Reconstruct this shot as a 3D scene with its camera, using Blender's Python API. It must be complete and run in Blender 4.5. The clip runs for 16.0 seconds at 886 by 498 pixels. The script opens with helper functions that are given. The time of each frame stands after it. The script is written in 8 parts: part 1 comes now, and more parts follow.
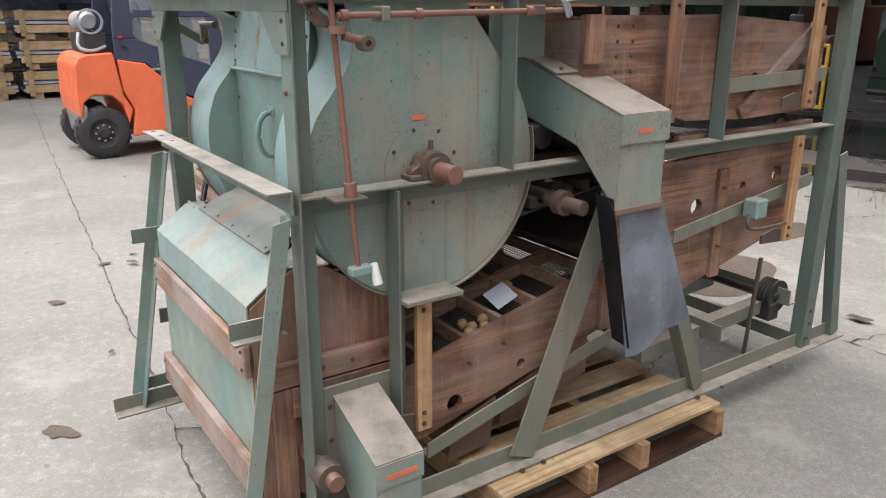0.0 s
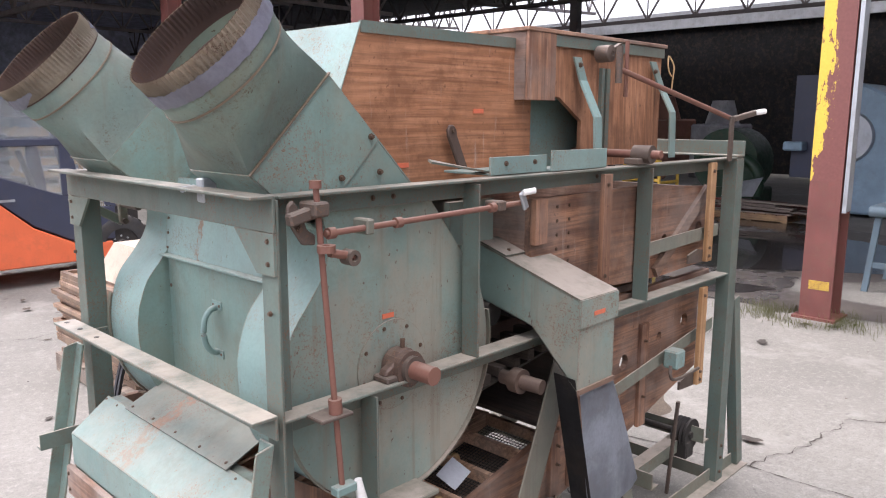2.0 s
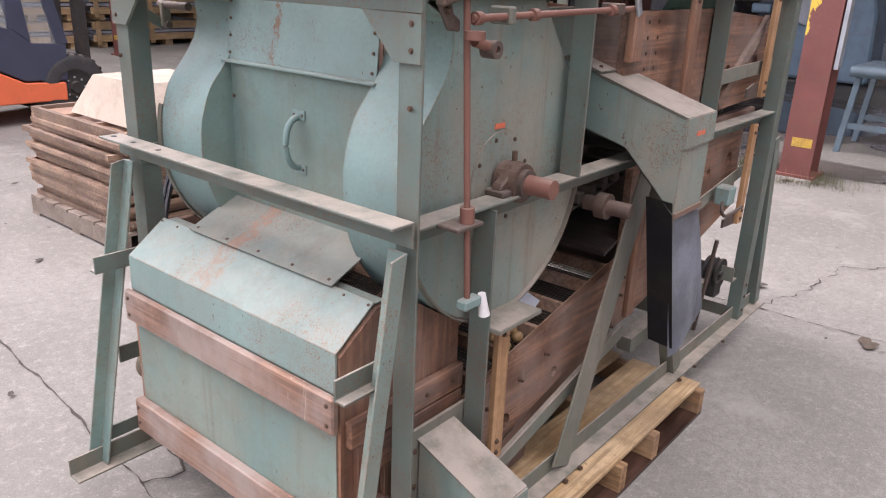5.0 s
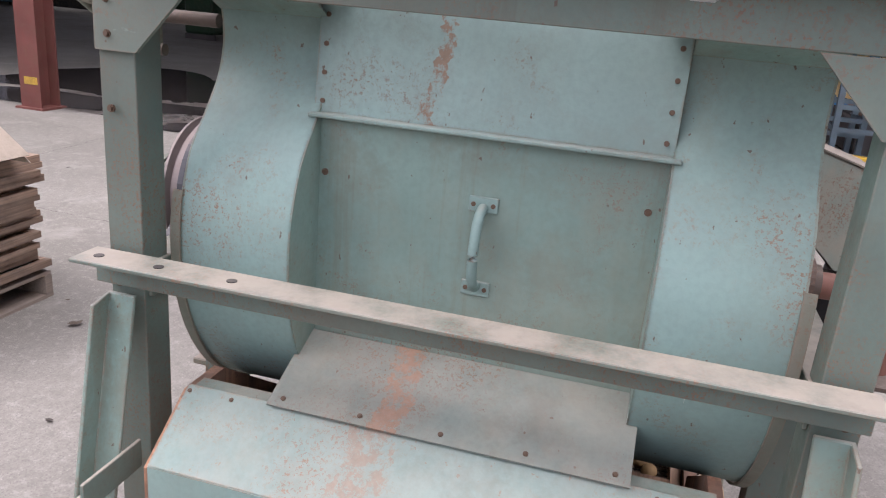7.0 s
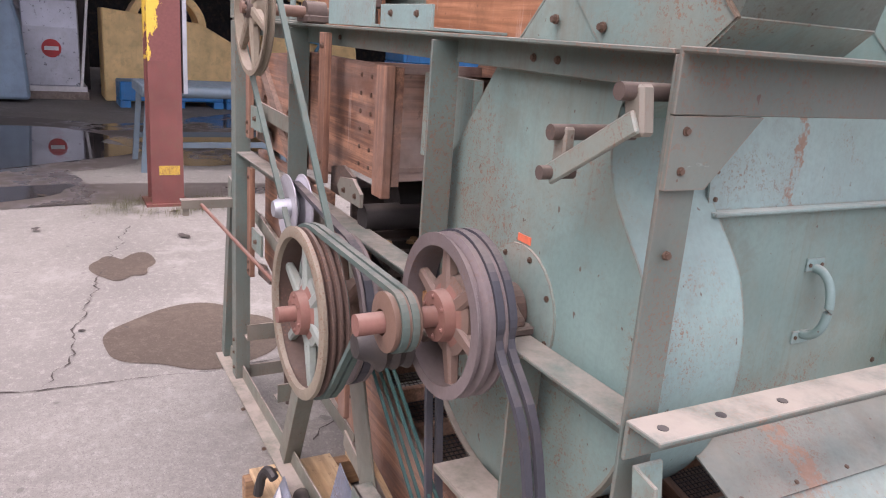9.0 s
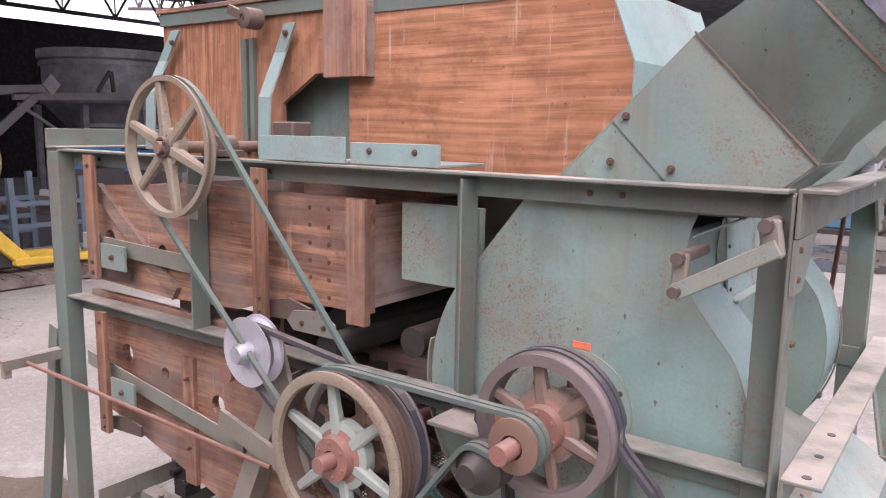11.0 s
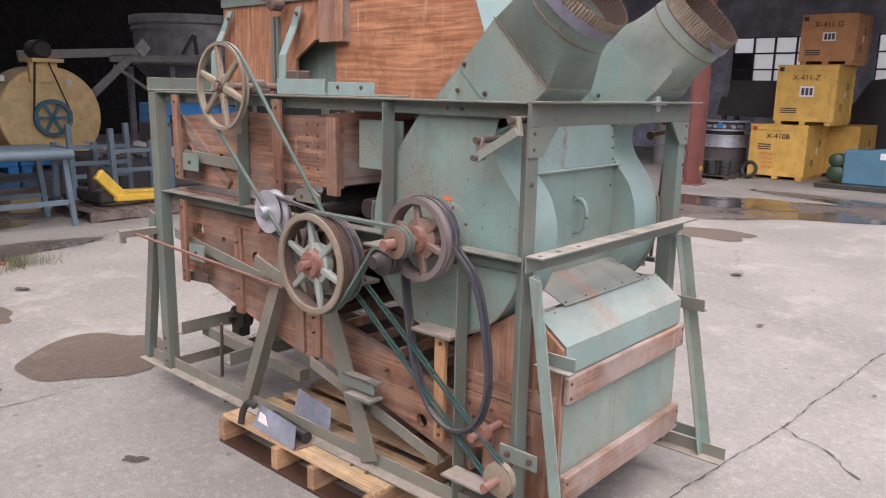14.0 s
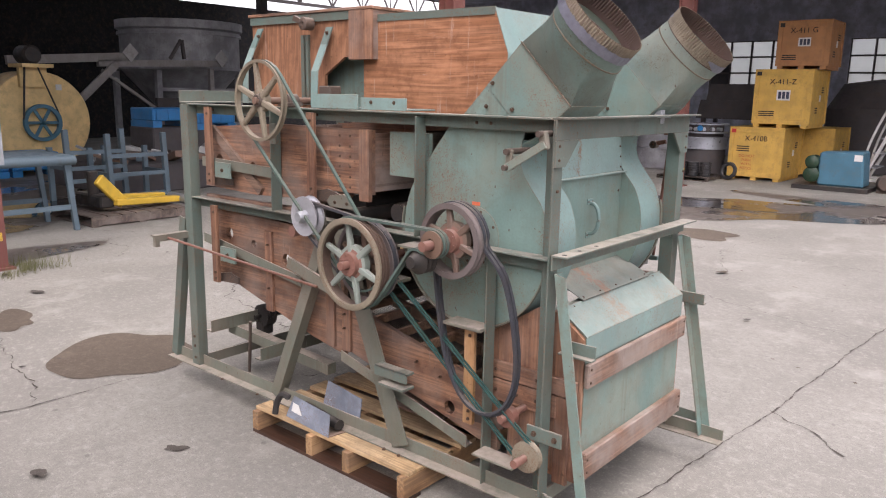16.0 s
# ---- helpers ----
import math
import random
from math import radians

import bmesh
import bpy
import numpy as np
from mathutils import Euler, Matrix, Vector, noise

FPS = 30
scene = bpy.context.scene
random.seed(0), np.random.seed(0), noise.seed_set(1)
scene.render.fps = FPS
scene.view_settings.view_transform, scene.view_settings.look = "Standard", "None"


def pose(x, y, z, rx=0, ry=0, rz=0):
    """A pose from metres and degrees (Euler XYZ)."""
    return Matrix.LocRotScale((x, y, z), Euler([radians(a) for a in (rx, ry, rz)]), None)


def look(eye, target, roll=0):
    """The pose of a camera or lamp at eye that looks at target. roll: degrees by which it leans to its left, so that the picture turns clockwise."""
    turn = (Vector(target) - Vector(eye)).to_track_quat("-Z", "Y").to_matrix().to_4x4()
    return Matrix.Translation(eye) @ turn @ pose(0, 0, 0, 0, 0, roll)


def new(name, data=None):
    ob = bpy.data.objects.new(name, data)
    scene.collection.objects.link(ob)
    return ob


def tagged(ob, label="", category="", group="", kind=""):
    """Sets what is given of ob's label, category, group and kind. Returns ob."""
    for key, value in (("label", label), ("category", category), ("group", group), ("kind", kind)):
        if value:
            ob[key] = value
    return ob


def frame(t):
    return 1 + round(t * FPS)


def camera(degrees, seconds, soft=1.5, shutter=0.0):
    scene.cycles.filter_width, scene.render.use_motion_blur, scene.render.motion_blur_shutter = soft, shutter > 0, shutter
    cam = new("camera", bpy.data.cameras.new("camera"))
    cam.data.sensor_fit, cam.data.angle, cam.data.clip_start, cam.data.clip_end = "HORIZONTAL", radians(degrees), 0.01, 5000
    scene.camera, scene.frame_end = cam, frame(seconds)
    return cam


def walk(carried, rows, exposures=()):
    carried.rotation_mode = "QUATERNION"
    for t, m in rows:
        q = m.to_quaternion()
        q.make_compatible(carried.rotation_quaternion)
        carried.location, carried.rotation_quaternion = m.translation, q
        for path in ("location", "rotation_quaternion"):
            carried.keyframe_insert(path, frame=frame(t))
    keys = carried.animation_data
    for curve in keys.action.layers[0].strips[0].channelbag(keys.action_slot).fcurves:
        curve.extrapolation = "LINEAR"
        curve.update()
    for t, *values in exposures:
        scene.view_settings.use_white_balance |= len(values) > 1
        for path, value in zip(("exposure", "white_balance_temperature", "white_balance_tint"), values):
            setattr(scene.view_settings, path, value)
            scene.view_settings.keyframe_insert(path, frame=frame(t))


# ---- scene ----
cam = camera(60.6, 16.0, soft=1.1)
PATH = [
    (0, (-0.607, -1.421, 1.349), (0.465, 0.157, 0.748), 0.2),
    (0.5, (-0.793, -1.327, 1.381), (0.37, 0.19, 0.793), 0.1),
    (1, (-0.877, -1.234, 1.436), (0.44, 0.158, 0.862), 1.1),
    (1.5, (-0.81, -1.197, 1.509), (0.605, 0.139, 1.046), 1.5),
    (2, (-0.777, -1.176, 1.558), (0.64, 0.193, 1.213), 0.2),
    (2.5, (-0.779, -1.165, 1.564), (0.635, 0.22, 1.274), -0.2),
    (3, (-0.782, -1.161, 1.551), (0.624, 0.226, 1.236), -0.0),
    (3.5, (-0.797, -1.143, 1.49), (0.558, 0.26, 1.047), -0.3),
    (4, (-0.858, -1.115, 1.428), (0.451, 0.3, 0.892), -0.5),
    (4.2, (-0.894, -1.091, 1.419), (0.406, 0.315, 0.841), -0.3),
    (6.3, (-0.985, -0.12, 1.366), (0.764, 0.562, 0.678), 6.8),
    (6.5, (-0.945, -0.005, 1.356), (0.819, 0.656, 0.684), 6.3),
    (7, (-0.856, 0.288, 1.364), (0.986, 0.753, 0.736), 5.1),
    (7.5, (-0.899, 0.654, 1.379), (0.999, 0.675, 0.749), 5.3),
    (8, (-0.808, 0.96, 1.341), (1.065, 0.629, 0.722), 5.0),
    (8.5, (-0.665, 1.268, 1.363), (1.159, 0.704, 0.767), 4.0),
    (9, (-0.602, 1.573, 1.408), (1.088, 0.652, 0.866), 4.2),
    (9.5, (-0.408, 1.736, 1.378), (1.085, 0.497, 0.891), 3.6),
    (10, (-0.248, 1.861, 1.433), (1.062, 0.404, 1.028), 1.7),
    (10.2, (-0.211, 1.945, 1.45), (1.063, 0.452, 1.063), 1.5),
    (12.3, (-0.41, 2.206, 1.508), (0.655, 0.529, 1.271), 0.3),
    (12.5, (-0.518, 2.235, 1.505), (0.584, 0.584, 1.26), 0.4),
    (13, (-0.732, 2.413, 1.481), (0.435, 0.816, 1.183), 1.0),
    (13.5, (-0.945, 2.611, 1.467), (0.25, 1.054, 1.082), 1.8),
    (14, (-1.199, 2.672, 1.439), (0.101, 1.208, 1.029), 1.1),
    (14.5, (-1.315, 2.761, 1.412), (0.066, 1.38, 0.981), 0.7),
    (15, (-1.319, 2.881, 1.402), (0.06, 1.502, 0.96), 0.8),
    (15.5, (-1.292, 2.939, 1.432), (0.032, 1.508, 0.987), 1.3),
    (16, (-1.228, 2.962, 1.483), (0.031, 1.462, 1.078), 1.0),
]
walk(cam, [(t, look(eye, target, roll)) for t, eye, target, roll in PATH],
     exposures=[(0.0, 1.62, 6420, 14), (1.0, 1.65, 6380, 16), (2.5, 1.82, 6320, 22), (4.2, 1.7, 6500, 26), (6.5, 1.45, 6350, 21), (7.5, 1.48, 6380, 28), (8.5, 1.55, 6430, 31), (10.0, 1.77, 6480, 32), (12.5, 1.53, 6380, 28), (14.0, 1.5, 6520, 24), (16.0, 1.46, 6580, 21)])

# ---- light ----
world = bpy.data.worlds.new("overcast_sky")
scene.world = world
world.use_nodes = True
wn = world.node_tree
wn.nodes.clear()
w_out = wn.nodes.new("ShaderNodeOutputWorld")
w_bg = wn.nodes.new("ShaderNodeBackground")
w_sky = wn.nodes.new("ShaderNodeTexSky")
w_hsv = wn.nodes.new("ShaderNodeHueSaturation")
w_sky.sky_type = "NISHITA"
w_sky.sun_disc = False
w_sky.sun_elevation = radians(52)
w_sky.sun_rotation = radians(-30)
w_sky.dust_density = 3.0
w_hsv.inputs["Saturation"].default_value = 0.30
w_bg.inputs["Strength"].default_value = 0.15
wn.links.new(w_sky.outputs[0], w_hsv.inputs["Color"])
wn.links.new(w_hsv.outputs[0], w_bg.inputs["Color"])
wn.links.new(w_bg.outputs[0], w_out.inputs["Surface"])

sun_data = bpy.data.lights.new("sun", "SUN")
sun_data.energy = 0.8
sun_data.angle = radians(40)
sun_data.color = (1.0, 0.97, 0.92)
sun = new("sun", sun_data)
sun.matrix_world = look((-2.2, -3.4, 8), (0, 0, 0))

# ---- materials ----
def shader(name):
    m = bpy.data.materials.new(name)
    m.use_nodes = True
    t = m.node_tree
    return m, t, t.nodes["Principled BSDF"]


def noise_tex(t, vec, scale, detail=4.0, rough=0.55):
    n = t.nodes.new("ShaderNodeTexNoise")
    n.inputs["Scale"].default_value = scale
    n.inputs["Detail"].default_value = detail
    n.inputs["Roughness"].default_value = rough
    t.links.new(vec, n.inputs["Vector"])
    return n.outputs["Fac"]


def ramp(t, fac, lo, hi, a=0.0, b=1.0):
    n = t.nodes.new("ShaderNodeMapRange")
    n.inputs["From Min"].default_value = lo
    n.inputs["From Max"].default_value = hi
    n.inputs["To Min"].default_value = a
    n.inputs["To Max"].default_value = b
    n.interpolation_type = "SMOOTHSTEP"
    t.links.new(fac, n.inputs["Value"])
    return n.outputs["Result"]


def blend(t, fac, a, b, mode="MIX"):
    n = t.nodes.new("ShaderNodeMix")
    n.data_type, n.blend_type = "RGBA", mode
    if isinstance(fac, (int, float)):
        n.inputs[0].default_value = fac
    else:
        t.links.new(fac, n.inputs[0])
    for sock, v in ((n.inputs[6], a), (n.inputs[7], b)):
        if isinstance(v, (tuple, list)):
            sock.default_value = (*v[:3], 1)
        else:
            t.links.new(v, sock)
    return n.outputs[2]


def mul(t, a, b, op="MULTIPLY"):
    n = t.nodes.new("ShaderNodeMath")
    n.operation = op
    n.use_clamp = True
    for s, v in ((n.inputs[0], a), (n.inputs[1], b)):
        if isinstance(v, (int, float)):
            s.default_value = v
        else:
            t.links.new(v, s)
    return n.outputs[0]


def coords(t, scale=(1, 1, 1), rot=(0, 0, 0)):
    c = t.nodes.new("ShaderNodeTexCoord")
    m = t.nodes.new("ShaderNodeMapping")
    m.inputs["Scale"].default_value = scale
    m.inputs["Rotation"].default_value = [radians(a) for a in rot]
    t.links.new(c.outputs["Object"], m.inputs["Vector"])
    return m.outputs["Vector"]


def bump(t, p, height, strength, dist=0.002):
    b = t.nodes.new("ShaderNodeBump")
    b.inputs["Strength"].default_value = strength
    b.inputs["Distance"].default_value = dist
    t.links.new(height, b.inputs["Height"])
    t.links.new(b.outputs[0], p.inputs["Normal"])


def upward(t):
    g = t.nodes.new("ShaderNodeNewGeometry")
    s = t.nodes.new("ShaderNodeSeparateXYZ")
    t.links.new(g.outputs["Normal"], s.inputs[0])
    return s.outputs["Z"]


def vary(t, col, amount):
    """A little difference of brightness from piece to piece."""
    o = t.nodes.new("ShaderNodeObjectInfo")
    h = t.nodes.new("ShaderNodeHueSaturation")
    t.links.new(ramp(t, o.outputs["Random"], 0, 1, 1 - amount, 1 + amount), h.inputs["Value"])
    t.links.new(col, h.inputs["Color"])
    return h.outputs[0]


def worn_edge(t, radius, lo, hi):
    """Where the surface turns sharply over an edge."""
    b = t.nodes.new("ShaderNodeBevel")
    b.samples = 4
    b.inputs["Radius"].default_value = radius
    g = t.nodes.new("ShaderNodeNewGeometry")
    d = t.nodes.new("ShaderNodeVectorMath")
    d.operation = "DOT_PRODUCT"
    t.links.new(b.outputs[0], d.inputs[0])
    t.links.new(g.outputs["Normal"], d.inputs[1])
    return ramp(t, d.outputs["Value"], hi, lo)


def paint(name, base, rough=0.5, metal=0.0, rust=0.0, rust_col=(0.150, 0.082, 0.050), dust=0.0,
          dust_col=(0.42, 0.36, 0.30), chips=0.0, chip_col=(0.10, 0.055, 0.035), spread=0.12, grime=0.25, piece=0.0,
          patch=3.5, edge=0.0, reach=0.0018, streak=None, edge_col=(0.26, 0.18, 0.13), film=0.0, film_col=(0.31, 0.285, 0.215)):
    """Painted or bare metal with uneven fading, rust patches, small chips and settled dust."""
    m, t, p = shader(name)
    v = coords(t)
    big, mid, fine = noise_tex(t, v, patch, 5), noise_tex(t, v, 14, 6, 0.65), noise_tex(t, v, 120, 3)
    c = blend(t, ramp(t, big, 0.3, 0.7), tuple(x * (1 - spread) for x in base), tuple(min(1, x * (1 + spread)) for x in base))
    drips = noise_tex(t, coords(t, (26, 26, 2.2)), 1.0, 5, 0.6)
    c = blend(t, ramp(t, drips, 0.5, 0.78, 0, grime), c, tuple(x * 0.62 + 0.02 for x in base))
    c = blend(t, ramp(t, fine, 0.35, 0.75, 0, 0.22), c, tuple(x * 0.62 for x in base))
    c = blend(t, ramp(t, noise_tex(t, coords(t, rot=(31, 17, 8)), 8, 8, 0.75), 0.47, 0.66, 0, min(0.75, grime * 1.9)), c, tuple(x * 0.62 + 0.03 * k for x, k in zip(base, (1.5, 1.0, 0.6))))
    if film:
        soft = noise_tex(t, coords(t, (1, 1, 0.6), (12, 40, 25)), 2.6, 8, 0.68)
        c = blend(t, ramp(t, soft, 0.42, 0.64, 0.06 * film, film), c, film_col)
        runs = noise_tex(t, coords(t, (17, 17, 0.9)), 1.0, 6, 0.7)
        c = blend(t, ramp(t, runs, 0.54, 0.66, 0, 0.8 * film), c, tuple(x * 0.62 for x in film_col))
        pale = noise_tex(t, coords(t, (30, 30, 2.0), (4, 3, 0)), 1.0, 5, 0.75)
        c = blend(t, ramp(t, pale, 0.715, 0.75, 0, 0.5), c, (0.52, 0.52, 0.47))
    rfac = None
    if rust:
        mask = noise_tex(t, v, 4.2, 7, 0.72)
        speck = noise_tex(t, v, 210, 4, 0.75)
        lump = noise_tex(t, v, 85, 7, 0.8)
        m1 = ramp(t, mask, 0.60 - 0.22 * rust, 0.74 - 0.14 * rust)
        s1 = ramp(t, blend(t, 0.40, speck, lump), 0.545 - 0.03 * rust, 0.575 - 0.02 * rust)
        r1 = mul(t, mul(t, m1, s1), 0.85)
        rc = blend(t, fine, tuple(x * 0.6 for x in rust_col), tuple(x * 1.6 for x in rust_col))
        haze = ramp(t, mask, 0.54 - 0.2 * rust, 0.80, 0, 0.34)
        c = blend(t, haze, c, tuple(0.5 * x + 0.5 * y for x, y in zip(base, rust_col)))
        c = blend(t, r1, c, rc)
        rfac = r1
    if streak:
        sep = t.nodes.new("ShaderNodeSeparateXYZ")
        t.links.new(v, sep.inputs[0])
        off = mul(t, noise_tex(t, coords(t, (1, 0, 1)), 14, 4, 0.7), 0.09)
        n = t.nodes.new("ShaderNodeMath")
        n.operation = "SUBTRACT"
        t.links.new(sep.outputs["Y"], n.inputs[0])
        t.links.new(off, n.inputs[1])
        d = t.nodes.new("ShaderNodeMath")
        d.operation = "COMPARE"
        d.inputs[1].default_value, d.inputs[2].default_value = streak[0] - 0.045, streak[1]
        t.links.new(n.outputs[0], d.inputs[0])
        broken = ramp(t, noise_tex(t, v, 55, 7, 0.8), 0.44, 0.53, 0, 0.8)
        c = blend(t, mul(t, d.outputs[0], broken), c, blend(t, fine, streak[2], tuple(x * 0.6 for x in streak[2])))
    if chips:
        ch = ramp(t, noise_tex(t, coords(t, (1, 1, 0.6)), 95, 3, 0.5), 0.755 - 0.05 * chips, 0.775 - 0.05 * chips, 0, 0.8)
        c = blend(t, ch, c, chip_col)
    if edge:
        e = mul(t, worn_edge(t, reach, 0.80, 0.985), ramp(t, noise_tex(t, v, 34, 4, 0.7), 0.36, 0.56, 0, edge))
        c = blend(t, e, c, blend(t, lump if rust else fine, edge_col, tuple(x * 0.55 for x in edge_col)))
    if dust:
        up = ramp(t, upward(t), 0.55, 0.95)
        dn = ramp(t, noise_tex(t, v, 9, 6, 0.7), 0.25, 0.62)
        c = blend(t, mul(t, mul(t, up, dn), dust), c, dust_col)
    if edge:
        scuff = ramp(t, noise_tex(t, coords(t, (5, 5, 20), (14, 9, 0)), 2.0, 7, 0.75), 0.69, 0.73, 0, 0.4)
        c = blend(t, scuff, c, tuple(min(1, x * 1.5 + 0.05) for x in base))
    if piece:
        c = vary(t, c, piece)
    t.links.new(c, p.inputs["Base Color"])
    rr = ramp(t, mid, 0.25, 0.75, max(0.05, rough - 0.12), min(1, rough + 0.18))
    t.links.new(rr, p.inputs["Roughness"])
    if metal:
        p.inputs["Metallic"].default_value = metal
        if rfac:
            inv = mul(t, 1.0, rfac, "SUBTRACT")
            t.links.new(mul(t, inv, metal), p.inputs["Metallic"])
    bump(t, p, blend(t, 0.5, mid, fine), 0.35, 0.0018)
    return m


def wood(name, base, dark, axis="x", rough=0.65, rings=9.0, scratch=0.0, grey=0.0, knots=False, piece=0.06, gloss=0.0):
    """Timber with its grain along one axis."""
    m, t, p = shader(name)
    long_, across = 0.9, rings
    s = {"x": (long_, across, across), "y": (across, long_, across), "z": (across, across, long_)}[axis]
    v = coords(t, s)
    warp = noise_tex(t, coords(t, (1.6, 1.6, 1.6)), 1.5, 3)
    band = noise_tex(t, v, 2.2, 7, 0.68)
    fine = noise_tex(t, coords(t, tuple(k * (9 if k > 1 else 2.4) for k in s)), 1.3, 3, 0.6)
    c = blend(t, ramp(t, band, 0.40, 0.60), dark, base)
    c = blend(t, ramp(t, fine, 0.42, 0.66, 0, 0.68), c, tuple(x * 0.5 for x in dark))
    pores = noise_tex(t, coords(t, tuple(k * (26 if k > 1 else 5) for k in s)), 1.6, 2, 0.6)
    c = blend(t, ramp(t, pores, 0.55, 0.68, 0, 0.4), c, tuple(x * 0.5 for x in dark))
    c = blend(t, ramp(t, warp, 0.42, 0.62, 0, 0.35), c, tuple(x * 0.75 for x in base))
    if knots:
        w = t.nodes.new("ShaderNodeTexWave")
        w.wave_type, w.rings_direction = "RINGS", "SPHERICAL"
        w.inputs["Scale"].default_value = 3.6
        w.inputs["Distortion"].default_value = 16.0
        w.inputs["Detail"].default_value = 3.0
        w.inputs["Detail Scale"].default_value = 0.7
        t.links.new(coords(t, tuple(k * (0.28 if k > 1 else 0.75) for k in s)), w.inputs["Vector"])
        c = blend(t, ramp(t, w.outputs["Fac"], 0.55, 0.9, 0, 0.30), c, tuple(x * 0.7 for x in dark))
        c = blend(t, ramp(t, w.outputs["Fac"], 0.30, 0.05, 0, 0.25), c, tuple(min(1, x * 1.2) for x in base))
        mott = noise_tex(t, coords(t), 7, 6, 0.7)
        c = blend(t, ramp(t, mott, 0.45, 0.7, 0, 0.4), c, tuple(x * 0.72 for x in dark))
    if scratch:
        sc = ramp(t, noise_tex(t, coords(t, (5, 5, 60) if axis != "z" else (60, 60, 5)), 1.0, 5, 0.7), 0.66, 0.74, 0, scratch)
        c = blend(t, sc, c, (0.55, 0.47, 0.40))
        rub = ramp(t, noise_tex(t, coords(t, (38, 38, 3.0), (0, 6, 0)), 1.0, 6, 0.75), 0.585, 0.70, 0, min(0.6, scratch * 1.5))
        c = blend(t, rub, c, (0.50, 0.42, 0.36))
    soil = noise_tex(t, coords(t, rot=(20, 35, 50)), 6.5, 8, 0.75)
    c = blend(t, ramp(t, soil, 0.46, 0.66, 0, 0.55), c, tuple(x * 0.5 for x in dark))
    c = blend(t, ramp(t, soil, 0.46, 0.30, 0, 0.30), c, tuple(min(1, x * 1.25) for x in base))
    spots = ramp(t, noise_tex(t, coords(t), 55, 3, 0.5), 0.68, 0.71, 0, 0.5)
    c = blend(t, spots, c, tuple(x * 0.35 for x in dark))
    if grey:
        g = ramp(t, noise_tex(t, coords(t), 5, 5, 0.6), 0.35, 0.7, 0, grey)
        c = blend(t, g, c, (0.30, 0.26, 0.23))
    c = vary(t, c, piece)
    t.links.new(c, p.inputs["Base Color"])
    t.links.new(ramp(t, band, 0.3, 0.7, rough - 0.1, min(1.0, rough + 0.15)), p.inputs["Roughness"])
    bump(t, p, blend(t, 0.5, band, fine), 0.35, 0.0015)
    return m


GREEN = paint("green_enamel", film=0.46, film_col=(0.245, 0.215, 0.155), edge=0.95, reach=0.006, base=(0.165, 0.258, 0.230), rough=0.45, rust=0.68, rust_col=(0.18, 0.095, 0.056), dust=0.45, chips=0.9, spread=0.15, grime=0.38)
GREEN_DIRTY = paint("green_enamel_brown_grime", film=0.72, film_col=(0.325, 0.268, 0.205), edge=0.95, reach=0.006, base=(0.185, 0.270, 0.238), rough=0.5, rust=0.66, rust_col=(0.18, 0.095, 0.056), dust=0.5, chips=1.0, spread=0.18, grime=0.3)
GREEN_LIGHT = paint("green_enamel_faded", film=0.14, edge=0.95, reach=0.003, base=(0.188, 0.290, 0.270), rough=0.58, rust=0.66, rust_col=(0.19, 0.10, 0.06), dust=0.35, chips=0.9, spread=0.13, grime=0.22)
SPOUT_GREEN = paint("green_spout_paint", film=0.40, film_col=(0.40, 0.36, 0.28), base=(0.235, 0.320, 0.285), rough=0.6, rust=0.48, dust=0.35, chips=0.9, grime=0.34)
PANEL_GREEN = paint("green_panel_with_rust_streak", film=0.08, edge=0.9, reach=0.006, base=(0.212, 0.310, 0.292), rough=0.55, rust=0.55, dust=0.3, chips=0.9, grime=0.25, streak=(0.075, 0.010, (0.27, 0.145, 0.085)))
CAP_GREEN = paint("green_cap_with_rust_smear", film=0.28, edge=0.6, base=(0.150, 0.186, 0.168), rough=0.75, rust=0.75, dust=0.2, chips=0.6, grime=0.4, streak=(0.075, 0.022, (0.30, 0.15, 0.09)))
LID_GREEN = paint("green_lid_flaking", film=0.10, edge=0.95, reach=0.006, base=(0.172, 0.258, 0.240), rough=0.7, rust=0.70, rust_col=(0.19, 0.10, 0.06), dust=0.3, chips=1.4, grime=0.35, streak=(0.085, 0.035, (0.27, 0.20, 0.15)), chip_col=(0.20, 0.15, 0.11))
GREEN_FRAME = paint("green_frame_paint", film=0.42, film_col=(0.155, 0.140, 0.108), dust_col=(0.34, 0.30, 0.25), edge=0.85, reach=0.004, base=(0.110, 0.158, 0.136), rough=0.52, rust=0.85, dust=0.92, chips=0.8, spread=0.16, grime=0.4, piece=0.07)
GREEN_DUST = paint("green_frame_dusty", film=0.65, film_col=(0.215, 0.185, 0.145), dust_col=(0.36, 0.31, 0.26), edge=0.85, reach=0.004, base=(0.148, 0.165, 0.130), rough=0.6, rust=0.55, dust=0.95, chips=0.6, grime=0.5, piece=0.06)
RED_RUST = paint("rusted_red_iron", (0.20, 0.088, 0.064), 0.66, rust=0.85, rust_col=(0.16, 0.085, 0.055), dust=0.35, grime=0.4)
PINK_HUB = paint("faded_red_iron", (0.225, 0.108, 0.082), 0.66, rust=0.75, rust_col=(0.17, 0.10, 0.07), dust=0.25, chips=0.5, grime=0.35)
IRON = paint("dirty_iron", (0.11, 0.085, 0.07), 0.6, metal=0.3, rust=0.6, dust=0.45)
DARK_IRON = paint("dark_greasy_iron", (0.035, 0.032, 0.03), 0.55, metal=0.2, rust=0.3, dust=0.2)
BOLT = paint("rusty_bolt", (0.13, 0.085, 0.06), 0.55, metal=0.5, rust=0.6)
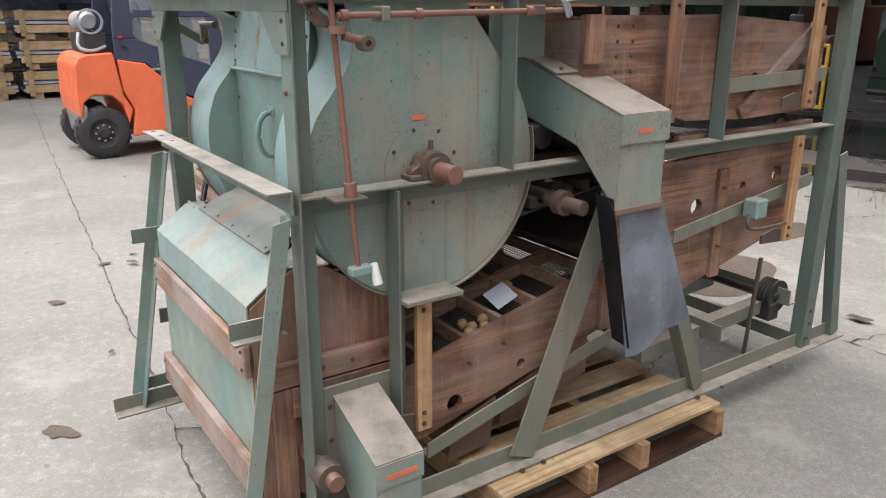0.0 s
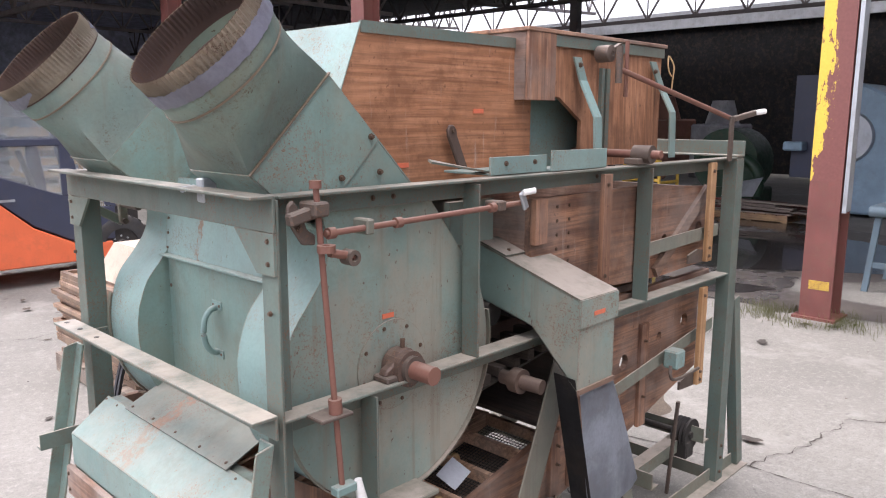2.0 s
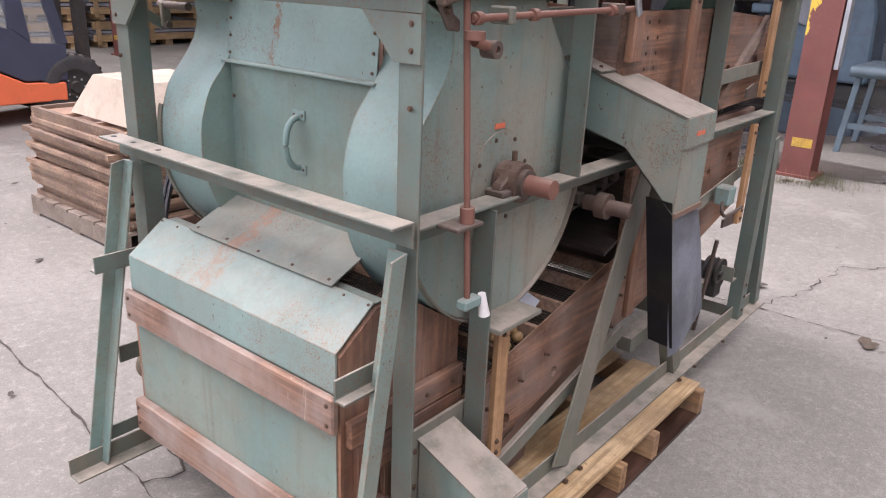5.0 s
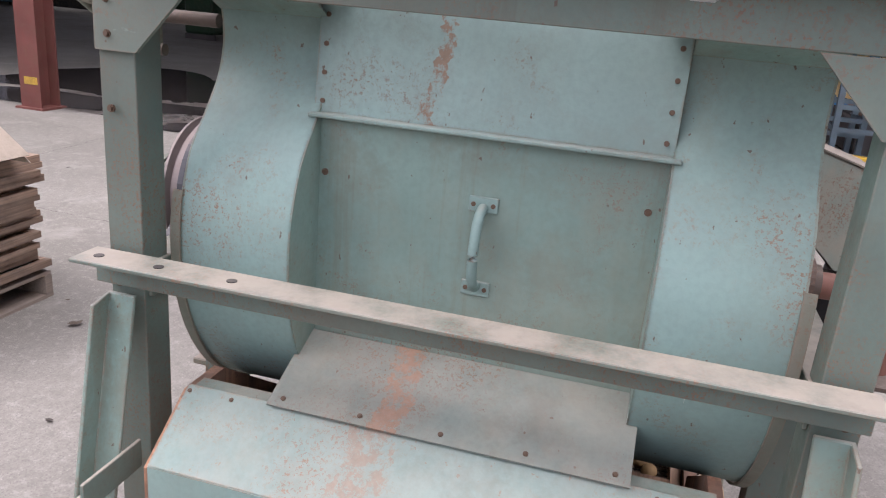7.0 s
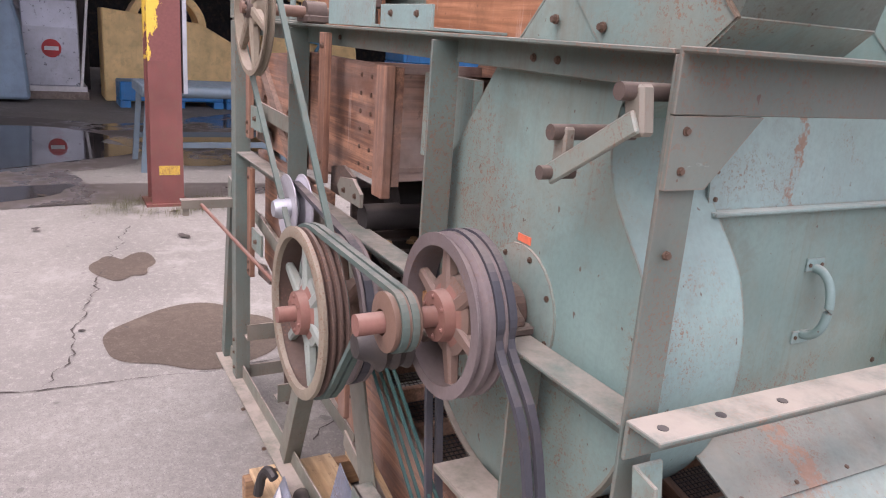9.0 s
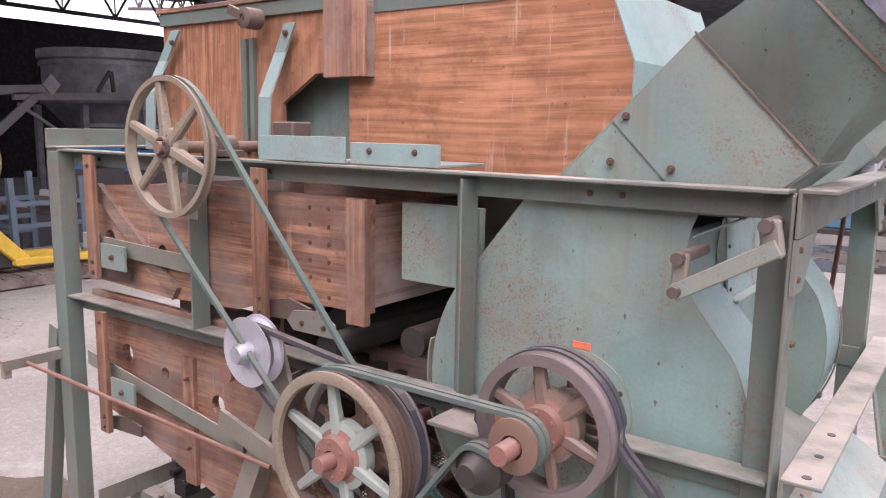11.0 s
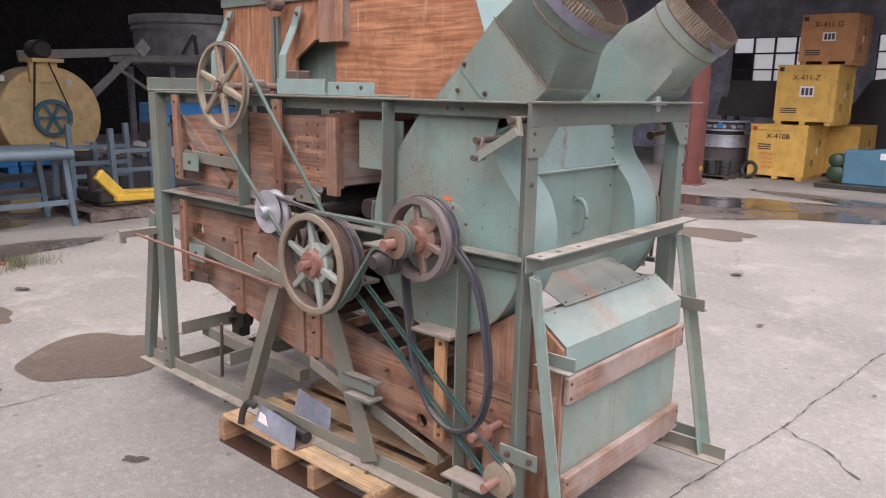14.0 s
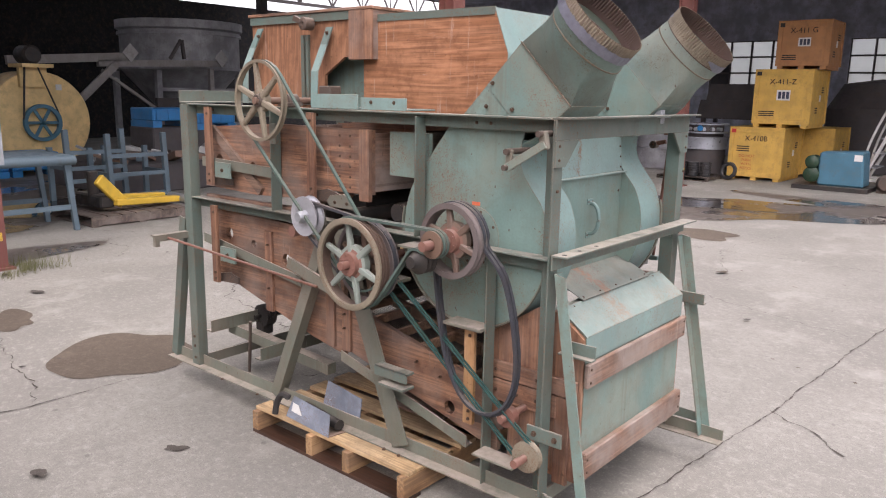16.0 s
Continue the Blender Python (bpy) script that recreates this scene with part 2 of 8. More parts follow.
RUST_SHEET = paint("rusted_sheet", (0.20, 0.125, 0.09), 0.7, rust=0.9, dust=0.3)
RUST_INSIDE = paint("rusty_inner_sheet", (0.15, 0.10, 0.085), 0.75, rust=0.7)
SEAM_RUST = paint("rusty_lap_seam", (0.17, 0.135, 0.095), 0.7, rust=0.6, spread=0.3)
CRIMP = paint("rusted_crimped_collar", (0.37, 0.31, 0.235), 0.65, rust=0.75, patch=8, spread=0.3)
TAPE = paint("silver_tape", (0.33, 0.335, 0.40), 0.45, metal=0.25, spread=0.2, grime=0.3)
SILVER = paint("bare_pressed_steel", (0.50, 0.50, 0.53), 0.45, metal=0.5, grime=0.15)
GALV = paint("galvanised_steel", (0.42, 0.44, 0.46), 0.45, metal=0.6, grime=0.25)
VIOLET = paint("worn_pulley_rim", (0.185, 0.155, 0.148), 0.5, metal=0.35, rust=0.6, dust=0.2)
RUST_DARK = paint("dark_rusted_rim", (0.105, 0.07, 0.055), 0.6, metal=0.2, rust=0.7, dust=0.2)
PULLEY_BROWN = paint("worn_brown_pulley", (0.16, 0.098, 0.068), 0.55, rust=0.6, dust=0.3, chips=0.5)
WHEEL_PAINT = paint("worn_wheel_rim", (0.225, 0.195, 0.140), 0.6, rust=0.85, dust=0.3, chips=0.4)
FAN_SPOKE = paint("brown_cast_spoke", (0.165, 0.115, 0.09), 0.55, rust=0.7, dust=0.25, chips=0.4)
WHEEL_SPOKE = paint("worn_green_spoke", (0.24, 0.28, 0.245), 0.5, rust=0.5, dust=0.2, chips=0.6)
BELT_GREEN = paint("green_belt", (0.075, 0.115, 0.098), 0.75, grime=0.4, dust=0.3)
BELT_TEAL = paint("teal_belt", (0.022, 0.075, 0.068), 0.75, grime=0.3)
BELT_BLACK = paint("blue_black_belt", (0.045, 0.047, 0.056), 0.6, grime=0.3, dust=0.35)
RUBBER = paint("black_rubber", (0.022, 0.022, 0.024), 0.55, dust=0.15)
FLAP = paint("scuffed_grey_sheet", (0.31, 0.335, 0.375), 0.6, rust=0.0, chips=0.25, chip_col=(0.45, 0.46, 0.48), spread=0.35, grime=0.6, patch=6)
ORANGE = paint("orange_label", (0.66, 0.16, 0.08), 0.5)
WHITE = paint("white_plastic", (0.72, 0.71, 0.68), 0.4)
CARD = paint("white_card", (0.60, 0.63, 0.68), 0.7, grime=0.1)
BALL = paint("dusty_rubber_ball", (0.42, 0.27, 0.13), 0.7, grime=0.1)
WOOD_X = wood("brown_wood_long", (0.350, 0.178, 0.100), (0.150, 0.072, 0.043), "x", grey=0.38, scratch=0.18)
WOOD_Y = wood("brown_wood_cross", (0.290, 0.170, 0.115), (0.165, 0.092, 0.062), "y", grey=0.75, scratch=0.35)
WOOD_Z = wood("brown_wood_upright", (0.360, 0.180, 0.100), (0.165, 0.077, 0.046), "z", grey=0.3, scratch=0.15)
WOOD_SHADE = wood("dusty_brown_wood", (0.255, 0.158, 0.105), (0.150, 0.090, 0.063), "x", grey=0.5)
PLY_X = wood("orange_plywood", (0.465, 0.222, 0.115), (0.325, 0.140, 0.068), "x", rings=12.0, knots=True, rough=0.5, scratch=0.3, piece=0.0)
PLY_Z = wood("orange_plywood_upright", (0.42, 0.21, 0.115), (0.28, 0.125, 0.065), "z", rings=12.0, knots=True, rough=0.55, scratch=0.2, piece=0.05)
SLAT_NEW = wood("pale_new_wood", (0.52, 0.31, 0.155), (0.40, 0.21, 0.09), "z", grey=0.05)
SLAT_OLD = wood("old_slat_wood", (0.30, 0.155, 0.09), (0.18, 0.085, 0.05), "z", grey=0.15)
PALLET_X = wood("pallet_board", (0.62, 0.45, 0.26), (0.45, 0.29, 0.14), "x", rings=6, grey=0.12, piece=0.12)
PALLET_Y = wood("pallet_stringer", (0.44, 0.27, 0.13), (0.28, 0.15, 0.07), "y", rings=6, grey=0.15, piece=0.1)
PALLET_OLD = wood("weathered_pallet_board", (0.30, 0.24, 0.19), (0.19, 0.145, 0.11), "x", grey=0.5, piece=0.12)
DARK_PALLET = wood("dark_weathered_pallet", (0.16, 0.12, 0.095), (0.09, 0.068, 0.055), "x", grey=0.3, piece=0.15)
# carries the darkness inside the machine; a dark pallet uses it too
DARK_WOOD = wood("near_black_wood", (0.075, 0.055, 0.042), (0.04, 0.03, 0.025), "y", grey=0.1, piece=0.2)
SCREEN_WOOD = wood("screen_frame_wood", (0.495, 0.300, 0.188), (0.300, 0.173, 0.105), "x", grey=0.35, piece=0.2)

# ---- building kit ----
ORIGIN = {}


def thing(name, at, label, category, group="", kind=""):
    ob = new(name)
    ob.empty_display_size = 0.1
    ob.location = at
    ORIGIN[ob.name] = Vector(at)
    return tagged(ob, label, category, group, kind)


def part(name, bm, material, parent, label="", smooth=False, bevel=0.0):
    """Links a bmesh, drawn in world places, as one mesh under a thing or a part."""
    if isinstance(bm, list):
        return [stud(name, spec, material, parent) for spec in bm][0]
    if bevel:
        sharp = [e for e in bm.edges if len(e.link_faces) == 2 and e.calc_face_angle(0) > 0.6]
        bmesh.ops.bevel(bm, geom=sharp, offset=bevel, segments=1, affect="EDGES", clamp_overlap=True)
    if parent:
        bmesh.ops.translate(bm, verts=bm.verts, vec=-ORIGIN[parent.name])
    me = bpy.data.meshes.new(name)
    bm.normal_update()
    if smooth:
        for f in bm.faces:
            f.smooth = True
        for e in bm.edges:
            if len(e.link_faces) == 2 and e.calc_face_angle(0) > 0.7:
                e.smooth = False
    bm.to_mesh(me)
    bm.free()
    me.materials.append(material)
    ob = new(name, me)
    if parent:
        ob.parent = parent
        ORIGIN[ob.name] = ORIGIN[parent.name]
    if label:
        tagged(ob, label)
    return ob


def solid(name, bm, material, at, label, category, group="", kind="", smooth=False, bevel=0.0):
    """A thing of one mesh, its origin at its base."""
    bmesh.ops.translate(bm, verts=bm.verts, vec=-Vector(at))
    ob = part(name, bm, material, None, smooth=smooth, bevel=bevel)
    ob.location = at
    ORIGIN[ob.name] = Vector(at)
    return tagged(ob, label, category, group, kind)


def box(x0, x1, y0, y1, z0, z1, bm=None):
    bm = bm or bmesh.new()
    m = Matrix.Translation(((x0 + x1) / 2, (y0 + y1) / 2, (z0 + z1) / 2)) @ Matrix.Diagonal((abs(x1 - x0), abs(y1 - y0), abs(z1 - z0), 1))
    bmesh.ops.create_cube(bm, size=1, matrix=m)
    return bm


def frame_of(p, q, up=(0, 0, 1)):
    p, q = Vector(p), Vector(q)
    d = (q - p).normalized()
    u = Vector(up)
    if abs(d.dot(u)) > 0.99:
        u = Vector((1, 0, 0))
    s = d.cross(u).normalized()
    u = s.cross(d)
    return p, q, d, s, u


def beam(p, q, w, h, bm=None, up=(0, 0, 1)):
    """A bar of section w (sideways) by h (along up) from p to q."""
    bm = bm or bmesh.new()
    p, q, d, s, u = frame_of(p, q, up)
    c = []
    for e in (p, q):
        c += [bm.verts.new(e + s * a * w / 2 + u * b * h / 2) for a, b in ((-1, -1), (1, -1), (1, 1), (-1, 1))]
    for f in ((3, 2, 1, 0), (4, 5, 6, 7), (0, 1, 5, 4), (1, 2, 6, 5), (2, 3, 7, 6), (3, 0, 4, 7)):
        bm.faces.new([c[i] for i in f])
    bmesh.ops.recalc_face_normals(bm, faces=bm.faces)
    return bm


def angle(p, q, u, v, lu=0.05, lv=0.05, t=0.006, bm=None):
    """Angle iron along p-q: one leg reaches along u, the other along v."""
    bm = bm or bmesh.new()
    p, q = Vector(p), Vector(q)
    u, v = Vector(u).normalized(), Vector(v).normalized()
    prof = [(0, 0), (lu, 0), (lu, t), (t, t), (t, lv), (0, lv)]
    a = [bm.verts.new(p + u * x + v * y) for x, y in prof]
    b = [bm.verts.new(q + u * x + v * y) for x, y in prof]
    n = len(prof)
    for i in range(n):
        bm.faces.new((a[i], a[(i + 1) % n], b[(i + 1) % n], b[i]))
    for ring in (a, b):
        bm.faces.new((ring[0], ring[1], ring[2], ring[3]))
        bm.faces.new((ring[0], ring[3], ring[4], ring[5]))
    bmesh.ops.recalc_face_normals(bm, faces=bm.faces)
    return bm


def rod(p, q, r, seg=14, bm=None, r2=None):
    bm = bm or bmesh.new()
    p, q, d, s, u = frame_of(p, q)
    r2 = r if r2 is None else r2
    a = [bm.verts.new(p + (s * math.cos(k) + u * math.sin(k)) * r) for k in (2 * math.pi * i / seg for i in range(seg))]
    b = [bm.verts.new(q + (s * math.cos(k) + u * math.sin(k)) * r2) for k in (2 * math.pi * i / seg for i in range(seg))]
    for i in range(seg):
        bm.faces.new((a[i], a[(i + 1) % seg], b[(i + 1) % seg], b[i]))
    bm.faces.new(a[::-1])
    bm.faces.new(b)
    bmesh.ops.recalc_face_normals(bm, faces=bm.faces)
    return bm


def lathe(c, axis, prof, seg=32, bm=None, closed=True):
    """Turns a profile of (radius, offset along axis) round the axis through c."""
    bm = bm or bmesh.new()
    c, q, d, s, u = frame_of(c, Vector(c) + Vector(axis))
    rings = []
    for r, o in prof:
        if r < 1e-6:
            rings.append([bm.verts.new(c + d * o)])
        else:
            rings.append([bm.verts.new(c + d * o + (s * math.cos(k) + u * math.sin(k)) * r) for k in (2 * math.pi * i / seg for i in range(seg))])
    pairs = list(zip(rings, rings[1:]))
    if closed:
        pairs.append((rings[-1], rings[0]))
    for a, b in pairs:
        for i in range(seg):
            j = (i + 1) % seg
            vs = ([a[i], a[j]] if len(a) > 1 else [a[0]]) + ([b[j], b[i]] if len(b) > 1 else [b[0]])
            if len(vs) > 2:
                bm.faces.new(vs)
    bmesh.ops.recalc_face_normals(bm, faces=bm.faces)
    return bm


def plate(points, y0, y1, bm=None, swap="xz"):
    """A flat outline, drawn in two coordinates, thickened along the third."""
    bm = bm or bmesh.new()

    def at(a, b, c):
        return {"xz": (a, c, b), "yz": (c, a, b), "xy": (a, b, c)}[swap]
    lo = [bm.verts.new(at(a, b, y0)) for a, b in points]
    hi = [bm.verts.new(at(a, b, y1)) for a, b in points]
    n = len(points)
    for i in range(n):
        bm.faces.new((lo[i], lo[(i + 1) % n], hi[(i + 1) % n], hi[i]))
    for ring in (lo, hi):
        if n > 4:
            edges = [bm.edges.get((ring[i], ring[(i + 1) % n])) for i in range(n)]
            bmesh.ops.triangle_fill(bm, use_beauty=True, use_dissolve=False, edges=edges)
        else:
            bm.faces.new(ring)
    bmesh.ops.recalc_face_normals(bm, faces=bm.faces)
    return bm


def strip(points, y0, y1, t=0.003, bm=None):
    """A bent sheet: an open line in x and z, run along y, with thickness t."""
    bm = bm or bmesh.new()
    pts = [Vector((a, 0, b)) for a, b in points]
    off = []
    for i, p in enumerate(pts):
        d = (pts[min(i + 1, len(pts) - 1)] - pts[max(i - 1, 0)]).normalized()
        off.append(p + Vector((-d.z, 0, d.x)) * t)
    rows = [[bm.verts.new((p.x, y, p.z)) for p in line] for line in (pts, off) for y in (y0, y1)]
    n = len(pts)
    for i in range(n - 1):
        bm.faces.new((rows[0][i], rows[0][i + 1], rows[1][i + 1], rows[1][i]))
        bm.faces.new((rows[2][i], rows[3][i], rows[3][i + 1], rows[2][i + 1]))
        for k in (0, 1):
            bm.faces.new((rows[k][i], rows[k + 2][i], rows[k + 2][i + 1], rows[k][i + 1]))
    for i in (0, n - 1):
        bm.faces.new((rows[0][i], rows[1][i], rows[3][i], rows[2][i]))
    bmesh.ops.recalc_face_normals(bm, faces=bm.faces)
    return bm


def quad_sheet(a, b, c, d, t=0.003, bm=None):
    """A thin plate between four corners."""
    bm = bm or bmesh.new()
    pts = [Vector(p) for p in (a, b, c, d)]
    n = (pts[1] - pts[0]).cross(pts[3] - pts[0]).normalized() * t
    lo = [bm.verts.new(p) for p in pts]
    hi = [bm.verts.new(p + n) for p in pts]
    for i in range(4):
        bm.faces.new((lo[i], lo[(i + 1) % 4], hi[(i + 1) % 4], hi[i]))
    bm.faces.new(lo[::-1])
    bm.faces.new(hi)
    bmesh.ops.recalc_face_normals(bm, faces=bm.faces)
    return bm


STUD_MESH = {}


def bolt(p, axis, r=0.009, h=0.007, many=None):
    """Notes a washer and six-sided head on a surface at p; part() turns the heads into objects."""
    many = [] if many is None else many
    many.append((Vector(p), Vector(axis).normalized(), r * 0.66, h * 0.75))
    return many


def stud(name, spec, material, parent):
    p, axis, r, h = spec
    key = (round(r, 4), round(h, 4), material.name)
    if key not in STUD_MESH:
        bm = rod((0, 0, -0.002), (0, 0, 0.0016), r * 1.3, 10)
        rod((0, 0, 0), (0, 0, h), r, 6, bm, r * 0.9)
        STUD_MESH[key] = bpy.data.meshes.new("stud")
        bm.to_mesh(STUD_MESH[key])
        bm.free()
        STUD_MESH[key].materials.append(material)
    ob = new(name, STUD_MESH[key])
    ob.parent = parent
    ob.location = p - ORIGIN[parent.name]
    ob.rotation_mode = "QUATERNION"
    ob.rotation_quaternion = axis.to_track_quat("Z", "Y")
    return ob


def pipe_line(points, r, seg=8, closed=False, flat=None, bm=None):
    """A tube (or, with flat=(w, h, across), a belt of that section) along points."""
    bm = bm or bmesh.new()
    pts = [Vector(p) for p in points]
    n = len(pts)
    rings = []
    for i, p in enumerate(pts):
        a = pts[(i - 1) % n] if closed or i else pts[0]
        b = pts[(i + 1) % n] if closed or i < n - 1 else pts[-1]
        d = (b - a).normalized()
        if flat:
            s = Vector(flat[2]).normalized()
            u = d.cross(s).normalized()
            ring = [p + s * x * flat[0] / 2 + u * y * flat[1] / 2 for x, y in ((-1, -1), (1, -1), (1, 1), (-1, 1))]
        else:
            s = d.cross(Vector((0, 0, 1)))
            s = s.normalized() if s.length > 0.05 else Vector((0, 1, 0))
            u = s.cross(d)
            ring = [p + (s * math.cos(k) + u * math.sin(k)) * r for k in (2 * math.pi * j / seg for j in range(seg))]
        rings.append([bm.verts.new(v) for v in ring])
    pairs = list(zip(rings, rings[1:])) + ([(rings[-1], rings[0])] if closed else [])
    m = len(rings[0])
    for a, b in pairs:
        for j in range(m):
            bm.faces.new((a[j], a[(j + 1) % m], b[(j + 1) % m], b[j]))
    if not closed:
        bm.faces.new(rings[0][::-1])
        bm.faces.new(rings[-1])
    bmesh.ops.recalc_face_normals(bm, faces=bm.faces)
    return bm


def spline(points, n=8, closed=False):
    """Points of a smooth line through the given ones."""
    p = [Vector(a) for a in points]
    k = len(p)
    out = []
    for i in range(k if closed else k - 1):
        a, b, c, d = (p[(i + j) % k] if closed else p[min(max(i + j, 0), k - 1)] for j in (-1, 0, 1, 2))
        for s in range(n):
            t = s / n
            out.append(0.5 * (2 * b + (c - a) * t + (2 * a - 5 * b + 4 * c - d) * t * t + (3 * b - a - 3 * c + d) * t ** 3))
    if not closed:
        out.append(p[-1])
    return out


def holed_board(points, holes, y0, y1, hole_seg=12):
    """A side board in x and z with round holes right through it."""
    bm = bmesh.new()
    rings = [points] + [[(cx + r * math.cos(2 * math.pi * i / hole_seg), cz + r * math.sin(2 * math.pi * i / hole_seg)) for i in range(hole_seg)] for cx, cz, r in holes]
    lo, edges = [], []
    for ring in rings:
        vs = [bm.verts.new((a, y0, b)) for a, b in ring]
        edges += [bm.edges.new((vs[i], vs[(i + 1) % len(vs)])) for i in range(len(vs))]
        lo.append(vs)
    bmesh.ops.triangle_fill(bm, use_beauty=True, use_dissolve=False, edges=edges)
    # drop the faces that fill the holes
    for cx, cz, r in holes:
        dead = [f for f in bm.faces if all((v.co.x - cx) ** 2 + (v.co.z - cz) ** 2 < (r * 1.02) ** 2 for v in f.verts)]
        bmesh.ops.delete(bm, geom=dead, context="FACES_ONLY")
    faces = bm.faces[:]
    ext = bmesh.ops.extrude_face_region(bm, geom=faces)
    moved = [g for g in ext["geom"] if isinstance(g, bmesh.types.BMVert)]
    bmesh.ops.translate(bm, verts=moved, vec=(0, y1 - y0, 0))
    bmesh.ops.recalc_face_normals(bm, faces=bm.faces)
    return bm

# ---- the grain cleaner ----
W, ZT, ZM, ZB = 0.986, 1.412, 0.975, 0.118
REAR = 2.105
cleaner = thing("grain_cleaner", (1.0, 0.4925, 0.115), "old green and brown wooden grain cleaning machine standing on a pallet", "machine")
SIDES = ((0.0, 1), (W, -1))          # y of a side's outer face, and the way inwards


def near(y, s, d):
    """The y that lies d inwards from a side's outer face."""
    return y + s * d


# frame
for y, s in SIDES:
    part("front_post", angle((0, near(y, s, 0.054), ZB), (0, near(y, s, 0.054), ZT - 0.006), (1, 0, 0), (0, -s, 0), 0.056, 0.054), GREEN_FRAME, cleaner, bevel=0.0012)
    part("rear_post", angle((REAR - 0.062, y, ZB), (REAR - 0.062, y, ZT - 0.006), (1, 0, 0), (0, s, 0), 0.062, 0.052), GREEN_FRAME, cleaner, bevel=0.0012)
    part("rear_leg", angle((REAR + 0.004, y, 0.86), (REAR + 0.15, y, ZB + 0.008), (1, 0, 0.2), (0, s, 0), 0.05, 0.04), GREEN_FRAME, cleaner, bevel=0.0012)
    part("front_leg", angle((-0.016, near(y, s, 0.008), 0.935), (-0.168, near(y, s, -0.012), 0.105), (-1, 0, -0.2), (0, s, 0), 0.042, 0.045), GREEN, cleaner, bevel=0.0012)
    part("upper_post", angle((0.574, near(y, s, 0.054), ZM), (0.574, near(y, s, 0.054), ZT - 0.012), (1, 0, 0), (0, -s, 0), 0.045, 0.054), GREEN_FRAME, cleaner, bevel=0.0012)
    part("upper_post", angle((1.408, near(y, s, 0.054), ZM), (1.408, near(y, s, 0.054), ZT - 0.012), (1, 0, 0), (0, -s, 0), 0.045, 0.054), GREEN_FRAME, cleaner, bevel=0.0012)
    part("lower_post", angle((0.240, near(y, s, 0.052), 0.13), (0.240, near(y, s, 0.052), ZM - 0.012), (1, 0, 0), (0, -s, 0), 0.044, 0.054), GREEN_FRAME, cleaner, bevel=0.0012)
    part("top_rail", angle((0.012, near(y, s, 0.055), ZT), (REAR, near(y, s, 0.055), ZT), (0, 0, -1), (0, -s, 0), 0.046, 0.05), GREEN_FRAME, cleaner, bevel=0.0012)
    part("middle_rail", angle((0.008, near(y, s, 0.06), ZM), (REAR + 0.01, near(y, s, 0.06), ZM), (0, 0, -1), (0, -s, 0), 0.05, 0.055), GREEN_FRAME, cleaner, bevel=0.0012)
    part("base_rail", angle((-0.02, near(y, s, 0.03), ZB), (REAR + 0.205, near(y, s, 0.03), ZB), (0, 0, 1), (0, -s, 0), 0.056, 0.052), GREEN_DUST, cleaner, bevel=0.0012)
    part("strut", angle((1.022, near(y, s, 0.002), 0.93), (0.686, near(y, s, 0.002), ZB + 0.006), (-0.92, 0, 0.38), (0, s, 0), 0.092, 0.035), GREEN_DUST, cleaner, bevel=0.0012)
    part("strut", angle((1.048, near(y, s, 0.002), 0.93), (1.412, near(y, s, 0.002), ZB + 0.006), (0.92, 0, 0.38), (0, s, 0), 0.055, 0.05), GREEN_DUST, cleaner, bevel=0.0012)
    part("front_bracket", angle((-0.03, near(y, s, 0.060), 0.668), (-0.154, near(y, s, 0.060), 0.668), (0, 0, 1), (0, -s, 0), 0.045, 0.03), GREEN_FRAME, cleaner, bevel=0.001)
    part("foot_bar", angle((0.02, near(y, s, -0.004), 0.094), (-0.262, near(y, s, -0.004), 0.094), (0, 0, 1), (0, s, 0), 0.052, 0.05), GREEN_DUST, cleaner, bevel=0.001)
    ft = part("foot_bracket", box(-0.155, -0.03, *sorted((near(y, s, -0.012), near(y, s, -0.004))), 0.150, 0.192), GREEN_FRAME, cleaner, bevel=0.0015)
    part("foot_bolt", bolt((-0.13, near(y, s, -0.012), 0.171), (0, -s, 0), 0.009, 0.009, bolt((-0.055, near(y, s, -0.012), 0.171), (0, -s, 0), 0.009, 0.009)), BOLT, ft)
    gz = ZT - 0.068
    part("gusset", plate([(near(y, s, 0.0), gz), (near(y, s, 0.135), gz), (near(y, s, 0.06), gz - 0.08), (near(y, s, 0.0), gz - 0.08)], -0.0075, -0.0008, swap="yz"), GREEN_FRAME, cleaner)
    part("seat_plate", box(0.243, 0.408, near(y, s, -0.03), near(y, s, 0.05), 0.692, 0.704), GREEN_DUST, cleaner, bevel=0.002)
    bm = []
    for bx, bz in ((0.0, 1.328), (0.0, 1.285), (0.0, 1.19), (0.0, 0.945)):
        bolt((-0.007, near(y, s, 0.02), bz), (-1, 0, 0), 0.0062, 0.006, bm)
    for bx in (0.28, 0.34, 1.16, 1.9):
        bolt((bx, near(y, s, 0.0485), ZT - 0.026), (0, -s, 0), 0.007, 0.006, bm)
    for bz in (0.16, 0.22, 0.27):
        bolt((REAR - 0.03, y, bz), (0, -s, 0), 0.009, 0.007, bm)
    for bx in (0.62, 0.70, 1.39, 1.52, 1.8):
        bolt((bx, near(y, s, -0.03), ZB + 0.006), (0, 0, 1), 0.009, 0.006, bm)
    part("frame_bolt", bm, BOLT, cleaner)
part("top_rail", angle((-0.002, -0.002, ZT + 0.003), (-0.002, W + 0.002, ZT + 0.003), (0, 0, -1), (-1, 0, 0), 0.07, 0.052), GREEN_FRAME, cleaner, bevel=0.0012)
part("top_rail", angle((REAR + 0.004, 0.0, ZT + 0.001), (REAR + 0.004, W, ZT + 0.001), (0, 0, 1), (-1, 0, 0), 0.058, 0.06), GREEN_FRAME, cleaner, bevel=0.0012)
